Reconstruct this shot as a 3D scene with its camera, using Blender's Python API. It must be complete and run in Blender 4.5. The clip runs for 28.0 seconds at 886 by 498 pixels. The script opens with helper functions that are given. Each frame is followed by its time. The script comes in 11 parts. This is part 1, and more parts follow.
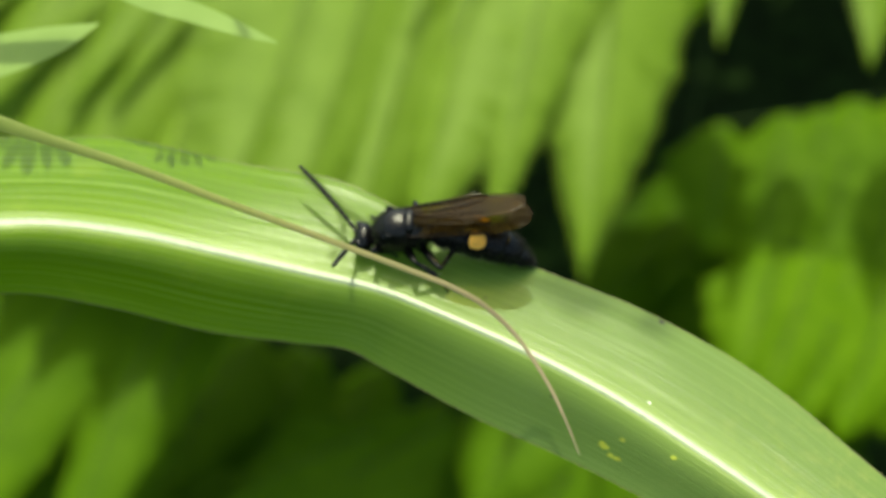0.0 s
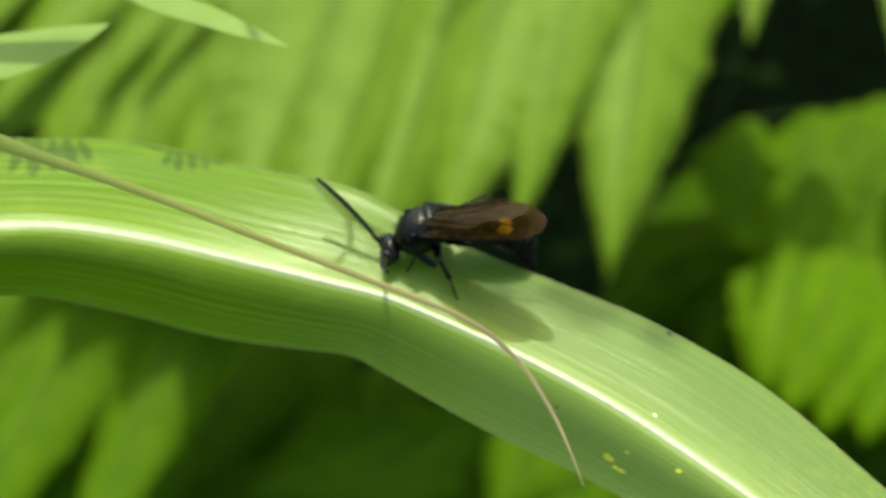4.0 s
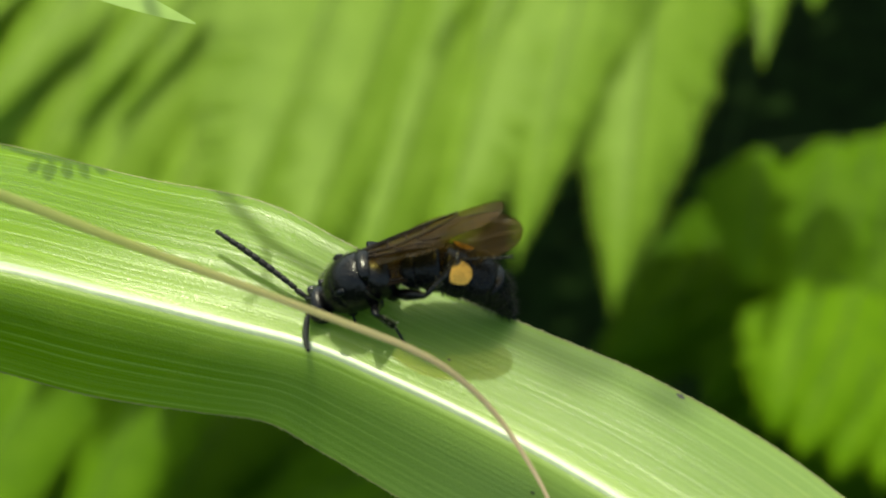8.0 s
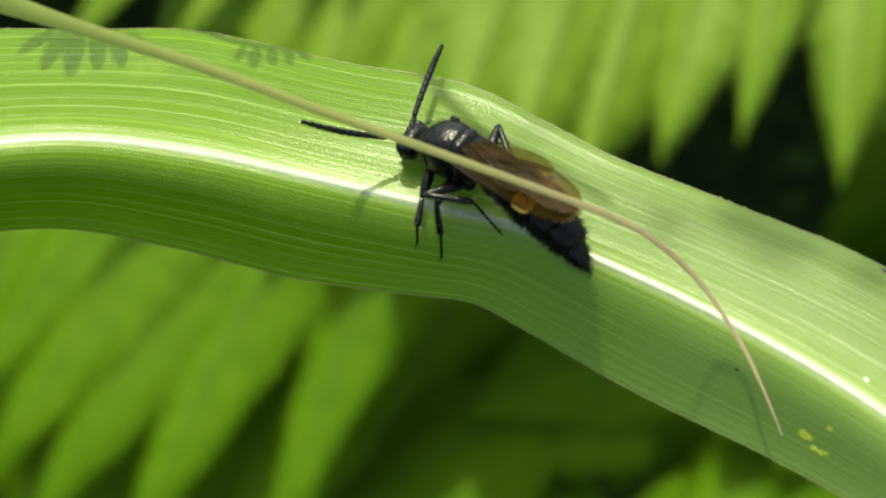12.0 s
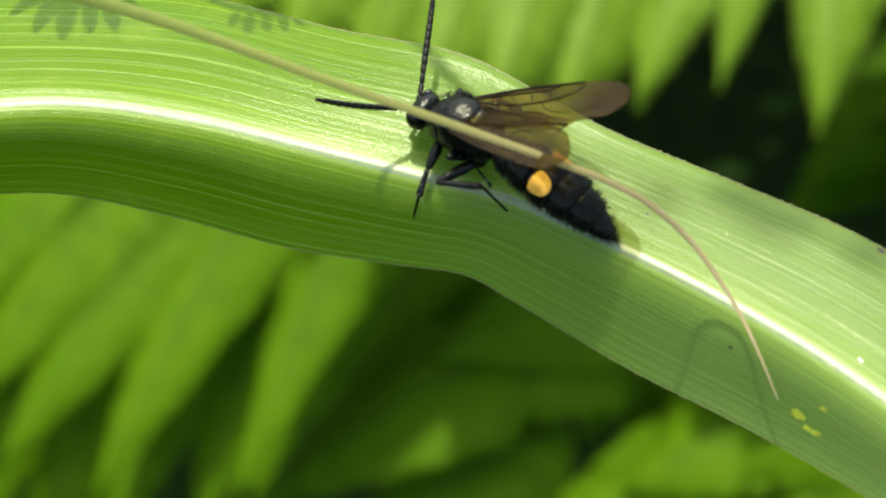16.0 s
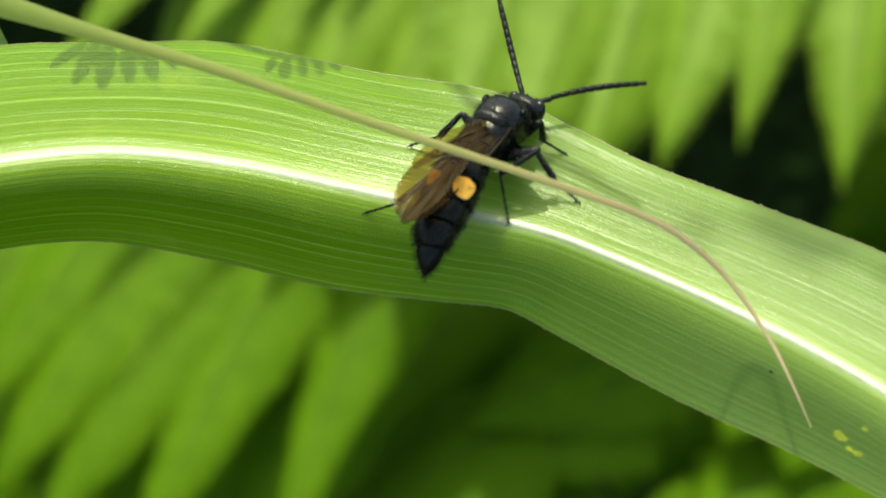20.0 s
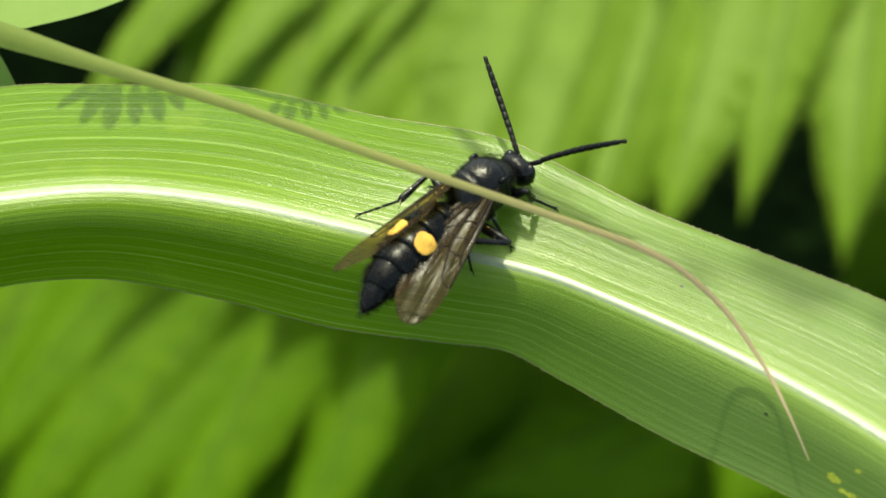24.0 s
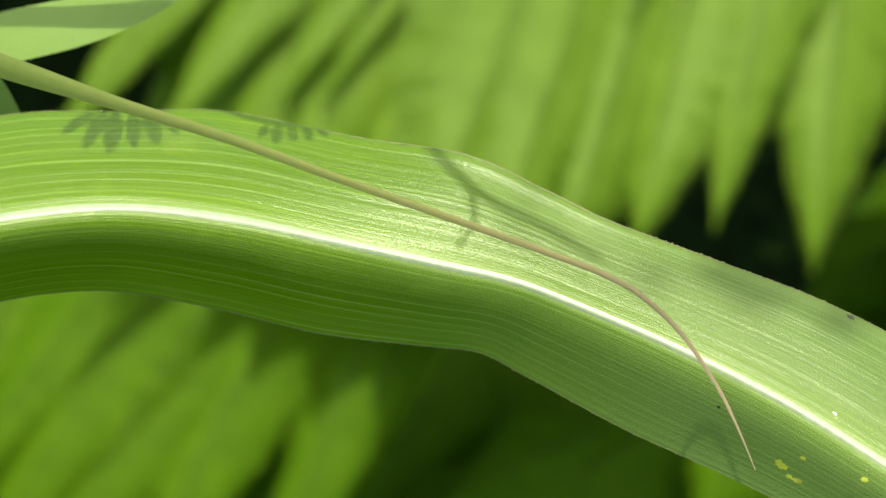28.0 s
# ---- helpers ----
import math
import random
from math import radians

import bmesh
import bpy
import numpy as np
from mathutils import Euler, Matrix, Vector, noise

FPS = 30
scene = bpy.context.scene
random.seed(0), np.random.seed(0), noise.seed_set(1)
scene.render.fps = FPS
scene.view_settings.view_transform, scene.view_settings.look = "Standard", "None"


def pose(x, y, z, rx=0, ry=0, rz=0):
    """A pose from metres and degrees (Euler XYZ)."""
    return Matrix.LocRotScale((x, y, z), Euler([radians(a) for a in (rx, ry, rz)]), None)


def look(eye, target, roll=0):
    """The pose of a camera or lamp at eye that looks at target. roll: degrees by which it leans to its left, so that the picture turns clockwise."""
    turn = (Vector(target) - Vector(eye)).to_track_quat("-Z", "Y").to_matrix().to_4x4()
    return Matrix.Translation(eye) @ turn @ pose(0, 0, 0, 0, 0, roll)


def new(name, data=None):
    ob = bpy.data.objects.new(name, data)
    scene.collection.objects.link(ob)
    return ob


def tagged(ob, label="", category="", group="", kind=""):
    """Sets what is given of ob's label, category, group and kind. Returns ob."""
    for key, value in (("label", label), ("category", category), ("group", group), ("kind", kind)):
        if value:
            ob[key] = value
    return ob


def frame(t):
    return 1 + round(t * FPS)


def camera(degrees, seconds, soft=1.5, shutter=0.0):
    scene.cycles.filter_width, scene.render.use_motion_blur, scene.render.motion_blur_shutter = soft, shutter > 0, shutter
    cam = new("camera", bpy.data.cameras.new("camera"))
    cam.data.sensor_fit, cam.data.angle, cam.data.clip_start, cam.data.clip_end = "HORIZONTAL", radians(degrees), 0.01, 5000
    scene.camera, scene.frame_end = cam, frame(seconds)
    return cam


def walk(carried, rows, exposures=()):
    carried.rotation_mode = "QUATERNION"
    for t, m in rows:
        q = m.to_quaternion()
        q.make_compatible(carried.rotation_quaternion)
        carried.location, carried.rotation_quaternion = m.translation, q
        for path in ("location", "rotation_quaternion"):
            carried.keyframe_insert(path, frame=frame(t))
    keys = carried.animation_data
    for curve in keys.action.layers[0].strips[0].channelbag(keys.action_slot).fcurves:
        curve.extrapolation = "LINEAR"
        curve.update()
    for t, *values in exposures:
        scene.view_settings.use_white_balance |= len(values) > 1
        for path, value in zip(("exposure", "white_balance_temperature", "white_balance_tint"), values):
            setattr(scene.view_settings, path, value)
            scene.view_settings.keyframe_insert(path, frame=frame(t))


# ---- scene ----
# camera: a hand-held close-up, long lens, shallow focus
cam = camera(18.0, 28.0, soft=1.5, shutter=0.5)
cam.data.dof.use_dof, cam.data.dof.focus_distance, cam.data.dof.aperture_fstop = True, 0.272, 44.0
walk(cam, [
    (0, look((-0.01358, -0.24364, 1.82034), (0.01050, -0.03587, 1.63420), 5.15)),
    (0.5, look((-0.01382, -0.24077, 1.81827), (0.01194, -0.03443, 1.63076), 6.32)),
    (1, look((-0.01365, -0.24175, 1.81889), (0.01142, -0.03476, 1.63200), 5.84)),
    (1.5, look((-0.01397, -0.24148, 1.81898), (0.00811, -0.03403, 1.63223), 5.67)),
    (2, look((-0.01394, -0.23870, 1.81622), (0.00665, -0.03158, 1.62893), 5.41)),
    (2.5, look((-0.01405, -0.23933, 1.81701), (0.00906, -0.03254, 1.62964), 6.06)),
    (3, look((-0.01411, -0.24112, 1.81865), (0.01090, -0.03431, 1.63155), 6.26)),
    (3.5, look((-0.01222, -0.24227, 1.82072), (0.00976, -0.03500, 1.63375), 5.38)),
    (4, look((-0.01059, -0.24061, 1.82058), (0.01038, -0.03340, 1.63344), 5.34)),
    (4.5, look((-0.00894, -0.23884, 1.82003), (0.01185, -0.03112, 1.63344), 5.27)),
    (6.5, look((-0.00531, -0.21060, 1.79332), (0.02056, -0.00035, 1.61022), 5.95)),
    (7, look((-0.00312, -0.19294, 1.77668), (0.02241, 0.01769, 1.59398), 6.14)),
    (7.5, look((-0.00113, -0.18789, 1.77233), (0.02168, 0.02267, 1.58918), 5.43)),
    (8, look((0.00057, -0.18476, 1.77061), (0.02089, 0.02466, 1.58587), 5.55)),
    (8.5, look((0.00093, -0.18582, 1.77136), (0.02048, 0.02293, 1.58578), 5.44)),
    (9, look((0.00137, -0.18809, 1.77305), (0.01890, 0.02090, 1.58753), 4.77)),
    (9.5, look((0.00178, -0.18893, 1.77337), (0.01789, 0.02074, 1.58850), 4.30)),
    (10, look((0.00196, -0.18506, 1.76942), (0.01822, 0.02514, 1.58516), 4.61)),
    (10.5, look((0.00238, -0.18777, 1.77171), (0.01487, 0.02262, 1.58737), 3.81)),
    (11, look((0.00267, -0.18742, 1.77100), (0.00929, 0.02138, 1.58457), 2.71)),
    (11.5, look((0.00300, -0.18865, 1.77333), (0.00280, 0.01657, 1.58285), 0.80)),
    (12, look((0.00310, -0.18568, 1.77189), (0.00056, 0.01560, 1.57727), 0.32)),
    (12.5, look((0.00328, -0.18365, 1.77162), (0.00172, 0.01539, 1.57470), 0.63)),
    (14.5, look((0.00217, -0.18365, 1.77341), (0.00334, 0.01430, 1.57538), 1.24)),
    (15, look((0.00183, -0.18298, 1.77292), (0.00276, 0.01425, 1.57417), 1.36)),
    (15.5, look((0.00157, -0.18301, 1.77309), (0.00223, 0.01419, 1.57432), 1.41)),
    (16, look((0.00112, -0.18246, 1.77307), (0.00150, 0.01443, 1.57398), 1.80)),
    (16.5, look((0.00131, -0.18275, 1.77224), (0.00173, 0.01429, 1.57330), 0.55)),
    (17, look((0.00106, -0.18287, 1.77251), (0.00265, 0.01369, 1.57311), 0.81)),
    (17.5, look((0.00107, -0.18365, 1.77219), (0.00344, 0.01391, 1.57378), 0.45)),
    (18, look((0.00086, -0.18427, 1.77216), (0.00357, 0.01435, 1.57481), 0.37)),
    (18.5, look((0.00049, -0.18492, 1.77256), (0.00321, 0.01453, 1.57606), 0.75)),
    (19, look((0.00009, -0.18493, 1.77231), (0.00095, 0.01511, 1.57639), 0.67)),
    (19.5, look((-0.00014, -0.18647, 1.77297), (-0.00267, 0.01428, 1.57780), -0.32)),
    (20, look((-0.00032, -0.18717, 1.77293), (-0.00242, 0.01483, 1.57905), -0.35)),
    (20.5, look((-0.00042, -0.18426, 1.76991), (0.00132, 0.01898, 1.57732), 0.79)),
    (21, look((-0.00034, -0.18707, 1.77225), (0.00238, 0.01752, 1.58111), 1.10)),
    (21.5, look((-0.00041, -0.18679, 1.77148), (0.00107, 0.01849, 1.58107), 1.03)),
    (23.5, look((-0.00024, -0.18928, 1.77140), (-0.00055, 0.01632, 1.58132), 0.72)),
    (24, look((-0.00013, -0.19155, 1.77291), (-0.00249, 0.01552, 1.58445), 0.32)),
    (24.5, look((-0.00007, -0.20814, 1.78884), (-0.00411, -0.00052, 1.60102), -0.08)),
    (25, look((0.00006, -0.20851, 1.78835), (-0.00469, -0.00047, 1.60100), -0.15)),
    (25.5, look((0.00003, -0.20890, 1.78872), (-0.00402, -0.00078, 1.60145), -0.02)),
    (26, look((-0.00007, -0.20878, 1.78858), (-0.00298, -0.00063, 1.60132), -0.02)),
    (26.5, look((-0.00003, -0.20843, 1.78822), (-0.00255, -0.00030, 1.60093), 0.11)),
    (27, look((-0.00007, -0.20908, 1.78876), (-0.00174, -0.00089, 1.60154), 0.14)),
    (27.5, look((-0.00001, -0.20883, 1.78814), (-0.00053, -0.00069, 1.60086), 0.04)),
    (28, look((-0.00002, -0.20814, 1.78742), (-0.00002, -0.00007, 1.60004), 0.05)),
], exposures=[(0, 1.40), (9, 1.42), (12.5, 1.49), (14.5, 1.58), (21.5, 1.58), (23.5, 1.51), (25, 1.42), (28, 1.36)])

# ---- light: high sun, slightly behind the subject, clear sky ----
SUN = Vector((-0.12, 0.30, 0.945)).normalized()
world = bpy.data.worlds.new("sky")
scene.world = world
world.use_nodes = True
wn, wl = world.node_tree.nodes, world.node_tree.links
sky = wn.new("ShaderNodeTexSky")
sky.sky_type, sky.sun_disc = "NISHITA", False
sky.air_density, sky.dust_density, sky.ozone_density = 0.8, 4.0, 0.6
sky.sun_elevation = math.asin(SUN.z)
sky.sun_rotation = math.atan2(SUN.x, SUN.y)
wl.new(sky.outputs[0], wn["Background"].inputs[0])
wn["Background"].inputs[1].default_value = 0.15
sun = new("sun", bpy.data.lights.new("sun", "SUN"))
sun.data.energy, sun.data.angle, sun.data.color = 2.0, radians(0.53), (1.0, 0.97, 0.90)
sun.matrix_world = look(SUN * 5, (0, 0, 0))
scene.view_settings.use_white_balance = True
scene.view_settings.white_balance_temperature = 7800
scene.view_settings.white_balance_tint = -11.5

# ---- helpers of this scene ----
# the subject's own axes: u to the right, v up and away, w up and towards the viewer, in millimetres
ORIGIN, TILT = Vector((0, 0, 1.6)), radians(42)
AHEAD = Vector((0, math.cos(TILT), -math.sin(TILT)))
RIGHT, UP = Vector((1, 0, 0)), Vector((0, math.sin(TILT), math.cos(TILT)))


def at(u, v, w):
    return ORIGIN + (RIGHT * u + UP * v - AHEAD * w) * 0.001


def part(name, bm, material, parent=None, label="", smooth=True):
    """Links a bmesh as one mesh object under a thing or a part."""
    me = bpy.data.meshes.new(name)
    bm.to_mesh(me)
    bm.free()
    if smooth:
        me.polygons.foreach_set("use_smooth", [True] * len(me.polygons))
    me.materials.append(material)
    ob = new(name, me)
    ob.parent = parent
    return tagged(ob, label)


def spline(points, k):
    """Catmull-Rom through points of any dimension; k from 0 to len - 1."""
    n = len(points)
    i = min(int(k), n - 2)
    f = k - i
    p = [Vector(points[min(max(i + d, 0), n - 1)]) for d in (-1, 0, 1, 2)]
    return 0.5 * (2 * p[1] + (p[2] - p[0]) * f + (2 * p[0] - 5 * p[1] + 4 * p[2] - p[3]) * f * f
                  + (3 * p[1] - p[0] - 3 * p[2] + p[3]) * f ** 3)


def sheet(bm, rows, uv=None):
    """A grid of quads through rows of points; uv: the same grid of pairs."""
    grid = [[bm.verts.new(p) for p in row] for row in rows]
    layer = bm.loops.layers.uv.verify() if uv else None
    for i in range(len(grid) - 1):
        for j in range(len(grid[0]) - 1):
            f = bm.faces.new((grid[i][j], grid[i + 1][j], grid[i + 1][j + 1], grid[i][j + 1]))
            if uv:
                for loop, (a, b) in zip(f.loops, ((i, j), (i + 1, j), (i + 1, j + 1), (i, j + 1))):
                    loop[layer].uv = uv[a][b]
    return grid


def tube(bm, points, radii, sides=10, flat=1.0, cap=True):
    """A round tube through points; flat squeezes it across its second axis."""
    rings = []
    side = None
    for i, p in enumerate(points):
        p = Vector(p)
        t = (Vector(points[min(i + 1, len(points) - 1)]) - Vector(points[max(i - 1, 0)])).normalized()
        if side is None:
            side = t.orthogonal().normalized()
        side = (side - t * side.dot(t)).normalized()
        other = t.cross(side)
        rings.append([bm.verts.new(p + (side * math.cos(a) + other * math.sin(a) * flat) * radii[i])
                      for a in (2 * math.pi * j / sides for j in range(sides))])
    for a, b in zip(rings, rings[1:]):
        for j in range(sides):
            bm.faces.new((a[j], a[(j + 1) % sides], b[(j + 1) % sides], b[j]))
    if cap:
        bm.faces.new(rings[0][::-1])
        bm.faces.new(rings[-1])
    return rings

# ---- materials ----
class Graph:
    """A small builder of node materials."""

    def __init__(self, name):
        self.mat = bpy.data.materials.new(name)
        self.mat.use_nodes = True
        self.nodes, self.links = self.mat.node_tree.nodes, self.mat.node_tree.links
        self.bsdf = self.nodes["Principled BSDF"]
        self.out = self.nodes["Material Output"]

    def add(self, kind, **inputs):
        node = self.nodes.new(kind)
        for key, value in inputs.items():
            self.put(node, key, value)
        return node

    def put(self, node, key, value):
        socket = node.inputs[int(key[1:])] if key[0] == "i" and key[1:].isdigit() else node.inputs[key.replace("_", " ")]
        if isinstance(value, bpy.types.NodeSocket):
            self.links.new(value, socket)
        else:
            socket.default_value = value

    def ramp(self, fac, *stops):
        node = self.nodes.new("ShaderNodeValToRGB")
        els = node.color_ramp.elements
        while len(els) < len(stops):
            els.new(0.5)
        for el, (pos, col) in zip(els, stops):
            el.position, el.color = pos, (*col, 1)
        self.links.new(fac, node.inputs[0])
        return node.outputs[0]

    def mix(self, fac, a, b, blend="MIX"):
        node = self.nodes.new("ShaderNodeMix")
        node.data_type, node.blend_type = "RGBA", blend
        for i, value in ((0, fac), (6, a), (7, b)):
            if isinstance(value, bpy.types.NodeSocket):
                self.links.new(value, node.inputs[i])
            else:
                node.inputs[i].default_value = (*value, 1) if isinstance(value, tuple) else value
        return node.outputs[2]

    def calc(self, op, a, b=0.0, c=0.0):
        node = self.nodes.new("ShaderNodeMath")
        node.operation = op
        for i, value in enumerate((a, b, c)):
            if isinstance(value, bpy.types.NodeSocket):
                self.links.new(value, node.inputs[i])
            else:
                node.inputs[i].default_value = value
        return node.outputs[0]

    def noise(self, vector, scale, detail=3.0, rough=0.55):
        node = self.add("ShaderNodeTexNoise", Scale=scale, Detail=detail, Roughness=rough)
        if vector:
            self.links.new(vector, node.inputs["Vector"])
        return node.outputs[0]

    def stretch(self, vector, sx, sy, sz=1.0):
        node = self.add("ShaderNodeMapping", Scale=(sx, sy, sz))
        self.links.new(vector, node.inputs["Vector"])
        return node.outputs[0]

    def bump(self, height, strength, distance):
        node = self.add("ShaderNodeBump", Strength=strength, Distance=distance, Height=height)
        self.links.new(node.outputs[0], self.bsdf.inputs["Normal"])
        return node.outputs[0]

    def thin(self, colour, share, normal=None):
        """Lets light through the sheet: mixes in a translucent share."""
        tr = self.add("ShaderNodeBsdfTranslucent", Color=colour)
        if normal:
            self.links.new(normal, tr.inputs["Normal"])
        mx = self.add("ShaderNodeMixShader", Fac=share)
        self.links.new(self.bsdf.outputs[0], mx.inputs[1])
        self.links.new(tr.outputs[0], mx.inputs[2])
        self.links.new(mx.outputs[0], self.out.inputs[0])


def plain(name, colour, rough, metallic=0.0, grain=0.0, size=2000.0, spec=0.5):
    g = Graph(name)
    co = g.add("ShaderNodeTexCoord").outputs["Object"]
    n = g.noise(co, size)
    dark = tuple(c * (1 - grain) for c in colour)
    light = tuple(min(1, c * (1 + grain)) for c in colour)
    g.put(g.bsdf, "Base_Color", g.ramp(n, (0.3, dark), (0.7, light)))
    g.put(g.bsdf, "Roughness", rough)
    g.put(g.bsdf, "Metallic", metallic)
    g.put(g.bsdf, "Specular_IOR_Level", spec)
    g.bump(n, 0.3, 0.00004)
    return g.mat


def grass_material():
    """Blade of a broad grass: u runs along it in millimetres, v across from edge (0) over the midrib (0.5) to edge (1)."""
    g = Graph("grass_leaf")
    uv = g.add("ShaderNodeUVMap").outputs[0]
    across = g.add("ShaderNodeSeparateXYZ", Vector=uv).outputs[1]
    fine = g.noise(g.stretch(uv, 0.012, 170), 1.0, 2.0)
    veins = g.noise(g.stretch(uv, 0.006, 44), 1.0, 1.5)
    broad = g.noise(g.stretch(uv, 0.03, 3.0), 1.0, 3.0)
    blotch = g.noise(g.stretch(uv, 0.16, 4.0), 1.0, 4.0)
    cells = g.noise(g.stretch(uv, 6.0, 120), 1.0, 2.0)
    base = g.ramp(broad, (0.3, (0.096, 0.188, 0.005)), (0.7, (0.134, 0.242, 0.008)))
    base = g.mix(g.ramp(veins, (0.54, (0, 0, 0)), (0.74, (0.35, 0.35, 0.35))), base, (0.22, 0.36, 0.03))
    # main parallel veins: thin pale threads, unevenly strong
    sway = g.calc("MULTIPLY", g.noise(g.stretch(uv, 0.004, 7), 1.0, 1.0), 2.2)
    thread = g.calc("SINE", g.calc("MULTIPLY", g.calc("ADD", g.calc("MULTIPLY", across, 21.0), sway), 6.2832))
    thread = g.ramp(thread, (0.87, (0, 0, 0)), (0.995, (0.8, 0.8, 0.8)))
    patchy = g.ramp(g.noise(g.stretch(uv, 0.02, 16), 1.0, 2.0), (0.32, (0.2, 0.2, 0.2)), (0.66, (1, 1, 1)))
    base = g.mix(g.calc("MULTIPLY", thread, patchy), base, (0.30, 0.45, 0.08))
    base = g.mix(g.calc("MULTIPLY", fine, 0.28), base, (0.10, 0.19, 0.008))
    base = g.mix(g.ramp(blotch, (0.60, (0, 0, 0)), (0.78, (0.4, 0.4, 0.4))), base, (0.25, 0.34, 0.03))
    # ageing stretch towards the tip: soft yellowish mottling
    run = g.add("ShaderNodeSeparateXYZ", Vector=uv).outputs[0]
    old = g.ramp(g.calc("MULTIPLY", run, 0.005), (0.62, (0, 0, 0)), (0.72, (1, 1, 1)))
    mottle = g.ramp(g.noise(g.stretch(uv, 0.45, 14.0), 1.0, 5.0, 0.65), (0.50, (0, 0, 0)), (0.68, (0.75, 0.75, 0.75)))
    base = g.mix(g.calc("MULTIPLY", old, mottle), base, (0.33, 0.38, 0.055))
    # greyish sky sheen on the outer stretch, put into the base colour
    sheen_tint = g.ramp(g.calc("ADD", g.calc("MULTIPLY", run, 0.005), g.calc("MULTIPLY", broad, 0.12)), (0.42, (0, 0, 0)), (0.62, (0.6, 0.6, 0.6)))
    base = g.mix(sheen_tint, base, (0.185, 0.258, 0.105))
    # pale tissue on both sides of the midrib
    off = g.calc("ABSOLUTE", g.calc("SUBTRACT", across, 0.5))
    base = g.mix(g.ramp(g.calc("ADD", off, g.calc("MULTIPLY", fine, 0.02)), (0.025, (0.9, 0.9, 0.9)), (0.065, (0, 0, 0))), base, (0.34, 0.43, 0.17))
    base = g.mix(g.ramp(off, (0.04, (0.3, 0.3, 0.3)), (0.2, (0, 0, 0))), base, (0.27, 0.40, 0.06))
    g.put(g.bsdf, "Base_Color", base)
    g.put(g.bsdf, "Roughness", g.ramp(fine, (0.3, (0.20, 0.20, 0.20)), (0.7, (0.32, 0.32, 0.32))))
    # the gloss comes and goes in hair-thin streaks and grains along the veins
    grit = g.noise(g.stretch(uv, 5.0, 150), 1.0, 1.0)
    streak = g.ramp(g.noise(g.stretch(uv, 0.03, 75), 1.0, 2.0), (0.42, (0.28, 0.28, 0.28)), (0.66, (0.85, 0.85, 0.85)))
    gloss = g.calc("MULTIPLY", streak, g.ramp(grit, (0.35, (0.4, 0.4, 0.4)), (0.65, (1, 1, 1))))
    # less gloss where the colour already holds that sheen
    gloss = g.calc("MULTIPLY", gloss, g.calc("SUBTRACT", 1.0, g.calc("MULTIPLY", sheen_tint, 0.75)))
    g.put(g.bsdf, "Specular_IOR_Level", gloss)
    high = g.calc("ADD", g.calc("MULTIPLY", veins, 1.0), g.calc("ADD", g.calc("MULTIPLY", fine, 0.6), g.calc("ADD", g.calc("MULTIPLY", cells, 0.55), g.calc("MULTIPLY", grit, 0.35))))
    normal = g.bump(high, 0.5, 0.00013)
    g.thin(g.mix(0.35, base, (0.24, 0.45, 0.020)), 0.44, normal)
    return g.mat


def leaf_material(name, dark, light, through_colour, share, rough=0.5, spec=0.12):
    g = Graph(name)
    co = g.add("ShaderNodeTexCoord").outputs["Object"]
    big, small = g.noise(co, 60.0), g.noise(co, 420.0)
    base = g.ramp(big, (0.3, dark), (0.7, light))
    base = g.mix(g.calc("MULTIPLY", small, 0.35), base, dark)
    rnd = g.add("ShaderNodeObjectInfo").outputs["Random"]
    base = g.mix(g.calc("MULTIPLY", rnd, 0.35), base, dark)
    g.put(g.bsdf, "Base_Color", base)
    g.put(g.bsdf, "Roughness", rough)
    g.put(g.bsdf, "Specular_IOR_Level", spec)
    normal = g.bump(small, 0.3, 0.0003)
    g.thin(g.mix(0.6, base, through_colour), share, normal)
    return g.mat


def awn_material():
    """Slender blade: yellow-green where it is broad, drying to pinkish straw towards the tip."""
    g = Graph("slender_blade")
    co = g.add("ShaderNodeTexCoord").outputs["Object"]
    x = g.add("ShaderNodeSeparateXYZ", Vector=co).outputs[0]
    n = g.noise(co, 900.0)
    along = g.calc("ADD", g.calc("MULTIPLY_ADD", x, 9.0, 0.42), g.calc("MULTIPLY", n, 0.12))
    base = g.ramp(along, (0.05, (0.20, 0.28, 0.05)), (0.4, (0.36, 0.37, 0.11)), (0.6, (0.48, 0.39, 0.20)), (0.75, (0.60, 0.43, 0.32)))
    g.put(g.bsdf, "Base_Color", base)
    g.put(g.bsdf, "Roughness", 0.5)
    normal = g.bump(n, 0.4, 0.0001)
    g.thin(base, 0.58, normal)
    return g.mat


GRASS = grass_material()
MIDRIB = plain("midrib", (0.22, 0.27, 0.165), 0.42, grain=0.12, size=900.0)
MARGIN = plain("leaf_margin", (0.15, 0.16, 0.05), 0.6, grain=0.2)
AWN = awn_material()
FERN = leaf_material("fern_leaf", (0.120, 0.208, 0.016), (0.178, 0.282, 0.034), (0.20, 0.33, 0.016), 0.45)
# same fern leaf between lit and shaded, that light set by its colour
FERN_MID = leaf_material("fern_leaf_half_lit", (0.080, 0.168, 0.006), (0.135, 0.25, 0.012), (0.17, 0.33, 0.008), 0.42, spec=0.03)
# dimmed copy of the same leaf: its colour carries half shade
FERN_DIM = leaf_material("fern_leaf_half_shade", (0.058, 0.125, 0.005), (0.10, 0.19, 0.010), (0.12, 0.25, 0.007), 0.38, spec=0.03)
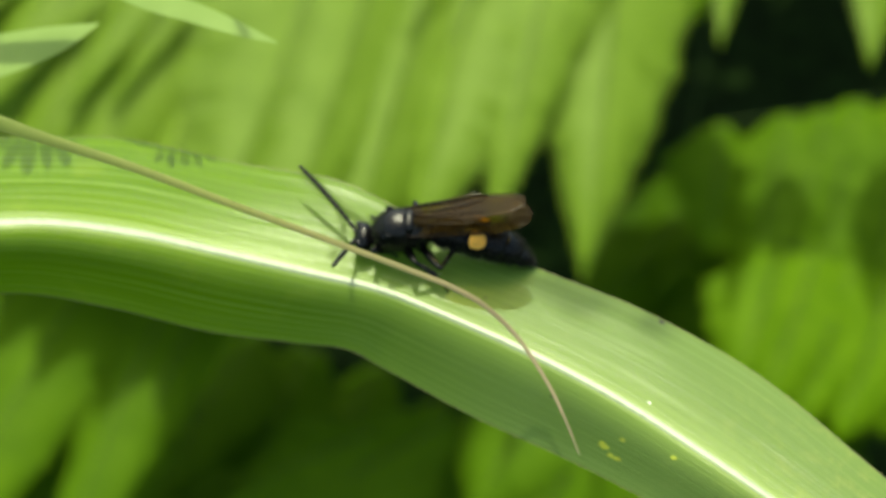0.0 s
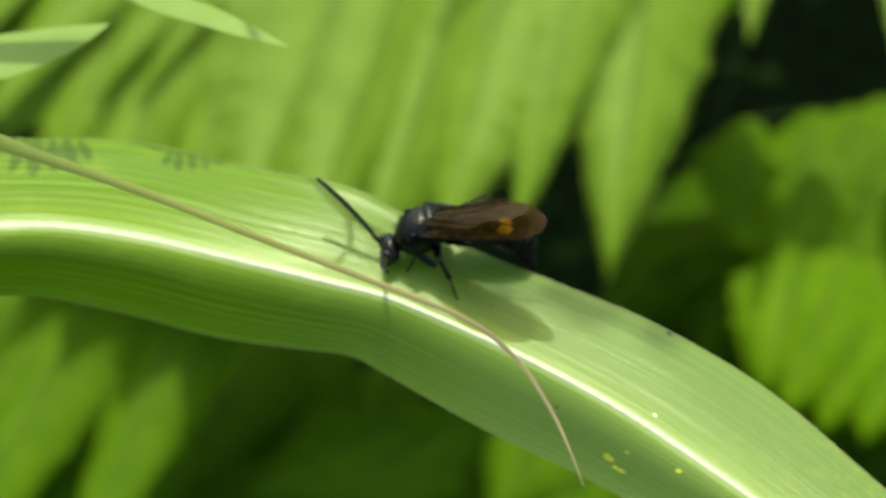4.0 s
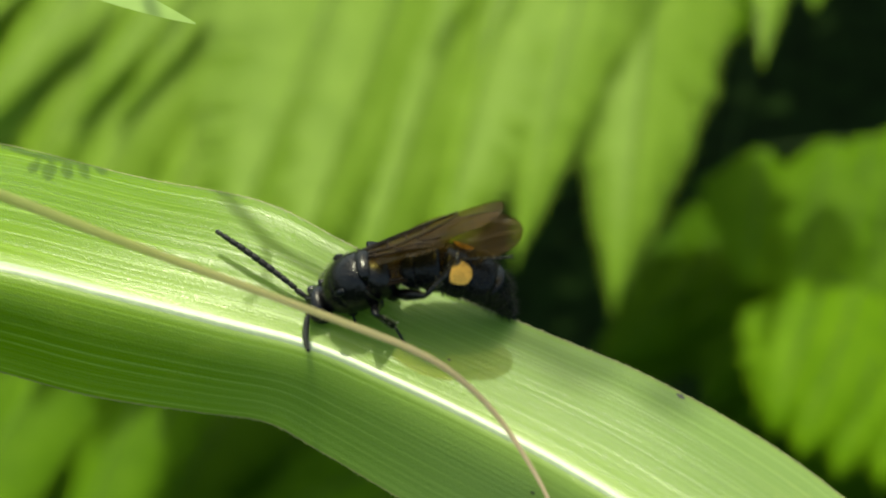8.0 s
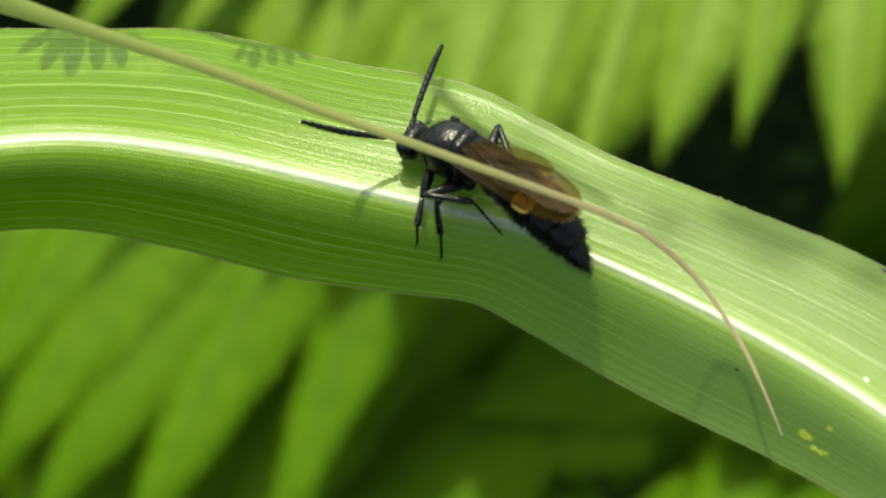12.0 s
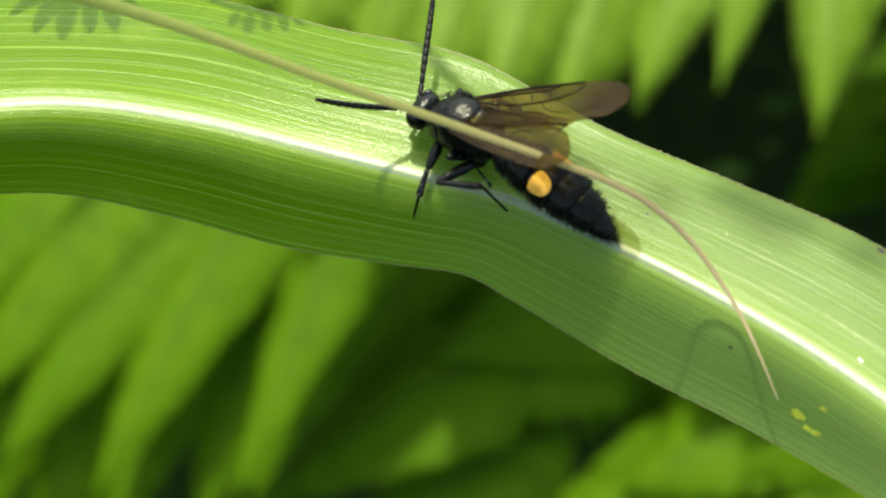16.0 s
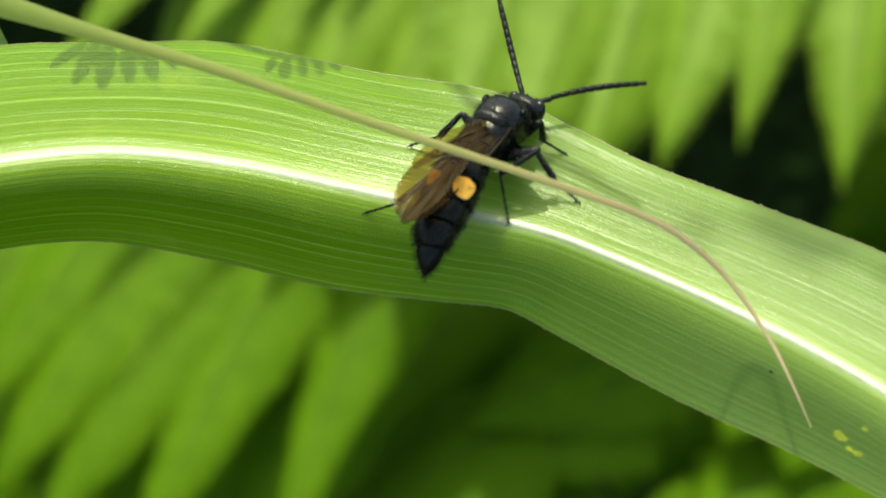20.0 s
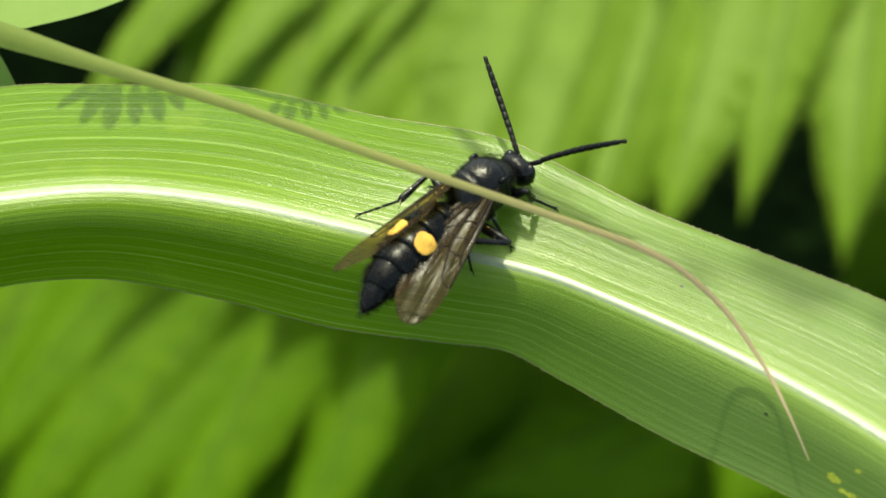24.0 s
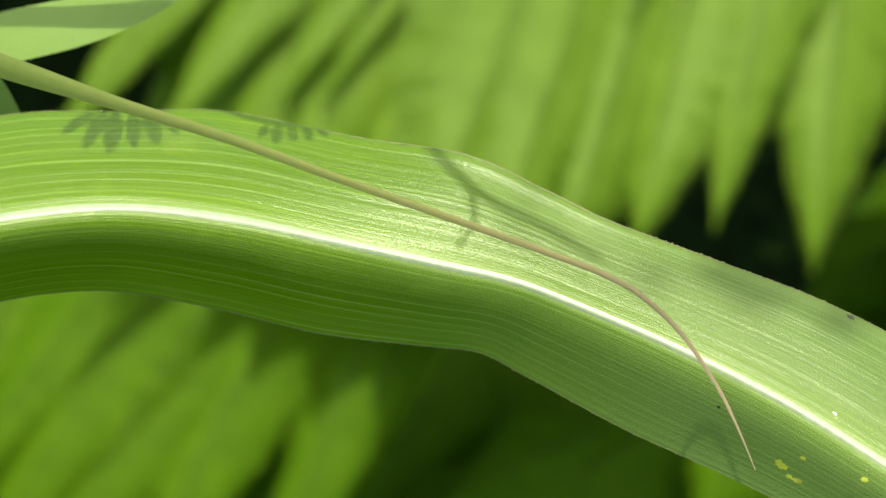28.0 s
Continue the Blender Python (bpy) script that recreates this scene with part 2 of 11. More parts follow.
# darkest copy of the fern leaf, deep shade painted as leaf colour
FERN_SHADE = leaf_material("fern_leaf_deep_shade", (0.036, 0.085, 0.003), (0.065, 0.135, 0.005), (0.09, 0.19, 0.005), 0.36, spec=0.03)
PALE = leaf_material("pale_leaf", (0.19, 0.29, 0.07), (0.25, 0.36, 0.11), (0.26, 0.39, 0.075), 0.40)
STEM = plain("stem", (0.10, 0.16, 0.03), 0.55, grain=0.3, size=300.0)
FERN_STEM = plain("fern_stalk", (0.03, 0.055, 0.01), 0.7, grain=0.3, size=300.0, spec=0.2)
# ground set near black: shade under the ferns is in its colour
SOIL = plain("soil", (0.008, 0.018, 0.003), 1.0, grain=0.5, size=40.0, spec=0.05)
SPOT_YELLOW = plain("leaf_spot_yellow", (0.36, 0.40, 0.04), 0.5, grain=0.25, size=1500.0)
SPECK_DARK = plain("dark_speck", (0.02, 0.018, 0.01), 0.6, grain=0.3)
FLECK_WHITE = plain("white_fleck", (0.6, 0.62, 0.5), 0.5, grain=0.2)

# ---- the broad grass leaf: an arched ribbon, its midrib a low ridge ----
MIDRIB_LINE = [(-77.0, -6.6, 4.7), (-55.7, 0.6, -0.4), (-44.7, 3.0, -2.1), (-33.4, 4.1, -2.8), (-21.9, 3.0, -2.1), (-10.4, 0.6, -0.4), (0.0, -1.7, 1.2), (6.5, -3.15, 2.2), (12.1, -5.15, 3.4), (22.9, -9.75, 6.9), (33.4, -15.1, 11.2), (43.5, -21.5, 16.3), (53.0, -28.1, 21.5), (64.3, -36.5, 28.5), (76.9, -45.6, 36.8)]
UPPER_EDGE = [(-82.4, 1.2, -6.4), (-58.3, 10.4, -13.5), (-46.4, 14.1, -16.5), (-34.3, 14.5, -15.9), (-23.0, 14.5, -16.1), (-9.1, 11.6, -11.0), (2.4, 9.6, -6.8), (10.1, 6.1, -4.0), (16.8, 2.8, -1.6), (28.5, -1.6, 0.9), (39.0, -5.8, 2.9), (50.5, -12.3, 7.1), (60.1, -20.4, 13.3), (70.3, -30.3, 21.4), (79.3, -43.6, 34.2)]
LOWER_EDGE = [(-75.8, -18.0, 1.0), (-56.4, -9.1, -3.6), (-45.7, -5.5, -4.9), (-34.8, -4.3, -5.5), (-23.8, -6.0, -5.0), (-12.8, -8.5, -3.6), (-2.8, -9.7, -2.0), (3.6, -10.4, -1.1), (8.6, -12.9, -0.9), (18.3, -18.0, 2.0), (29.0, -22.7, 6.8), (39.2, -27.8, 12.6), (49.5, -33.8, 18.2), (61.5, -41.1, 25.6), (76.5, -48.5, 35.0)]


def leaf_point(k, r):
    """k: station along the leaf; r: -1 lower edge, 0 midrib, 1 upper edge. With the normal's lift as a gentle arch across."""
    m = spline(MIDRIB_LINE, k)
    e = spline(UPPER_EDGE if r > 0 else LOWER_EDGE, k)
    a = abs(r)
    q = m + (e - m) * a
    if r < 0:
        # the lower half leaves the midrib level with the upper one and bends down in a wide curve
        outer = max(0.0, min(1.0, (k - 6.3) / 2.5))
        q = q.lerp(m - (spline(UPPER_EDGE, k) - m) * a, 0.46 * max(0.0, 1 - a) ** 2.4)
        q.z += (1.2 * outer - 0.35) * a
    swell = 4 * a * (1 - a)
    left = max(0.0, min(1.0, (5.5 - k) / 3))
    q.z += (0.28 if r > 0 else 0.15 + 0.5 * left) * swell
    q.y += (0.35 if r > 0 else 0.15) * swell
    q.z += 0.15 * math.sin(k * 3.1 + r * 2.0) * a
    # beyond the crest the blade dips less steeply
    rise = 0.075 * max(0.0, q.x - 2) * min(1.0, max(0.0, q.x - 2) / 10)
    return at(q.x * (1 - rise / 280), q.y * (1 - rise / 280), q.z + rise)


def build_leaf():
    root = tagged(new("grass_leaf"), "broad arching green grass leaf with a white midrib", "leaf")
    n, last = 420, len(MIDRIB_LINE) - 1
    for side, sign in (("upper_half", 1), ("lower_half", -1)):
        bm = bmesh.new()
        rows, uvs, run, before = [], [], 0.0, None
        for i in range(n + 1):
            k = last * i / n
            mid = leaf_point(k, 0)
            run += (mid - before).length * 1000 if before else 0
            before = mid
            row, uv = [], []
            for j in range(29):
                a = j / 28
                wob = 1 + (0.004 * noise.noise((run * 0.9, sign, 0)) + 0.003 * noise.noise((run * 4, sign, 5))) * a
                row.append(leaf_point(k, sign * a * wob))
                uv.append((run, 0.5 + 0.5 * sign * a))
            rows.append(row if sign > 0 else row[::-1])
            uvs.append(uv if sign > 0 else uv[::-1])
        sheet(bm, rows, uvs)
        half = part(side, bm, GRASS, root, "green leaf half with fine parallel veins")
        edge = bmesh.new()
        # thin pale margin with fine forward teeth
        for i in range(n):
            k = last * i / n
            p, q = leaf_point(k, sign * 1.0), leaf_point(last * (i + 1) / n, sign * 1.0)
            out = (p - leaf_point(k, sign * 0.97)).normalized()
            lift = (q - p).cross(out).normalized() * 0.00005 * sign
            tooth = random.random() < 0.5
            a, b = p - out * 0.00005, q - out * 0.00005
            c, d = q + out * 0.00004, p + out * 0.00004
            vs = [edge.verts.new(v + lift) for v in (a, b, c, d)]
            edge.faces.new(vs)
            if tooth:
                m = p.lerp(q, random.random())
                t = [edge.verts.new(v + lift) for v in (m, m + (q - p).normalized() * 0.00016, m + out * random.uniform(0.00012, 0.00028) + (q - p).normalized() * 0.0002)]
                edge.faces.new(t)
        part("leaf_margin", edge, MARGIN, half, "pale finely toothed leaf edge")
    bm = bmesh.new()
    rows = []
    for i in range(281):
        k = last * i / 280
        across = leaf_point(k, 0.05) - leaf_point(k, -0.05)
        along = leaf_point(min(last, k + 0.02), 0) - leaf_point(max(0, k - 0.02), 0)
        lift = along.cross(across).normalized()
        if lift.z < 0:
            lift = -lift
        wide = 0.042 - 0.006 * i / 280
        row = []
        for c in (-1, -0.8, -0.6, -0.4, -0.2, 0, 0.25, 0.5, 0.75, 1):
            p = leaf_point(k, wide * c)
            row.append(p + lift * (0.00006 * (1 - c * c) + 0.00001))
        rows.append(row)
    sheet(bm, rows)
    bmesh.ops.recalc_face_normals(bm, faces=bm.faces)
    part("midrib", bm, MIDRIB, root, "white raised midrib")
    bm = bmesh.new()
    top = leaf_point(0, 0)
    tube(bm, [top + Vector((0.004, 0, -0.001)), top + Vector((-0.006, 0, -0.008)), top + Vector((-0.012, 0, -0.05)), Vector((top.x - 0.02, top.y, 0))], [0.0012, 0.0028, 0.0032, 0.004], 12)
    part("culm", bm, STEM, root, "green grass stalk")
    return root


grass_leaf = build_leaf()


def blade(name, label, points, widths, depth, material, lean=0.0):
    """A slender keeled blade through points of the subject's axes, widths in millimetres."""
    bm = bmesh.new()
    rows = []
    n = len(points) * 10
    for i in range(n + 1):
        k = (len(points) - 1) * i / n
        p, q = spline(points, k), spline(points, min(k + 0.02, len(points) - 1)) - spline(points, max(k - 0.02, 0))
        w = spline([(x, 0, 0) for x in widths], k).x / 2
        across = Vector((-q.y, q.x, 0)).normalized() if q.length else Vector((0, 1, 0))
        across.z = -lean * across.y
        rows.append([at(*(p + across * w * c + Vector((0, 0, d * w)))) for c, d in ((1, 0), (0.55, depth * 0.6), (0, depth), (-0.55, depth * 0.6), (-1, 0))])
    sheet(bm, rows)
    root = tagged(new(name), label, "grass blade")
    part("blade", bm, material, root)
    vein = bmesh.new()
    line = [at(*(spline(points, (len(points) - 1) * i / 40) + Vector((0, 0, -0.15)))) for i in range(41)]
    tube(vein, line, [0.00012 * max(0.2, 1 - i / 44) for i in range(41)], 6)
    part("rib", vein, material, root)
    stalk = bmesh.new()
    foot = Vector((line[0].x - 0.02, line[0].y, 0))
    tube(stalk, [line[0], line[0].lerp(foot, 0.3) - Vector((0.012, 0, 0)), foot], [0.0007, 0.0011, 0.0016], 8)
    part("stalk", stalk, STEM, root)
    return root


AWN_LINE = [(-87.8, 33.4, 22.0), (-67.9, 25.7, 18.0), (-55.2, 21.3, 16.0), (-41.9, 17.1, 15.0), (-31.2, 13.7, 15.0), (-20.5, 10.4, 15.5), (-9.8, 6.6, 16.0), (0.9, 2.9, 16.0), (11.5, -0.8, 15.5), (15.1, -2.2, 15.0), (18.6, -4.1, 14.0), (22.6, -7.7, 12.4), (26.1, -12.7, 11.9), (28.1, -16.7, 12.6), (29.8, -20.8, 13.1)]
AWN_WIDTH = [1.69, 2.26, 2.37, 2.26, 1.34, 1.0, 0.82, 0.72, 0.62, 0.6, 0.56, 0.48, 0.36, 0.22, 0.07]
slender = blade("slender_grass_blade", "thin dry grass blade tip hanging across the leaf", AWN_LINE, AWN_WIDTH, 0.25, AWN)
blade("pale_grass", "pale green pointed grass blade beside the leaf", [(-105.5, 71.5, -30.0), (-73.7, 57.3, -28.0), (-48.5, 45.8, -26.0), (-24.2, 34.0, -24.0), (-14.9, 30.8, -23.0), (-8.8, 28.6, -22.0), (-4.4, 27.1, -22.0)], [1.69, 2.26, 2.54, 3.11, 2.82, 1.69, 0.17], 0.07, PALE, 0.9)
blade("pale_leaf", "broad pale green leaf tip behind the grass leaf", [(-83.0, 15.6, -40.0), (-59.6, 20.5, -36.0), (-49.7, 23.5, -34.0), (-40.1, 25.6, -33.0), (-32.4, 27.8, -32.0), (-27.1, 29.9, -32.0)], [5.08, 6.33, 6.55, 5.93, 3.73, 0.23], 0.07, PALE, 0.9)
blade("pale_leaf", "pale green drooping leaf tip behind the grass leaf", [(-77.3, 30.9, -38.0), (-61.9, 24.5, -38.0), (-54.2, 19.0, -38.0), (-49.1, 14.2, -38.0), (-47.2, 11.6, -38.0)], [5.08, 6.78, 6.21, 2.82, 0.23], 0.07, PALE, 0.9)

# ---- spots and specks on the leaf ----

def leaf_spot(k, r, wide, high, material, label):
    """A ragged thin patch lying on the leaf; wide along and high across it, in millimetres."""
    rnd = random.Random(k * 7 + r)
    bm = bmesh.new()
    e, f = 0.02, 0.02
    mid = leaf_point(k, r)
    along, across = leaf_point(k + e, r) - mid, leaf_point(k, r + f) - mid
    lift = along.cross(across).normalized()
    lift = lift if lift.z > 0 else -lift
    dk, dr = e / (along.length * 1000), f / (across.length * 1000)
    rim = []
    for j in range(18):
        a = 2 * math.pi * j / 18
        s = 0.5 * rnd.uniform(0.6, 1.15)
        rim.append(bm.verts.new(leaf_point(k + math.cos(a) * s * wide * dk, r + math.sin(a) * s * high * dr) + lift * 0.00002))
    top = bm.verts.new(mid + lift * 0.00003)
    for j in range(18):
        bm.faces.new((rim[j], rim[(j + 1) % 18], top))
    bmesh.ops.recalc_face_normals(bm, faces=bm.faces)
    part("leaf_spot", bm, material, grass_leaf, label)


for k, r, wide, high, material, label in (
        (10.20, -0.63, 1.81, 0.79, SPOT_YELLOW, 'yellow leaf spot'),
        (10.30, -0.70, 1.02, 0.56, SPOT_YELLOW, 'yellow leaf spot'),
        (10.37, -0.70, 1.13, 0.56, SPOT_YELLOW, 'yellow leaf spot'),
        (10.17, -0.60, 0.68, 0.45, SPOT_YELLOW, 'yellow leaf spot'),
        (10.30, -0.43, 0.79, 0.45, SPOT_YELLOW, 'yellow leaf spot'),
        (10.77, -0.27, 0.79, 0.56, SPOT_YELLOW, 'yellow leaf spot'),
        (9.53, -0.37, 0.45, 0.34, SPECK_DARK, 'dark speck'),
        (8.53, 0.37, 0.40, 0.28, SPECK_DARK, 'dark speck'),
        (10.33, 0.13, 0.56, 0.34, FLECK_WHITE, 'whitish fleck'),
        (3.50, 0.00, 0.34, 0.23, SPECK_DARK, 'dark speck'),
        (10.13, 0.97, 1.13, 0.56, SPECK_DARK, 'dark speck')):
    leaf_spot(k, r, wide, high, material, label)

# ---- ground and undergrowth ----
def build_ground():
    bm = bmesh.new()
    rows = []
    for i in range(61):
        for_y = -0.9 + 3.0 * i / 60
        rows.append([Vector((x, for_y, 0.03 * noise.noise((x * 3, for_y * 3, 0)) + 0.008 * noise.noise((x * 15, for_y * 15, 3))))
                     for x in (-1.8 + 3.6 * j / 60 for j in range(61))])
    grid = sheet(bm, rows)
    # skirt out to the horizon
    far = 3000
    ring = [grid[0][j] for j in range(61)] + [grid[i][60] for i in range(1, 61)] + [grid[60][j] for j in range(59, -1, -1)] + [grid[i][0] for i in range(59, 0, -1)]
    outer = [bm.verts.new((Vector((v.co.x, v.co.y - 0.6, 0)).normalized() * far)) for v in ring]
    for j in range(len(ring)):
        bm.faces.new((ring[j], ring[(j + 1) % len(ring)], outer[(j + 1) % len(ring)], outer[j]))
    bmesh.ops.recalc_face_normals(bm, faces=bm.faces)
    tagged(part("ground", bm, SOIL), "green-black ground under the plants, shade in its colour", "ground", kind="structure")


build_ground()


def leaflet_mesh(length, width, seed, droop):
    """A long pointed leaflet with a toothed edge, lying along +x from its base, keeled across and drooping along."""
    rnd = random.Random(seed)
    bm = bmesh.new()
    n = 34
    rows = []
    for i in range(n + 1):
        s = i / n
        env = min(1.0, 0.35 + s * 2.2) * (1 - s ** 4) ** 0.8
        tooth = (1.0, 0.97, 0.92)[i % 3] * (1 + rnd.uniform(-0.05, 0.05))
        w = 0.5 * width * env * tooth
        row = []
        for c in (-1, -0.66, -0.33, 0, 0.33, 0.66, 1):
            x = s * length + abs(c) * 0.02 * length * (1 - s)
            z = droop * length * (math.sin(math.pi * s) * 0.9) - 0.06 * width * env * abs(c) ** 1.4 + 0.02 * width * rnd.uniform(-1, 1)
            row.append(Vector((x, c * w, z)))
        rows.append(row)
    sheet(bm, rows)
    return bm


def pinna_mesh(length, width, seed, droop):
    """A fern pinna along +x: a slim blade cut on both sides into many narrow pointed lobes."""
    rnd = random.Random(seed)
    bm = bmesh.new()
    count = max(12, int(length / 0.0014))

    def height(s):
        return droop * length * math.sin(math.pi * s) * 0.9
    core = []
    for i in range(count + 1):
        s = i / count
        env = min(1.0, 0.35 + s * 3.0) * (1 - s ** 1.7) ** 0.95
        core.append((s, env))
    for side in (1, -1):
        phase, beat = rnd.uniform(0, 6.28), rnd.uniform(30, 42)
        inner = [bm.verts.new((s * length, side * 0.16 * width * env, height(s))) for s, env in core]
        axis = [bm.verts.new((s * length, 0, height(s) + 0.01 * width)) for s, env in core]
        for i in range(count):
            quad = (axis[i], axis[i + 1], inner[i + 1], inner[i]) if side < 0 else (inner[i], inner[i + 1], axis[i + 1], axis[i])
            bm.faces.new(quad)
            s, env = core[i]
            reach = 0.5 * width * max(env, 0.05) * rnd.uniform(0.93, 1.03) * (0.98 + 0.03 * math.sin(beat * s + phase))
            tip_x = (s + 0.5 / count) * length + 0.35 * reach
            mid = bm.verts.new(((s + 0.7 / count) * length + 0.22 * reach, side * 0.62 * reach, height(s) - 0.02 * width + rnd.uniform(-0.005, 0.005) * width))
            low = bm.verts.new(((s + 0.1 / count) * length + 0.14 * reach, side * 0.60 * reach, height(s) - 0.02 * width + rnd.uniform(-0.005, 0.005) * width))
            tip = bm.verts.new((tip_x, side * reach, height(s) - 0.06 * width + rnd.uniform(-0.008, 0.008) * width))
            lobe = (inner[i], low, mid, inner[i + 1])
            bm.faces.new(lobe if side < 0 else lobe[::-1])
            bm.faces.new((low, tip, mid) if side < 0 else (mid, tip, low))
    bmesh.ops.recalc_face_normals(bm, faces=bm.faces)
    return bm


# the bank behind: x to the right and y up, in millimetres on the plane 1.25 m behind the leaf
def on_bank(x, y, w):
    near = (280 - w) / 1530
    return at(x * near, y * near, w)


def frond(label, fingers, material, seed, w=-1300, slope=0.62, loose=8, group="ferns behind the leaf"):
    """A frond on the bank: pinnae from base to tip (x, y each) with their breadth, on a sheet that rises towards the viewer as it falls; its stalk joins the bases."""
    root = tagged(new("fern_frond"), label, "fern", group)
    rnd = random.Random(seed)
    bases = sorted((f[0], f[1]) for f in fingers)
    bm = bmesh.new()
    pts = [on_bank(*spline([(x, y, 0) for x, y in bases], (len(bases) - 1) * i / 24).xy, w - 6) for i in range(25)]
    tube(bm, pts, [0.0008 * (1 - 0.6 * i / 24) for i in range(25)], 8)
    part("rachis", bm, FERN_STEM, root, "green fern stalk")
    bm = bmesh.new()
    foot = Vector((pts[0].x, pts[0].y + 0.04, 0))
    tube(bm, [pts[0], pts[0].lerp(foot, 0.4) + Vector((0, 0.02, 0)), foot], [0.0006, 0.0007, 0.0009], 8)
    part("stipe", bm, FERN_STEM, root, "green fern stalk")
    for x0, y0, x1, y1, breadth in fingers:
        lift = rnd.uniform(-loose, loose)
        base, tip = on_bank(x0, y0, w + lift), on_bank(x1, y1, w + lift + slope * abs(y0 - y1))
        x = tip - base
        length = x.length
        x.normalize()
        face = Vector((rnd.uniform(-0.03, 0.03) * loose, -0.1 + rnd.uniform(-0.025, 0.025) * loose, 1.0)).normalized()
        y = face.cross(x).normalized()
        z = x.cross(y)
        m = Matrix((x, y, z)).transposed().to_4x4()
        m.translation = base
        bm = pinna_mesh(length, breadth * 0.001, rnd.random(), rnd.uniform(0.02, 0.05))
        bm.transform(m)
        ob = part("leaflet", bm, material, root)
        vein = bmesh.new()
        tube(vein, [base + z * 0.001, base.lerp(tip, 0.5) + z * 0.07 * length, base.lerp(tip, 0.9) + z * 0.02 * length], [0.0006, 0.0005, 0.0002], 6)
        part("vein", vein, FERN_STEM, ob)
    return root


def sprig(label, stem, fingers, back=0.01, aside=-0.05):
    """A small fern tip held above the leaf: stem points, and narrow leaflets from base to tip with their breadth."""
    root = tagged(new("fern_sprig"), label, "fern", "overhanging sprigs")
    bm = bmesh.new()
    pts = [at(*spline(stem, (len(stem) - 1) * i / 20)) for i in range(21)]
    tube(bm, pts, [0.0004] * 21, 6)
    start = pts[0]
    tube(bm, [start, start + Vector((aside, back, -0.03)), Vector((start.x + 2 * aside, start.y + 2 * back, 0))], [0.0005, 0.001, 0.0016], 6)
    part("rachis", bm, STEM, root, "green fern stalk")
    for base, tip, breadth in fingers:
        base, tip = at(*base), at(*tip)
        x = (tip - base).normalized()
        y = SUN.cross(x).normalized()
        m = Matrix((x, y, x.cross(y))).transposed().to_4x4()
        m.translation = base
        bm = leaflet_mesh((tip - base).length, breadth * 0.001, breadth, 0.02)
        bm.transform(m)
        part("leaflet", bm, FERN, root)


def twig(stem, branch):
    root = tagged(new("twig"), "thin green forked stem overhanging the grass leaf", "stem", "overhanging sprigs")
    for name, line, r in (("stem", stem, 0.0007), ("branch", branch, 0.0004)):
        bm = bmesh.new()
        pts = [at(*spline(line, (len(line) - 1) * i / 20)) for i in range(21)]
        tube(bm, pts, [r * (1 - 0.4 * i / 20) for i in range(21)], 8)
        part(name, bm, STEM, root)
    start = at(*stem[0])
    bm = bmesh.new()
    tube(bm, [start, start + Vector((-0.03, 0.09, 0.05)), start + Vector((-0.14, 0.16, 0.0)), Vector((start.x - 0.20, start.y + 0.18, 0))], [0.0007, 0.0009, 0.0013, 0.002], 8)
    part("stalk", bm, STEM, root)


def shrub():
    """A dense shrub out of view, added behind the ferns to keep the ground in shade."""
    root = tagged(new("shrub"), "unseen leafy shrub added to shade the ground behind the ferns", "shrub")
    rnd = random.Random(21)
    bm = bmesh.new()
    tube(bm, [Vector((0.1, 2.4, 0)), Vector((0.12, 2.38, 0.6)), Vector((0.05, 2.4, 1.15))], [0.03, 0.025, 0.012], 10)
    part("trunk", bm, STEM, root, "brown-green stem")
    for k in range(7):
        bm = bmesh.new()
        a = 2 * math.pi * k / 7
        end = Vector((1.1 * math.cos(a), 2.4 + 0.9 * math.sin(a), 1.1 + rnd.uniform(-0.05, 0.1)))
        tube(bm, [Vector((0.12, 2.38, 0.6)), Vector((0.12, 2.38, 0.6)).lerp(end, 0.5) + Vector((0, 0, 0.1)), end], [0.012, 0.008, 0.003], 8)
        part("limb", bm, STEM, root)
    verts, faces = [], []
    for _ in range(15000):
        a, q = rnd.uniform(0, 2 * math.pi), math.sqrt(rnd.random())
        edge = 1 + 0.22 * noise.noise((math.cos(a) * 2.2, math.sin(a) * 2.2, 7))
        c = Vector((0.05 + 2.0 * q * edge * math.cos(a), 2.42 + 1.05 * q * edge * math.sin(a), 0))
        c.z = 0.98 + 0.42 * (1 - q * q) + 0.2 * noise.noise(c * 2.5) - rnd.uniform(0, 0.25)
        if noise.noise(c * 3) < -0.55:
            continue
        a, r = rnd.uniform(0, 2 * math.pi), rnd.uniform(0.03, 0.055)
        x = Vector((math.cos(a), math.sin(a), rnd.uniform(-0.4, 0.2))) * r
        y = Vector((-math.sin(a), math.cos(a), rnd.uniform(-0.3, 0.3))) * r * 0.45
        i = len(verts)
        verts += [c - x, c - x * 0.2 + y, c + x * 0.4 + y * 0.7, c + x, c + x * 0.4 - y * 0.7, c - x * 0.2 - y]
        faces.append(tuple(range(i, i + 6)))
    me = bpy.data.meshes.new("leaves")
    me.from_pydata([tuple(v) for v in verts], [], faces)
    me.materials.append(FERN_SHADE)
    crown = new("crown", me)
    crown.parent = root
    tagged(crown, "dense green leaves", kind="stuff")


shrub()
frond("light green fern frond with long drooping pointed leaflets",
      [(224, 226, 203, -12, 114), (244, 226, 227, 96, 68), (197, 226, 148, 10, 78), (172, 226, 170, 64, 58), (166, 226, 104, 0, 130), (135, 226, 62, -18, 156), (104, 226, 23, -18, 162), (73, 226, -14, -12, 162)],
      FERN, 3, -1300, 0.62)

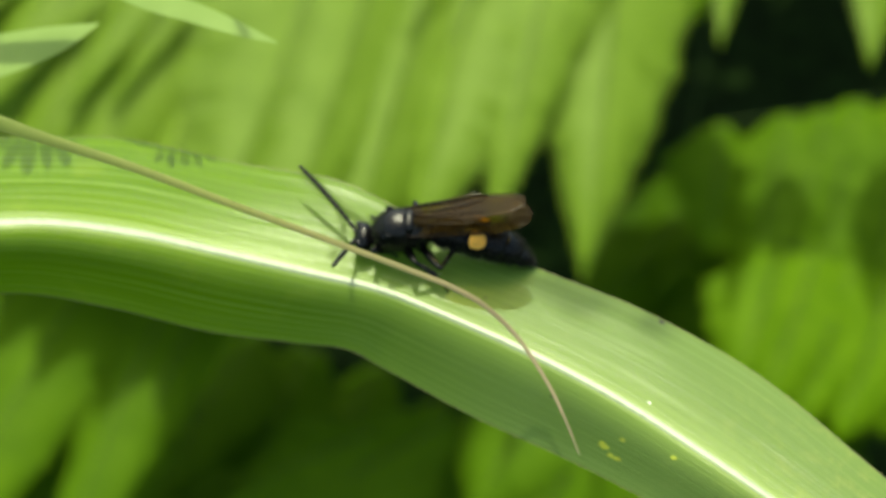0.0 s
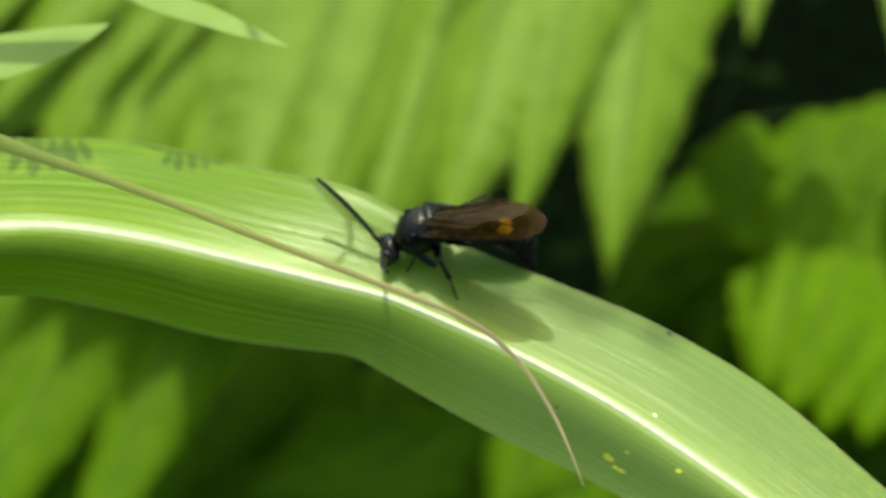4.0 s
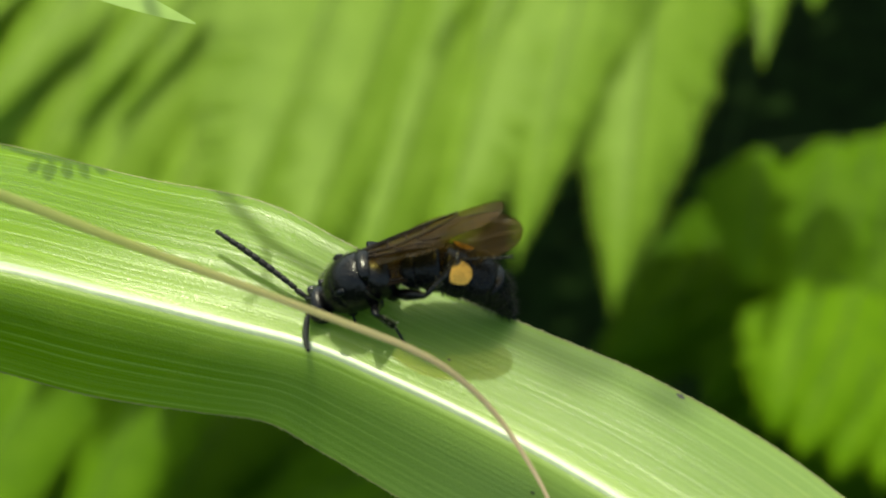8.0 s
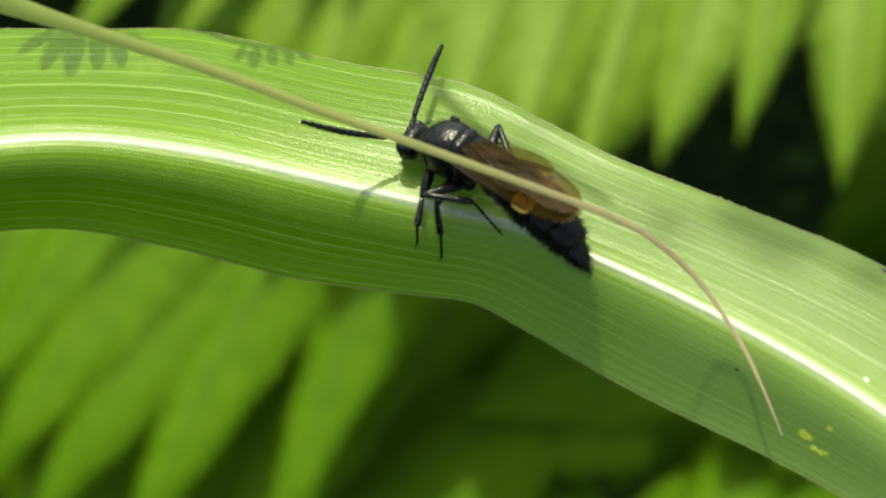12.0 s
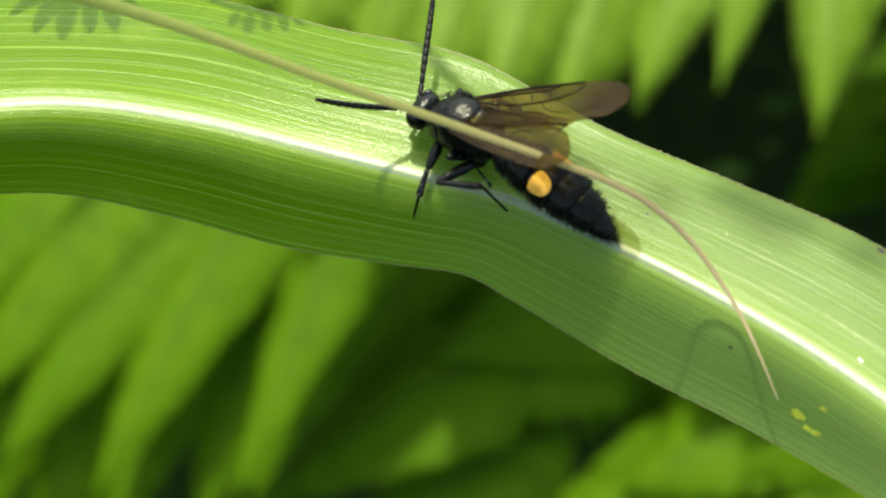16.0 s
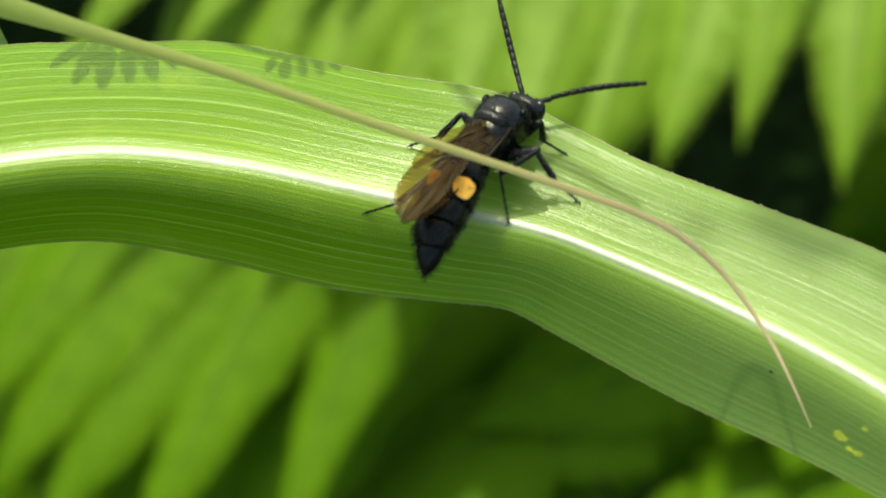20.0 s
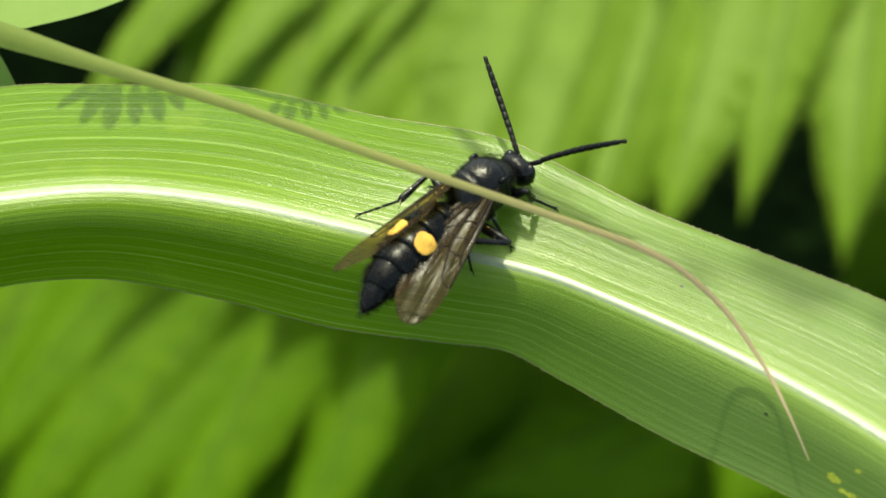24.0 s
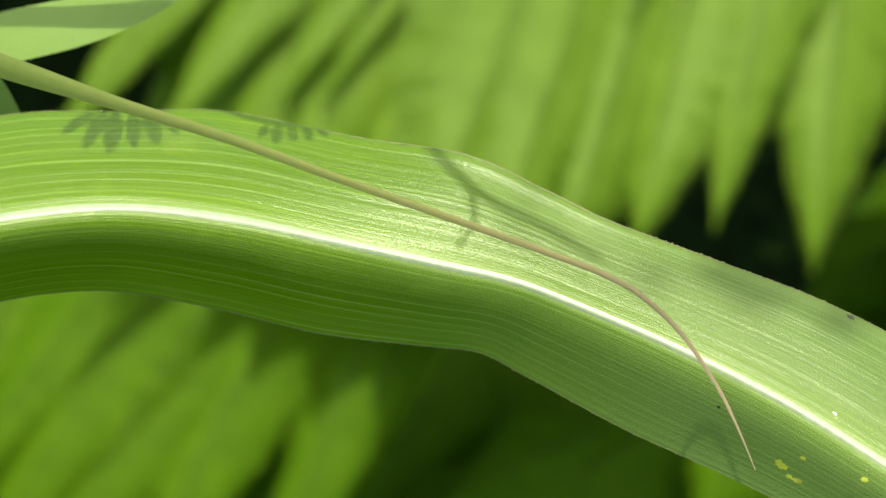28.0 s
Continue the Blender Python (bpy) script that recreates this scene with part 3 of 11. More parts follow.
frond("light green fern frond spreading sideways in full sun",
      [(45, 226, -51, 0, 162), (14, 226, -88, 13, 162), (-17, 220, -122, 31, 156), (-45, 214, -143, 56, 143), (-75, 207, -154, 102, 117), (-97, 201, -147, 130, 98)],
      FERN, 4, -1306, 0.62, 4)

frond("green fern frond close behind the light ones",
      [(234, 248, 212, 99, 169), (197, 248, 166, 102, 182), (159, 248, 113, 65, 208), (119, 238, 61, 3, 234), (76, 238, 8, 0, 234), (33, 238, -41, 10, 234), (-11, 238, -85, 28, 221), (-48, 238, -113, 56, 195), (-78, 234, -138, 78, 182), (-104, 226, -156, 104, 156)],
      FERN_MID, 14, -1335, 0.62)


def overlapping_pinnae(count, seed):
    """Slim pinnae strewn over one sloping sheet, fanning out to the lower left."""
    rnd = random.Random(seed)
    rows = []
    for _ in range(count):
        x, y = rnd.uniform(-90, 245), rnd.uniform(130, 235)
        splay = 0.12 + 0.75 * (245 - x) / 335
        low = rnd.uniform(35, 115) if x < 100 else rnd.uniform(95, 145)
        rows.append((x, y, x - splay * (y - low), low, rnd.uniform(40, 75)))
    return rows


frond("light green overlapping fern frond in full sun", overlapping_pinnae(30, 5), FERN, 24, -1296)

frond("pale fern tips hanging into the dark hollow",
      [(288, 204, 280, 122, 31), (314, 217, 308, 155, 46), (373, 204, 368, 112, 52), (398, 204, 391, 118, 58)],
      FERN, 6, -1290, 0.62)

frond("fern frond beside the light one, half shade in its leaf colour",
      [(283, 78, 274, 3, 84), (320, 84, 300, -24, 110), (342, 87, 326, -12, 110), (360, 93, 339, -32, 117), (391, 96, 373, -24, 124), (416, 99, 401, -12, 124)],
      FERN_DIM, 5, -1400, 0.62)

frond("fern frond beside the hollow, deep shade in its leaf colour",
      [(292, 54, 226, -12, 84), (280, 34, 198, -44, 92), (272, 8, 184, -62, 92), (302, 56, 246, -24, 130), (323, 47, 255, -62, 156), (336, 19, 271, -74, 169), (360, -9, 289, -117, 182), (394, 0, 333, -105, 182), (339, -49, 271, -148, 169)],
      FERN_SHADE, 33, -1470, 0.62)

frond("green fern leaflets, their patch of sun put into the colour",
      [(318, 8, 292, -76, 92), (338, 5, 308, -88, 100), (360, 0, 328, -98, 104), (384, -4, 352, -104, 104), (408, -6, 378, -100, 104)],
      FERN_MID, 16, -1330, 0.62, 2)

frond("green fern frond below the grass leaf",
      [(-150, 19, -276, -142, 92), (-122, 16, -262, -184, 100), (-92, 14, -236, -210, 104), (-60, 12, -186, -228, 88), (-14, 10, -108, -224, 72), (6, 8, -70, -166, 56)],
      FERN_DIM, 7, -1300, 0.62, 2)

frond("green fern frond low down, half shade in its leaf colour",
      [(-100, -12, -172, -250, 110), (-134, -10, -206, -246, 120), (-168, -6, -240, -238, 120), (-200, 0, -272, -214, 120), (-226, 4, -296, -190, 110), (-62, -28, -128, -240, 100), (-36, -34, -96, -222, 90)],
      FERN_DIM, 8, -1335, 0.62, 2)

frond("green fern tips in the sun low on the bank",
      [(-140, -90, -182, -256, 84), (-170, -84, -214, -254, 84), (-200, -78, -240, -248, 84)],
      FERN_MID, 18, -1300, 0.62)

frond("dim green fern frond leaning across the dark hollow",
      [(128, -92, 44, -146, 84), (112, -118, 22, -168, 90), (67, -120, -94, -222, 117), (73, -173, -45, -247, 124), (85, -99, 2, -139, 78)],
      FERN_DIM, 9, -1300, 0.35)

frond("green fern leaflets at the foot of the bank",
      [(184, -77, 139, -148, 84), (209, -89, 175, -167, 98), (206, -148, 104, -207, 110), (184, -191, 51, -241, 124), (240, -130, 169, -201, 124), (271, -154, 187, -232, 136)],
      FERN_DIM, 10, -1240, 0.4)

frond("fern frond filling the hollow, deep shade in its leaf colour",
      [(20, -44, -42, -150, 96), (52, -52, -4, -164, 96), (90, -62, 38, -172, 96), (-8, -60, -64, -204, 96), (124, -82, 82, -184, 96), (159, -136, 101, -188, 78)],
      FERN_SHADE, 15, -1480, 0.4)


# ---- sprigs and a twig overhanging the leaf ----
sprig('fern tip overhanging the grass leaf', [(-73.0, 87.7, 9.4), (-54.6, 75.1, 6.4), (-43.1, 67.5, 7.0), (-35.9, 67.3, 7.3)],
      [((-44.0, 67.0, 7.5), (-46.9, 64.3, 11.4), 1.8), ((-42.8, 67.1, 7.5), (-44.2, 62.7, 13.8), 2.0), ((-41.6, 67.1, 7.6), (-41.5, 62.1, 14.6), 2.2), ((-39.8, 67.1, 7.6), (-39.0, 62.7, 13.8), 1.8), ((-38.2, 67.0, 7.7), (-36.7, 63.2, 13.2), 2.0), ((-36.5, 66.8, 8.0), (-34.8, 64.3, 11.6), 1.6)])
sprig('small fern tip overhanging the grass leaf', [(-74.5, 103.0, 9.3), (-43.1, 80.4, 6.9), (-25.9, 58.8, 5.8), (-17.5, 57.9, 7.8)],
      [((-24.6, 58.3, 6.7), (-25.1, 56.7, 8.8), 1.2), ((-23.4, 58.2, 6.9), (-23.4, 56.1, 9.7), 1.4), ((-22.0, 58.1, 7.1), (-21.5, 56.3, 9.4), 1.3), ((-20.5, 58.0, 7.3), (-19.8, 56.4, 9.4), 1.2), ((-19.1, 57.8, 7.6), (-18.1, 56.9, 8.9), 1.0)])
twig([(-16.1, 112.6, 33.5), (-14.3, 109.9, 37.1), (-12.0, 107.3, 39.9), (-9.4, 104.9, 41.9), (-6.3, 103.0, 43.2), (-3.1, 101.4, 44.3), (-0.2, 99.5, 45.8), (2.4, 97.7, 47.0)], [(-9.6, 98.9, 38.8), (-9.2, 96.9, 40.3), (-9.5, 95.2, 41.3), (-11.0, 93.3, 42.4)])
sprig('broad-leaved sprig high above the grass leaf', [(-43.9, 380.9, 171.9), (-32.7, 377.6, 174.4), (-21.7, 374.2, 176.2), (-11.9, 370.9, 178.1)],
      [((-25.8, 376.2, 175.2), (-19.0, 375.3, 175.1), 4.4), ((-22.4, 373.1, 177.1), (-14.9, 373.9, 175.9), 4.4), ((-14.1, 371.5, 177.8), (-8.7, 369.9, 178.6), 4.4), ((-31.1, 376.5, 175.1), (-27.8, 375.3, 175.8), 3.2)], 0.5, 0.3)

# ---- the wasp ----
def chitin(name, colour, rough, bump_size, bump_depth, coat=0.0, spec=0.2):
    g = Graph(name)
    co = g.add("ShaderNodeTexCoord").outputs["Object"]
    fine, broad = g.noise(co, bump_size, 2.0), g.noise(co, 350.0, 3.0)
    dark = tuple(c * 0.6 for c in colour)
    g.put(g.bsdf, "Base_Color", g.ramp(broad, (0.3, dark), (0.7, colour)))
    g.put(g.bsdf, "Roughness", g.ramp(fine, (0.3, (rough - 0.06,) * 3), (0.7, (rough + 0.10,) * 3)))
    g.put(g.bsdf, "Specular_IOR_Level", spec)
    g.put(g.bsdf, "Coat_Weight", coat)
    g.put(g.bsdf, "Coat_Roughness", 0.2)
    g.bump(fine, 0.5, bump_depth)
    return g.mat


def wing_material(name, tint, film, share):
    """Smoky amber wing film: most light passes, tinted; the rest shines."""
    g = Graph(name)
    co = g.add("ShaderNodeTexCoord").outputs["Object"]
    # long fine pleats along the span
    n = g.calc("ADD", g.noise(g.stretch(co, 0.10, 1.0, 1.0), 2400.0, 3.0), g.calc("MULTIPLY", g.noise(co, 700.0, 3.0), 0.4))
    g.put(g.bsdf, "Base_Color", g.ramp(n, (0.5, tuple(c * 0.3 for c in film)), (0.9, tuple(c * 1.7 for c in film))))
    g.put(g.bsdf, "Roughness", 0.26)
    g.put(g.bsdf, "Specular_IOR_Level", 0.26)
    g.bump(n, 0.6, 0.00016)
    clear = g.add("ShaderNodeBsdfTransparent", Color=(*tint, 1))
    mx = g.add("ShaderNodeMixShader", Fac=share)
    g.links.new(clear.outputs[0], mx.inputs[1])
    g.links.new(g.bsdf.outputs[0], mx.inputs[2])
    g.links.new(mx.outputs[0], g.out.inputs[0])
    return g.mat


BLACK = chitin("black_shell", (0.003, 0.003, 0.0035), 0.15, 3200.0, 0.00017, 0.0, 0.26)
BLACK_SMOOTH = chitin("black_abdomen", (0.002, 0.0028, 0.0042), 0.25, 3500.0, 0.00004, 0.0, 0.15)
BLACK_DULL = chitin("black_antenna", (0.006, 0.006, 0.007), 0.40, 6000.0, 0.00003, 0.0, 0.14)
EYE = chitin("compound_eye", (0.008, 0.008, 0.010), 0.16, 9000.0, 0.00001, 0.3)
SPOT = chitin("orange_spot", (0.88, 0.48, 0.09), 0.42, 3000.0, 0.00003)
HAIR = plain("body_hair", (0.014, 0.012, 0.010), 0.45, spec=0.2)
PALE_HAIR = plain("pale_hair", (0.30, 0.27, 0.19), 0.5)
WING = wing_material("wing_film", (0.40, 0.31, 0.07), (0.055, 0.034, 0.013), 0.32)
WING_REAR = wing_material("hind_wing_film", (0.60, 0.50, 0.16), (0.040, 0.026, 0.010), 0.22)
VEIN = plain("wing_vein", (0.010, 0.006, 0.004), 0.5, spec=0.1)
MM = 0.001


def loft(bm, sections, sides=28, power=2.0):
    """A rounded body through sections (x, half width, top, bottom, sideways shift), in millimetres."""
    rings = []
    for x, w, top, bottom in sections:
        mid, high = (top + bottom) / 2, (top - bottom) / 2
        ring = []
        for j in range(sides):
            a = 2 * math.pi * j / sides
            c, s = math.cos(a), math.sin(a)
            y = w * math.copysign(abs(c) ** (2 / power), c)
            z = mid + high * math.copysign(abs(s) ** (2 / power), s)
            ring.append(bm.verts.new(Vector((x, y, z)) * MM))
        rings.append(ring)
    for a, b in zip(rings, rings[1:]):
        for j in range(sides):
            bm.faces.new((a[j], b[j], b[(j + 1) % sides], a[(j + 1) % sides]))
    bm.faces.new(rings[0])
    bm.faces.new(rings[-1][::-1])
    bmesh.ops.recalc_face_normals(bm, faces=bm.faces)
    return rings


def smooth_sections(keys, n):
    return [tuple(spline([(k[0], k[1], k[2]) for k in keys], (len(keys) - 1) * i / n)) + (spline([(k[3], 0, 0) for k in keys], (len(keys) - 1) * i / n).x,)
            for i in range(n + 1)]


def hairs(bm, count, place, length, seed, lean=(-0.5, 0, 0)):
    """Fine bristles: slim three-sided spikes; place(rnd) gives a point and an outward direction, in millimetres."""
    rnd = random.Random(seed)
    for _ in range(count):
        p, out = place(rnd)
        out = (Vector(out).normalized() + Vector(lean) * rnd.uniform(0.4, 1.2) + Vector([rnd.uniform(-0.3, 0.3) for _ in range(3)])).normalized()
        side = out.orthogonal().normalized()
        other = out.cross(side)
        r = 0.017
        base = [Vector(p) + (side * math.cos(a) + other * math.sin(a)) * r for a in (0, 2.1, 4.2)]
        tip = Vector(p) + out * length * rnd.uniform(0.6, 1.3)
        vs = [bm.verts.new(q * MM) for q in base] + [bm.verts.new(tip * MM)]
        for i in range(3):
            bm.faces.new((vs[i], vs[(i + 1) % 3], vs[3]))


wasp = tagged(new("wasp"), "black hairy wasp with orange abdomen spots and smoky wings", "wasp")


def build_thorax():
    # pronotum collar, domed mesonotum, small scutellum, rounded propodeum
    bm = bmesh.new()
    loft(bm, smooth_sections([(3.55, 0.75, 0.2, -1.1), (3.3, 1.35, 0.75, -1.75), (2.6, 1.95, 1.45, -2.2), (1.7, 2.3, 2.0, -2.55), (1.2, 2.25, 1.9, -2.6)], 16), 30, 2.2)
    part("pronotum", bm, BLACK, wasp, "shiny black pronotum")
    bm = bmesh.new()
    loft(bm, smooth_sections([(1.9, 1.6, 1.75, -2.0), (1.5, 2.2, 2.18, -2.5), (0.5, 2.45, 2.48, -2.75), (-0.5, 2.4, 2.42, -2.75), (-1.1, 2.2, 2.2, -2.6), (-1.3, 1.7, 1.8, -2.2)], 18), 30, 2.25)
    meso = part("mesonotum", bm, BLACK, wasp, "shiny black domed mesonotum")
    bm = bmesh.new()
    loft(bm, smooth_sections([(-1.0, 1.2, 2.0, 0.5), (-1.25, 1.65, 2.25, 0.4), (-1.8, 1.6, 2.2, 0.3), (-2.2, 1.2, 1.85, 0.3)], 10), 24, 2.3)
    part("scutellum", bm, BLACK, wasp, "black scutellum plate")
    bm = bmesh.new()
    loft(bm, smooth_sections([(-0.9, 1.9, 1.5, -2.5), (-1.8, 2.25, 1.75, -2.55), (-2.7, 2.05, 1.4, -2.35), (-3.3, 1.5, 0.75, -2.0), (-3.55, 0.8, 0.0, -1.6)], 16), 28, 2.2)
    part("propodeum", bm, BLACK, wasp, "rough black propodeum")

    def spot(rnd):
        a, x = rnd.uniform(0.1, math.pi - 0.1) * (1 if rnd.random() < 0.75 else -1), rnd.uniform(-3.2, 3.3)
        w = 2.4 * (1 - (x / 4.0) ** 2) ** 0.5
        return (x, w * math.cos(a), -0.2 + (w + 0.2) * math.sin(a)), (0, math.cos(a), math.sin(a))
    bm = bmesh.new()
    hairs(bm, 1000, spot, 0.55, 5)
    part("body_hair", bm, HAIR, meso, "short dark bristles")
    for sg in (1, -1):
        bm = bmesh.new()
        bmesh.ops.create_uvsphere(bm, u_segments=12, v_segments=8, radius=0.42 * MM, matrix=pose(0.95 * MM, 2.05 * sg * MM, 1.55 * MM) @ Matrix.Diagonal((1.3, 0.7, 0.8, 1)))
        part("tegula", bm, BLACK_SMOOTH, wasp, "small black wing-base scale")
    for x, y, z, r in ((2.0, 1.0, -2.1, 0.72), (-0.4, 1.15, -2.45, 0.8), (-2.2, 1.15, -2.2, 0.85)):
        for sg in (1, -1):
            bm = bmesh.new()
            bmesh.ops.create_uvsphere(bm, u_segments=14, v_segments=10, radius=r * MM, matrix=pose(x * MM, y * sg * MM, (z + 0.15) * MM, 25 * sg) @ Matrix.Diagonal((0.85, 0.8, 1.05, 1)))
            part("coxa", bm, BLACK, wasp)


def build_head():
    bm = bmesh.new()
    loft(bm, smooth_sections([(5.75, 0.5, -0.75, -1.9), (5.55, 1.15, -0.2, -2.2), (5.1, 1.65, 0.35, -2.4), (4.5, 1.88, 0.65, -2.4), (3.95, 1.75, 0.55, -2.1), (3.6, 1.2, 0.1, -1.6), (3.4, 0.6, -0.3, -1.1)], 22), 30, 2.1)
    head = part("head", bm, BLACK, wasp, "round glossy black head")
    for sg in (1, -1):
        bm = bmesh.new()
        bmesh.ops.create_uvsphere(bm, u_segments=24, v_segments=16, radius=1.0 * MM, matrix=pose(4.75 * MM, 1.32 * sg * MM, -0.75 * MM, 0, 14, 16 * sg) @ Matrix.Diagonal((0.62, 0.66, 1.12, 1)))
        part("eye", bm, EYE, head, "glossy dark compound eye")
        bm = bmesh.new()
        tube(bm, [Vector((5.3, 0.75 * sg, -2.1)) * MM, Vector((5.75, 0.7 * sg, -2.55)) * MM, Vector((5.8, 0.25 * sg, -2.95)) * MM, Vector((5.6, -0.1 * sg, -3.05)) * MM], [0.34 * MM, 0.3 * MM, 0.2 * MM, 0.05 * MM], 10, 0.7)
        part("mandible", bm, BLACK_SMOOTH, head, "curved black mandible")
        bm = bmesh.new()
        bmesh.ops.create_uvsphere(bm, u_segments=12, v_segments=8, radius=0.34 * MM, matrix=pose(5.4 * MM, 0.7 * sg * MM, -0.3 * MM))
        part("antenna_socket", bm, BLACK, head)
    bm = bmesh.new()
    for x, y, z in ((4.9, 0, 0.5), (4.6, 0.32, 0.62), (4.6, -0.32, 0.62)):
        bmesh.ops.create_uvsphere(bm, u_segments=10, v_segments=6, radius=0.13 * MM, matrix=pose(x * MM, y * MM, z * MM))
    part("ocelli", bm, EYE, head, "three tiny simple eyes")

    def spot(rnd):
        a, x = rnd.uniform(0, 2 * math.pi), rnd.uniform(3.6, 5.5)
        w = 1.75 * max(0.1, 1 - ((x - 4.5) / 1.35) ** 2) ** 0.5
        return (x, w * math.cos(a), -0.9 + 0.85 * w * math.sin(a)), (0.4, math.cos(a), math.sin(a))
    bm = bmesh.new()
    hairs(bm, 160, spot, 0.34, 8, (0.2, 0, 0))
    part("head_hair", bm, HAIR, head, "short dark bristles")


def build_antenna():
    """Along +x: a short thick scape, then eleven ringed segments in a gentle arc that thicken and end bluntly."""
    bm = bmesh.new()
    tube(bm, [Vector((x, 0, 0)) * MM for x in (0, 0.3, 1.1, 1.5)], [0.12 * MM, 0.24 * MM, 0.27 * MM, 0.15 * MM], 12)
    scape = part("antenna", bm, BLACK_DULL, wasp, "long thick segmented black antenna")

    def arc(x):
        return Vector((x, 0, 0.55 * math.sin(math.pi * (x / 10.6)) * 0.8)) * MM
    step = 9.2 / 11
    for i in range(11):
        x0, x1 = 1.4 + i * step, 1.4 + (i + 1) * step
        r = (0.25 + 0.05 * math.sin(math.pi * min(1, i / 9))) * (0.8 if i == 10 else 1)
        bm = bmesh.new()
        pts = [arc(x0 + (x1 - x0) * f) for f in (0, 0.12, 0.5, 0.88, 1.0)]
        tube(bm, pts, [r * k * MM for k in (0.80, 0.95, 1.02, 1.0, 0.80 if i < 10 else 0.35)], 12)
        part("antenna_segment", bm, BLACK_DULL, scape)
    return scape


# abdomen: half widths along its length, in three jointed stretches of two rings each
GIRTH = [(0, 0.85, 0), (1.2, 1.65, 0), (3.2, 2.13, 0), (5.6, 2.36, 0), (8.0, 2.22, 0), (10.2, 1.78, 0), (12.2, 1.1, 0), (13.2, 0.6, 0), (13.7, 0.2, 0)]


def girth(s):
    for i in range(len(GIRTH) - 1):
        if s <= GIRTH[i + 1][0]:
            f = (s - GIRTH[i][0]) / (GIRTH[i + 1][0] - GIRTH[i][0])
            return spline(GIRTH, i + f).y
    return 0.2


def tergite(name, s0, s1, origin, parent, label):
    """One overlapping ring of the abdomen from s0 to s1, in the space of the stretch that starts at origin."""
    bm = bmesh.new()
    secs = []
    for i in range(11):
        f = i / 10
        s = s0 - 0.25 + (s1 - s0 + 0.25) * f
        w = girth(max(0.05, s)) * (0.90 + 0.125 * min(1, f * 1.5)) * (0.95 if i == 10 else 1)
        secs.append((-(s - origin), w * 1.04, w * 0.86, -w * 0.9))
    loft(bm, secs, 32, 2.1)
    ob = part(name, bm, BLACK_SMOOTH, parent, label)

    def spot(rnd):
        a, s = rnd.uniform(-math.pi, math.pi), s0 + (s1 - s0) * rnd.uniform(0.15, 1)
        w = girth(s)
        return (-(s - origin), w * math.cos(a), 0.88 * w * math.sin(a)), (0, math.cos(a), math.sin(a))
    bm = bmesh.new()
    hairs(bm, int(950 * girth((s0 + s1) / 2) / 2.4), spot, 0.62, s0 * 7 + 1, (-0.9, 0, 0))
    return ob, bm


def orange_spot(sg, s0, s1, origin, parent):
    bm = bmesh.new()
    rows = []
    for i in range(13):
        f = i / 12
        s = s0 + (s1 - s0) * f
        half = 0.44 * math.sqrt(max(0.02, 1 - (2 * f - 1) ** 4)) * (1.1 - 0.25 * f)
        row = []
        for j in range(13):
            a = math.radians(47) + half * (2 * j / 12 - 1) * (1 + 0.06 * math.sin(5 * f))
            w = girth(s) * 1.03 + 0.05
            row.append(Vector((-(s - origin), sg * w * 1.04 * math.cos(a), w * 0.87 * math.sin(a))) * MM)
        rows.append(row if sg > 0 else row[::-1])
    sheet(bm, rows)
    return part("orange_spot", bm, SPOT, parent, "matte orange spot")


def build_abdomen():
    names = (("tergite", 0, 2.2), ("tergite", 2.2, 4.5), ("tergite", 4.5, 6.9), ("tergite", 6.9, 9.1), ("tergite", 9.1, 11.3), ("tergite", 11.3, 13.7))
    origins = (0.0, 4.4, 9.0)
    out = []
    for g in range(3):
        first, fur = tergite("abdomen", names[2 * g][1], names[2 * g][2], origins[g], wasp, "glossy black abdomen ring")
        part("abdomen_hair", fur, HAIR, first, "dark fringe of hair")
        second, fur = tergite("abdomen_ring", names[2 * g + 1][1], names[2 * g + 1][2], origins[g], first, "glossy black abdomen ring")
        part("ring_hair", fur, HAIR, first, "dark fringe of hair")
        if g < 2:
            def below(rnd, g=g):
                a, q = rnd.uniform(-2.7, -0.45), rnd.uniform(0.4, 1.0)
                x = names[2 * g][1] + (names[2 * g + 1][2] - names[2 * g][1]) * q
                return (-(x - origins[g]), girth(x) * math.cos(a), 0.88 * girth(x) * math.sin(a)), (0, math.cos(a), math.sin(a))
            bm = bmesh.new()
            hairs(bm, 170, below, 0.62, 31 + g, (-0.5, 0, 0))
            part("pale_fringe", bm, PALE_HAIR, first, "thin pale hairs under the abdomen")
        if g == 1:
            orange_spot(1, 4.75, 6.75, origins[g], first)
            orange_spot(-1, 4.75, 6.75, origins[g], first)
        if g == 2:
            bm = bmesh.new()
            for y in (-0.12, 0, 0.12):
                tube(bm, [Vector((-4.5, y, 0)) * MM, Vector((-5.0, y * 1.6, 0.02)) * MM, Vector((-5.5, y * 2.2, -0.05)) * MM], [0.09 * MM, 0.06 * MM, 0.01 * MM], 6)
            part("sting", bm, BLACK_SMOOTH, first, "fine dark tail spines")
        out.append(first)
    return out


# wing outline along the span x, leading edge towards +y
FORE = [(0, 0.25, -0.4), (2, 0.55, -1.1), (5, 0.85, -2.1), (8, 1.05, -2.9), (11, 1.2, -3.3), (13, 1.15, -3.2), (14.8, 0.85, -2.7), (16.0, 0.3, -1.8), (16.5, -0.5, -1.1)]
HIND = [(0.3, -0.3, -0.5), (2, -0.7, -1.6), (5, -1.4, -3.0), (7.5, -2.0, -3.7), (9.5, -2.4, -3.9), (11, -2.7, -3.7), (11.6, -2.9, -3.3)]


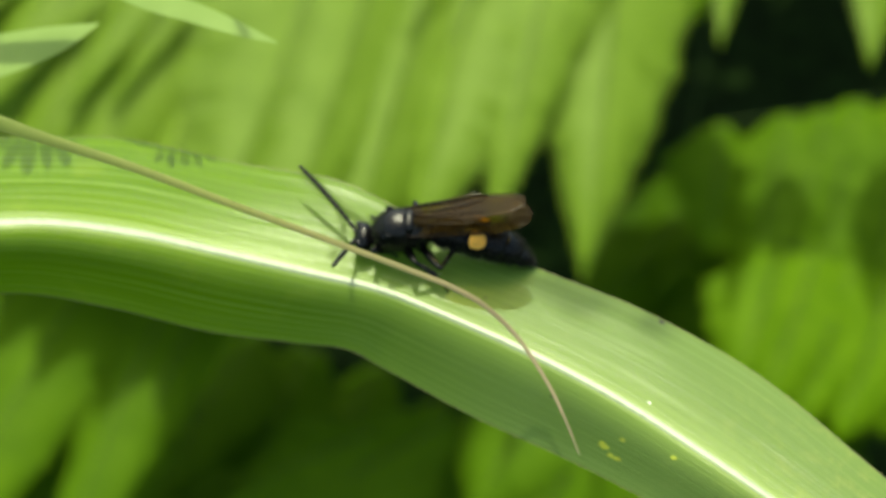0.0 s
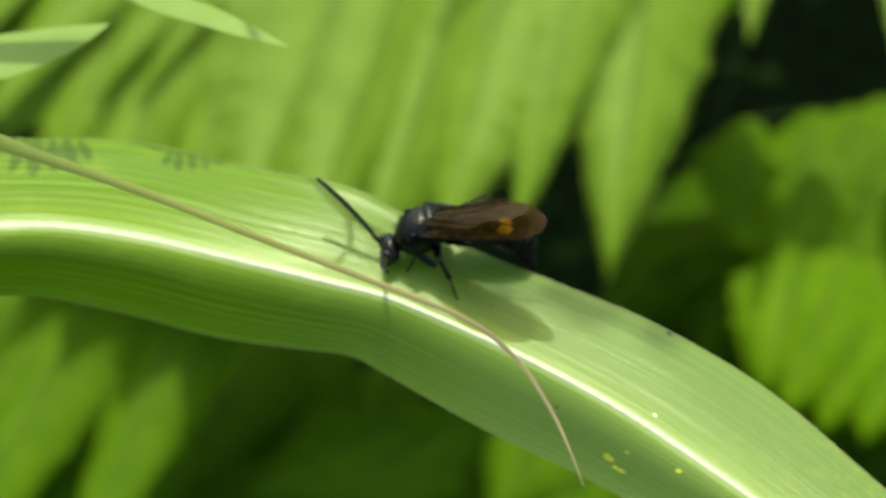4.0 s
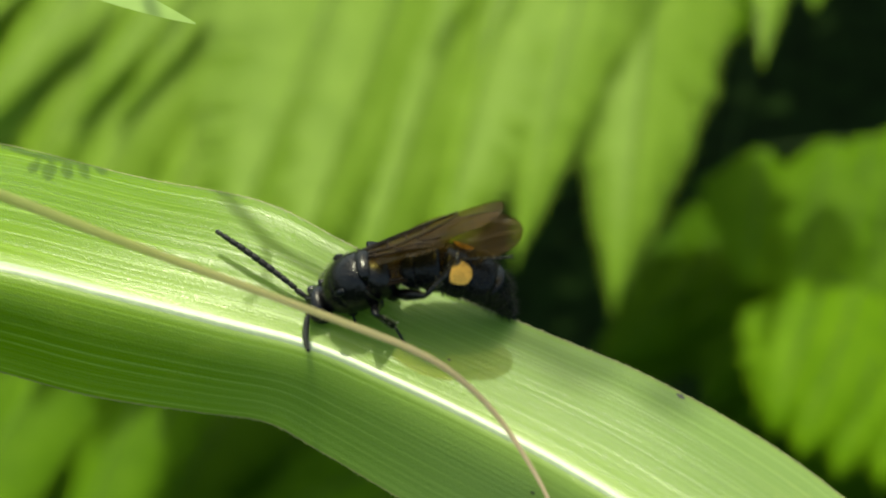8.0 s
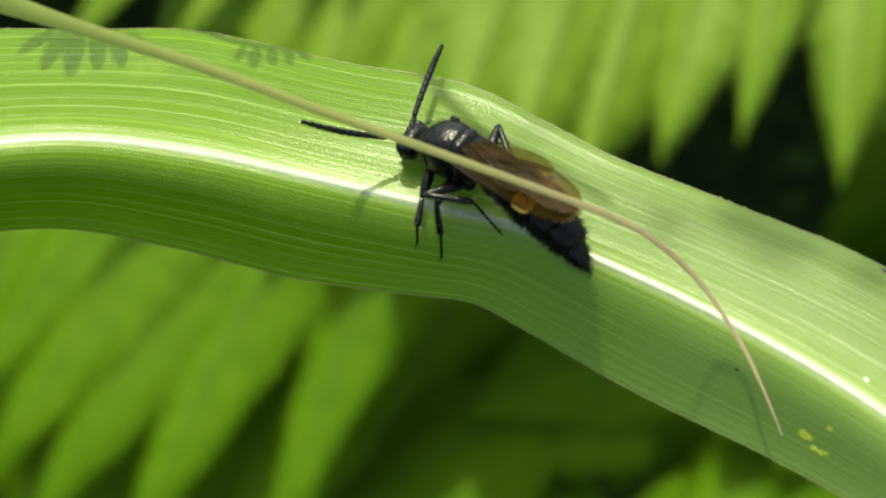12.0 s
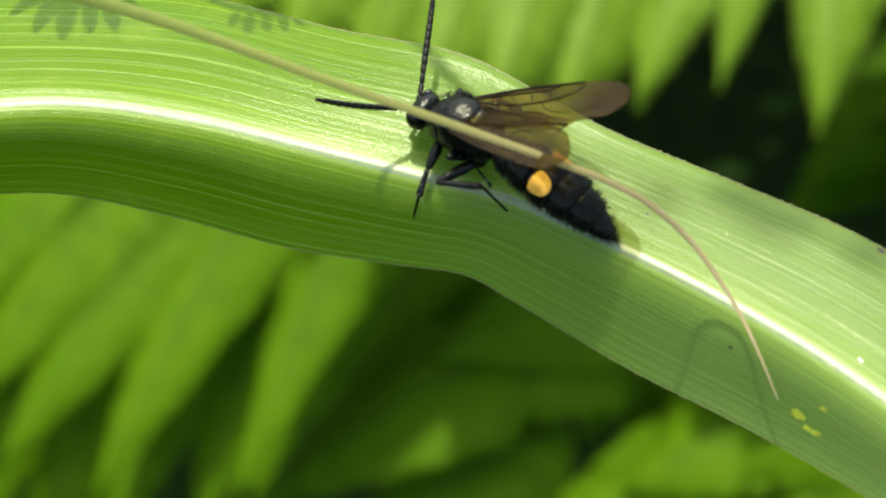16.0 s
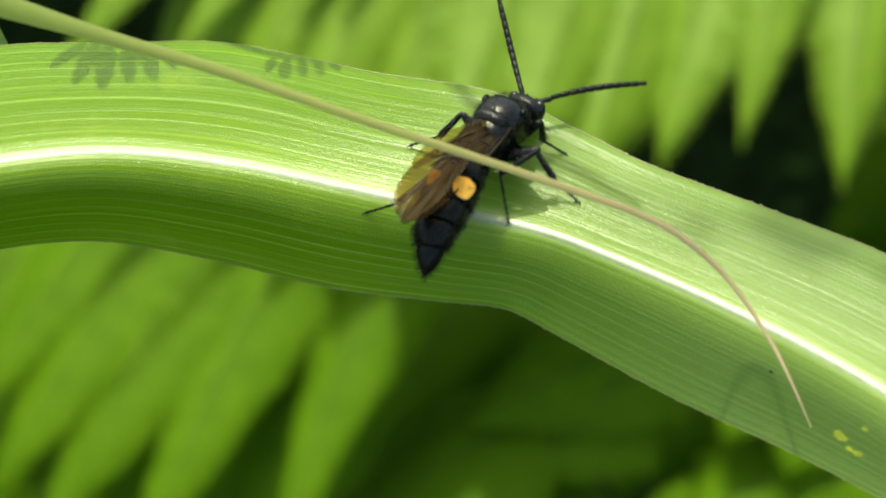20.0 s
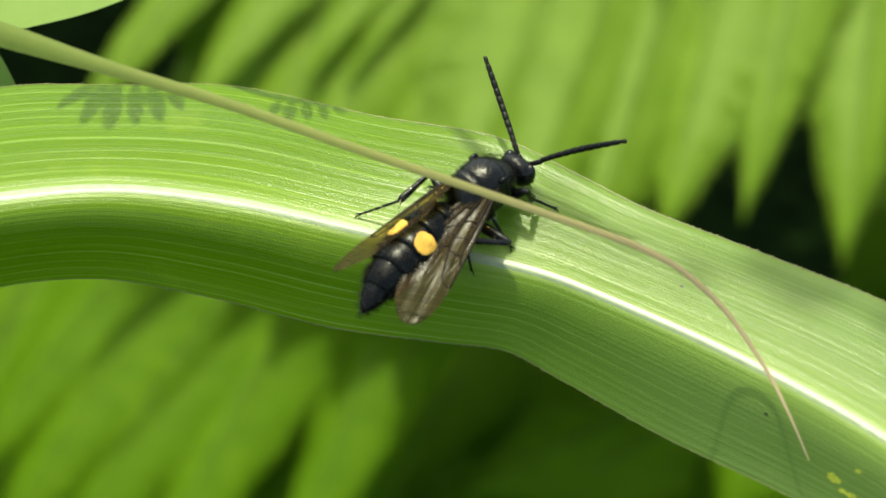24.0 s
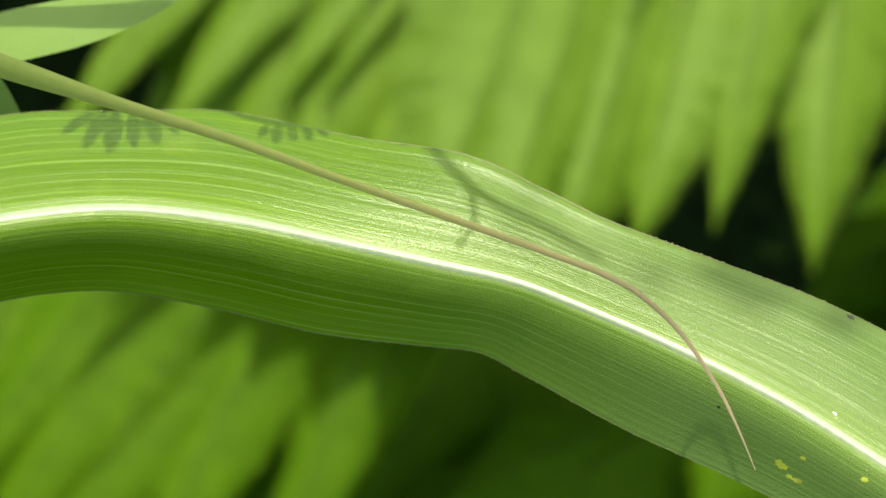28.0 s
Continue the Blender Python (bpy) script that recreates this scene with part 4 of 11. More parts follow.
def film(outline, lift):
    bm = bmesh.new()
    rows = []
    for i in range(49):
        p = spline(outline, (len(outline) - 1) * i / 48)
        row = []
        for j in range(13):
            f = j / 12
            y = p.y + (p.z - p.y) * f
            z = lift + 0.10 * math.sin(p.x * 1.1) * f + 0.05 * math.sin(17 * f + p.x * 0.35)
            row.append(Vector((p.x, y, z)) * MM)
        rows.append(row)
    sheet(bm, rows)
    return bm


def build_wing(sg):
    wing = part("fore_wing", film(FORE, 0.0), WING, wasp, "long smoky amber fore wing")
    for path, r in (([(0, 0.1), (3, 0.55), (6, 0.85), (9, 1.02), (11.5, 1.12)], 0.16), ([(0, 0), (3, 0.25), (6, 0.4), (8.2, 0.55), (9.2, 0.95)], 0.12),
                    ([(0.5, -0.2), (3, -0.65), (5.5, -0.95), (7.8, -0.8), (9.6, -0.4), (11.2, 0.2), (11.6, 1.0)], 0.10), ([(0.5, -0.3), (3.5, -1.35), (6.5, -2.3), (8.8, -2.8)], 0.10),
                    ([(4.6, 0.3), (4.7, -0.3), (5.0, -0.9)], 0.09), ([(6.4, 0.42), (6.6, -0.2), (6.9, -0.86)], 0.09), ([(5.5, -0.95), (6.0, -1.6), (6.6, -2.3)], 0.09),
                    ([(8.2, 0.55), (8.4, 0.0), (8.2, -0.72)], 0.08), ([(7.8, -0.8), (8.6, -1.7), (10.4, -2.2)], 0.08), ([(3.2, -0.68), (3.6, -1.1), (3.8, -1.7)], 0.08),
                    ([(6.2, -1.8), (8.0, -2.05), (9.6, -2.6)], 0.07)):
        bm = bmesh.new()
        pts = [spline([(x, y, 0.02) for x, y in path], (len(path) - 1) * i / 14) for i in range(15)]
        tube(bm, [Vector((p.x, p.y, 0.03 + 0.08 * math.sin(p.x * 1.1) * max(0, -p.y) / 3)) * MM for p in pts], [r * (1 - 0.45 * i / 14) * MM for i in range(15)], 6)
        part("wing_vein", bm, VEIN, wing)
    part("hind_wing", film(HIND, -0.14), WING_REAR, wing, "pale amber hind wing")
    return wing


def limb(name, length, profile, seed, spur=False, bristles=40):
    """A leg joint along +x with its own girth profile, bristles, and spurs at its end."""
    bm = bmesh.new()
    tube(bm, [Vector((length * x, 0, 0)) * MM for x, _ in profile], [r * MM for _, r in profile], 12)
    ob = part(name, bm, BLACK, wasp)

    def spot(rnd):
        f, a = rnd.uniform(0.2, 0.98), rnd.uniform(0, 2 * math.pi)
        r = 0.85 * max(0.08, np.interp(f, [p[0] for p in profile], [p[1] for p in profile]))
        return (f * length, r * math.cos(a), r * math.sin(a)), (0, math.cos(a), math.sin(a))
    bm = bmesh.new()
    hairs(bm, bristles, spot, 0.36, seed, (0.9, 0, 0))
    if spur:
        for y in (-0.15, 0.15):
            tube(bm, [Vector((length * 0.97, y, -0.1)) * MM, Vector((length + 0.55, y * 3.2, -0.45)) * MM], [0.07 * MM, 0.012 * MM], 5)
    part("bristles", bm, PALE_HAIR if spur else HAIR, ob, "fine leg bristles")
    return ob


def tarsus(length, seed):
    """Five small beads and a pair of claws, along +x."""
    bm = bmesh.new()
    tube(bm, [Vector((length * 0.42 * x, 0, 0)) * MM for x in (0, 0.1, 0.9, 1)], [0.09 * MM, 0.13 * MM, 0.15 * MM, 0.1 * MM], 8)
    ob = part("tarsus", bm, BLACK, wasp, "slim black foot with claws")
    x = 0.42
    for w in (0.18, 0.14, 0.11, 0.15):
        bm = bmesh.new()
        tube(bm, [Vector((length * (x + w * f), 0, -0.03)) * MM for f in (0, 0.15, 0.85, 1)], [0.07 * MM, 0.10 * MM, 0.15 * MM, 0.08 * MM], 8)
        part("tarsus_joint", bm, BLACK, ob)
        x += w
    bm = bmesh.new()
    for sg in (1, -1):
        tube(bm, [Vector((length * 0.97, 0.05 * sg, 0)) * MM, Vector((length + 0.2, 0.25 * sg, 0.02)) * MM, Vector((length + 0.38, 0.34 * sg, -0.16)) * MM], [0.07 * MM, 0.05 * MM, 0.01 * MM], 6)
    part("claws", bm, BLACK, ob)
    return ob


build_thorax()
build_head()
antenna_left, antenna_right = build_antenna(), build_antenna()
abdomen_front, abdomen_middle, abdomen_rear = build_abdomen()
wing_left, wing_right = build_wing(1), build_wing(-1)
THIGH = [(0, 0.24), (0.12, 0.42), (0.4, 0.54), (0.75, 0.42), (0.95, 0.3), (1, 0.2)]
SHIN = [(0, 0.2), (0.1, 0.26), (0.5, 0.3), (0.9, 0.36), (1, 0.24)]
legs = {}
for leg_name, lengths in (("front", (3.0, 2.6, 2.6)), ("mid", (3.4, 3.3, 3.4)), ("hind", (4.3, 4.3, 4.6))):
    for side in ("left", "right"):
        legs[leg_name, side] = (limb("femur", lengths[0], THIGH, 3), limb("tibia", lengths[1], SHIN, 4, True, 60), tarsus(lengths[2], 5))


# ---- what moves: the wasp walks, preens, turns and flies off ----
def motions():
    walk(wasp, [
        (0, pose(0.00944, 0.00029, 1.60477, -12.1, 15.3, 171.9)), (1, pose(0.01096, 0.00109, 1.60498, -8, 16.2, 154.5)),
        (1.5, pose(0.00802, -0.00036, 1.60472, -13.7, 18.5, 172.7)), (1.8, pose(0.0094, 0.00013, 1.60471, -19, 25.3, -172.6)),
        (2, pose(0.0121, -0.0002, 1.60474, -9.2, 16, 155.7)), (2.4, pose(0.01112, -0.00076, 1.60485, -13.6, 26.6, 175.1)),
        (2.7, pose(0.0107, -0.00133, 1.60504, -11.5, 35.6, -176.1)), (3, pose(0.01102, -0.00136, 1.6054, -15.1, 39.5, -170)),
        (3.3, pose(0.01014, -0.00043, 1.60518, -7.9, 32.7, -155.1)), (3.6, pose(0.00964, 0.00001, 1.60472, -3.4, 13.1, -154.2)),
        (4, pose(0.01128, 0.00079, 1.6057, -4, 28.5, -174.2)), (4.5, pose(0.01077, -0.00077, 1.60537, -19.6, 29.1, 171.2)),
        (6.5, pose(0.01197, 0.00027, 1.6054, -19.2, 25.6, 174.8)), (7, pose(0.01166, -0.00085, 1.60495, -13.8, 28.8, 172.8)),
        (7.5, pose(0.01122, -0.00042, 1.60464, -15.7, 28.3, 169.5)), (8, pose(0.01112, -0.00095, 1.60448, -8.8, 35.8, 178)),
        (8.5, pose(0.01176, -0.00211, 1.605, -13.3, 38.9, -163.9)), (8.9, pose(0.01127, -0.0016, 1.6052, 1.8, 45.9, -145.7)),
        (9.3, pose(0.0108, -0.00185, 1.60488, -2.8, 38, -140)), (9.7, pose(0.00911, -0.00331, 1.60376, -13.4, 18.6, 164.9)),
        (10, pose(0.00771, -0.00354, 1.60362, -14.9, 17.4, 175.1)), (10.5, pose(0.00433, -0.00267, 1.60412, -5, 9, 164.3)),
        (11, pose(0.00226, -0.00088, 1.60451, -9.5, 14, 148.5)), (11.5, pose(0.00209, 0.00009, 1.60466, -9.3, 6.8, 137.7)),
        (12, pose(0.00162, 0.00008, 1.60467, -5.5, 7.5, 145.2)), (12.5, pose(0.00196, -0.00007, 1.60459, -5.8, 4.3, 141.5)),
        (14.5, pose(0.00419, -0.0003, 1.60461, -5.7, -0.8, 144.4)), (15, pose(0.00396, -0.00056, 1.60455, -6.8, 2.9, 144)),
        (15.5, pose(0.00453, -0.00047, 1.60458, -16.8, -1.1, 135)), (16, pose(0.00308, -0.00048, 1.60464, -11.8, -0.4, 146.8)),
        (17, pose(0.00267, -0.00017, 1.60459, -4.6, 9.4, 153)), (17.5, pose(0.00141, 0.00123, 1.60492, -2.9, 11.1, 134.5)),
        (18, pose(0.0013, 0.00165, 1.60503, -0.7, 17.7, 132.7)), (18.5, pose(-0.00153, -0.00069, 1.6046, -6.4, 1.2, 155.2)),
        (19, pose(-0.00155, 0.00336, 1.60522, -6.5, -1.3, 131.9)), (19.3, pose(-0.00212, 0.0047, 1.60542, -15.4, -3.9, 101.7)),
        (19.6, pose(0.00058, 0.00518, 1.60579, -16, -2.5, 78.7)), (20, pose(0.00281, 0.00347, 1.60561, -3.1, 6.7, 57.1)),
        (20.5, pose(0.00352, 0.00172, 1.60533, -0.6, 10.8, 46.9)), (21, pose(0.00318, 0.00161, 1.60538, 5, -0.3, 41.8)),
        (21.5, pose(0.00282, 0.00206, 1.60562, -0.5, 0.4, 36)), (23.5, pose(0.00133, 0.00151, 1.6051, 1, -1.7, 39.9)),
        (23.8, pose(0.00147, 0.00199, 1.60519, -0.9, 0.8, 39.3)), (24, pose(0.00109, 0.00159, 1.605, 1.9, -2.5, 42.5)),
        (24.5, pose(0.00156, 0.00128, 1.60515, -2.8, -2.9, 34.7)), (25, pose(0.00154, 0.00162, 1.60524, -3.3, -2.7, 34.5)),
        (25.3, pose(0.00206, 0.00175, 1.60545, -6.8, -7, 26.4)), (25.6, pose(0.00198, 0.00137, 1.60535, 0.7, -5.2, 18.9)),
        (25.8, pose(0.00361, 0.00271, 1.60578, -3, 0.8, 13.8)), (25.9, pose(0.00759, 0.0032, 1.60858, 13, -10.5, 4.9)),
        (26, pose(0.01049, 0.00331, 1.61117, -20.5, -31.6, -24.2)), (26.2, pose(0.01373, 0.00141, 1.61278, -9.5, -30.4, -54)),
        (26.4, pose(0.01657, -0.00113, 1.61352, 2.1, -28.7, -68.3)), (26.5, pose(0.02009, -0.00192, 1.61444, 0.4, -25.7, -64.6)),
        (26.6, pose(0.02518, -0.00165, 1.61653, -5.7, -27.3, -70.6)), (26.7, pose(0.03039, -0.00124, 1.61876, -2.1, -29.4, -74.7)),
        (26.8, pose(0.03533, -0.0008, 1.62109, 5.7, -19.6, -73.5)), (26.9, pose(0.04265, 0.00127, 1.6252, 11.7, -22.4, -77.7)),
        (27, pose(0.04987, 0.00374, 1.62973, 14.9, -24.3, -76.9)), (28, pose(0.12927, 0.03092, 1.67948, 14.9, -24.3, -76.9)),
    ])
    walk(abdomen_front, [
        (0, pose(-0.0031, 0, -0.0009, 0.5, -9.5, -3)), (1, pose(-0.0031, 0, -0.0009, 0.2, -2.4, -5)), (1.5, pose(-0.0031, 0, -0.0009, 0.6, -12.1, -2.9)),
        (1.8, pose(-0.0031, 0, -0.0009, -0.1, -11.1, 0.3)), (2, pose(-0.0031, 0, -0.0009, 0, 0.1, -6.7)), (2.4, pose(-0.0031, 0, -0.0009, 0.9, -16.7, -3)),
        (2.7, pose(-0.0031, 0, -0.0009, 1.7, -21.3, -4.6)), (3, pose(-0.0031, 0, -0.0009, 0.7, -24.8, -1.6)), (3.3, pose(-0.0031, 0, -0.0009, 1, -18.6, -3.1)),
        (3.6, pose(-0.0031, 0, -0.0009, 0.9, -8.7, -6.2)), (4, pose(-0.0031, 0, -0.0009, 2.2, -19.4, -6.5)), (4.5, pose(-0.0031, 0, -0.0009, -0.1, -20.5, 0.4)),
        (6.5, pose(-0.0031, 0, -0.0009, -0.7, -18.5, 2.1)), (7, pose(-0.0031, 0, -0.0009, 0.7, -18.4, -2.1)), (7.5, pose(-0.0031, 0, -0.0009, 0.3, -17.1, -1)),
        (8, pose(-0.0031, 0, -0.0009, 1.5, -18.5, -4.6)), (8.5, pose(-0.0031, 0, -0.0009, 0.6, -22.9, -1.6)), (8.9, pose(-0.0031, 0, -0.0009, 2.5, -27, -5.6)),
        (9.3, pose(-0.0031, 0, -0.0009, 1.3, -20.2, -3.9)), (9.7, pose(-0.0031, 0, -0.0009, 0.5, -6.4, -4.6)), (10, pose(-0.0031, 0, -0.0009, 0.7, -9.5, -4.2)),
        (10.5, pose(-0.0031, 0, -0.0009, 0.4, -6.3, -3.5)), (11, pose(-0.0031, 0, -0.0009, 0.4, -9.3, -2.4)), (11.5, pose(-0.0031, 0, -0.0009, 0.4, -7.1, -3.1)),
        (12, pose(-0.0031, 0, -0.0009, 0.7, -9, -4.3)), (12.5, pose(-0.0031, 0, -0.0009, 0.6, -5.2, -6.2)), (14.5, pose(-0.0031, 0, -0.0009, 0.4, -2.9, -7.4)),
        (15, pose(-0.0031, 0, -0.0009, 0.6, -7.1, -5)), (15.5, pose(-0.0031, 0, -0.0009, -0.1, -3.3, 1.2)), (16, pose(-0.0031, 0, -0.0009, 0.2, -5.7, -1.7)),
        (17, pose(-0.0031, 0, -0.0009, 1, -7.6, -7.5)), (17.5, pose(-0.0031, 0, -0.0009, 0.3, -2.3, -8)), (18, pose(-0.0031, 0, -0.0009, 0.5, -3, -8.8)),
        (18.5, pose(-0.0031, 0, -0.0009, 0.1, -5.5, -1.5)), (19, pose(-0.0031, 0, -0.0009, 0.3, -6.3, -2.7)), (19.3, pose(-0.0031, 0, -0.0009, -0.3, -4.2, 4.7)),
        (19.6, pose(-0.0031, 0, -0.0009, -0.6, -4.4, 7.6)), (20, pose(-0.0031, 0, -0.0009, -0.6, -9.5, 3.6)), (20.5, pose(-0.0031, 0, -0.0009, -0.6, -11.9, 2.8)),
        (21, pose(-0.0031, 0, -0.0009, -0.2, -8, 1.2)), (21.5, pose(-0.0031, 0, -0.0009, -0.3, -8.4, 1.9)), (23.5, pose(-0.0031, 0, -0.0009, -0.4, -8.1, 2.9)),
        (23.8, pose(-0.0031, 0, -0.0009, -0.6, -9, 4)), (24, pose(-0.0031, 0, -0.0009, -0.3, -3.5, 4.8)), (24.5, pose(-0.0031, 0, -0.0009, -0.5, -8.3, 3.5)),
        (25, pose(-0.0031, 0, -0.0009, -0.5, -8.5, 3.4)), (25.3, pose(-0.0031, 0, -0.0009, -0.4, -6.9, 3.5)), (25.6, pose(-0.0031, 0, -0.0009, -0.2, -4.3, 2.5)),
        (25.8, pose(-0.0031, 0, -0.0009, -0.3, -5.5, 3.1)), (25.9, pose(-0.0031, 0, -0.0009, 0.4, -5.2, -3.9)), (26, pose(-0.0031, 0, -0.0009, -0.1, -0.9, 4.9)),
        (26.2, pose(-0.0031, 0, -0.0009, -0.1, -2, 2.6)), (26.4, pose(-0.0031, 0, -0.0009, 0, -0.8, -0.5)), (26.5, pose(-0.0031, 0, -0.0009, 0, -1.4, -0.1)),
        (26.6, pose(-0.0031, 0, -0.0009, 0, -0.7, 1.7)), (26.7, pose(-0.0031, 0, -0.0009, 0, 1.2, 0.7)), (26.8, pose(-0.0031, 0, -0.0009, 0, -1.1, -1.7)),
        (26.9, pose(-0.0031, 0, -0.0009, 0.1, -1.4, -3.4)), (27, pose(-0.0031, 0, -0.0009, 0, -0.1, -4.5)), (28, pose(-0.0031, 0, -0.0009, 0, -0.1, -4.5)),
    ])
    walk(abdomen_middle, [
        (0, pose(-0.00743, 0.00023, -0.00163, 2.2, -28.5, -6.6)), (1, pose(-0.00748, 0.00038, -0.00108, 0.8, -7.2, -10)),
        (1.5, pose(-0.0074, 0.00022, -0.00182, 2.8, -36.2, -6.7)), (1.8, pose(-0.00742, -0.00002, -0.00174, -0.2, -33.2, 0.6)),
        (2, pose(-0.00747, 0.00051, -0.00089, -0.1, 0.3, -13.3)), (2.4, pose(-0.00731, 0.00022, -0.00216, 4.7, -49.9, -8.1)),
        (2.7, pose(-0.00719, 0.00033, -0.0025, 12.3, -63.4, -16.9)), (3, pose(-0.00709, 0.00011, -0.00274, 7.4, -74.2, -8.8)),
        (3.3, pose(-0.00726, 0.00022, -0.0023, 5.9, -55.7, -9.3)), (3.6, pose(-0.00742, 0.00047, -0.00157, 4.1, -26, -13.3)),
        (4, pose(-0.00722, 0.00047, -0.00236, 13.7, -57.5, -20.7)), (4.5, pose(-0.00722, -0.00003, -0.00244, -1, -61.4, 1.4)),
        (6.5, pose(-0.00727, -0.00015, -0.0023, -4, -55.6, 6.2)), (7, pose(-0.00727, 0.00015, -0.00229, 4, -55, -6.3)),
        (7.5, pose(-0.0073, 0.00007, -0.0022, 1.6, -51.4, -2.7)), (8, pose(-0.00726, 0.00033, -0.0023, 8.7, -55.3, -13.7)),
        (8.5, pose(-0.00715, 0.00012, -0.00261, 5.5, -68.7, -7.1)), (8.9, pose(-0.007, 0.00038, -0.0029, 39.3, -78.6, -43.9)),
        (9.3, pose(-0.00722, 0.00028, -0.00242, 9, -60.3, -13)), (9.7, pose(-0.00746, 0.00035, -0.00139, 2.1, -19, -9.5)),
        (10, pose(-0.00743, 0.00031, -0.00163, 3, -28.5, -9.1)), (10.5, pose(-0.00747, 0.00026, -0.00138, 1.6, -18.9, -7.2)),
        (11, pose(-0.00744, 0.00018, -0.00161, 1.7, -27.8, -5.2)), (11.5, pose(-0.00746, 0.00024, -0.00145, 1.6, -21.4, -6.6)),
        (12, pose(-0.00743, 0.00033, -0.00159, 2.9, -26.8, -9.3)), (12.5, pose(-0.00746, 0.00047, -0.0013, 2.3, -15.6, -12.6)),
        (14.5, pose(-0.00746, 0.00057, -0.00112, 1.5, -8.6, -14.9)), (15, pose(-0.00745, 0.00038, -0.00144, 2.6, -21.2, -10.4)),
        (15.5, pose(-0.00749, -0.00009, -0.00116, -0.3, -10, 2.4)), (16, pose(-0.00748, 0.00013, -0.00134, 0.7, -17.2, -3.5)),
        (17, pose(-0.00742, 0.00057, -0.00148, 4.2, -22.6, -15.8)), (17.5, pose(-0.00745, 0.00062, -0.00107, 1.3, -6.7, -16.2)),
        (18, pose(-0.00744, 0.00067, -0.00113, 1.9, -8.8, -17.8)), (18.5, pose(-0.00748, 0.00011, -0.00132, 0.6, -16.5, -3)),
        (19, pose(-0.00747, 0.0002, -0.00138, 1.2, -18.9, -5.6)), (19.3, pose(-0.00747, -0.00036, -0.00122, -1.4, -12.5, 9.6)),
        (19.6, pose(-0.00745, -0.00058, -0.00124, -2.4, -13.2, 15.5)), (20, pose(-0.00743, -0.00028, -0.00163, -2.6, -28.4, 7.9)),
        (20.5, pose(-0.0074, -0.00021, -0.00181, -2.7, -35.7, 6.5)), (21, pose(-0.00746, -0.00009, -0.00151, -0.7, -23.9, 2.5)),
        (21.5, pose(-0.00745, -0.00014, -0.00154, -1.2, -25.1, 4.1)), (23.5, pose(-0.00745, -0.00022, -0.00152, -1.7, -24.4, 6.1)),
        (23.8, pose(-0.00743, -0.00031, -0.00159, -2.7, -27.1, 8.7)), (24, pose(-0.00748, -0.00037, -0.00117, -1.2, -10.5, 9.6)),
        (24.5, pose(-0.00745, -0.00026, -0.00154, -2.1, -25, 7.4)), (25, pose(-0.00744, -0.00026, -0.00155, -2.1, -25.3, 7.3)),
        (25.3, pose(-0.00746, -0.00027, -0.00143, -1.8, -20.6, 7.3)), (25.6, pose(-0.00748, -0.00019, -0.00123, -0.8, -12.8, 5.2)),
        (25.8, pose(-0.00747, -0.00023, -0.00132, -1.2, -16.5, 6.3)), (25.9, pose(-0.00747, 0.0003, -0.0013, 1.4, -15.5, -8)),
        (26, pose(-0.00748, -0.00037, -0.00097, -0.3, -2.6, 9.8)), (26.2, pose(-0.00749, -0.0002, -0.00106, -0.4, -6.1, 5.2)),
        (26.4, pose(-0.0075, 0.00004, -0.00096, 0, -2.4, -1.1)), (26.5, pose(-0.0075, 0.00001, -0.00101, 0, -4.2, -0.1)),
        (26.6, pose(-0.0075, -0.00013, -0.00095, -0.1, -2.1, 3.4)), (26.7, pose(-0.0075, -0.00006, -0.00081, 0.1, 3.5, 1.5)),
        (26.8, pose(-0.0075, 0.00013, -0.00099, 0.1, -3.4, -3.4)), (26.9, pose(-0.00749, 0.00026, -0.00101, 0.3, -4.2, -6.7)),
        (27, pose(-0.00749, 0.00034, -0.00091, 0, -0.4, -8.9)), (28, pose(-0.00749, 0.00034, -0.00091, 0, -0.4, -8.9)),
    ])
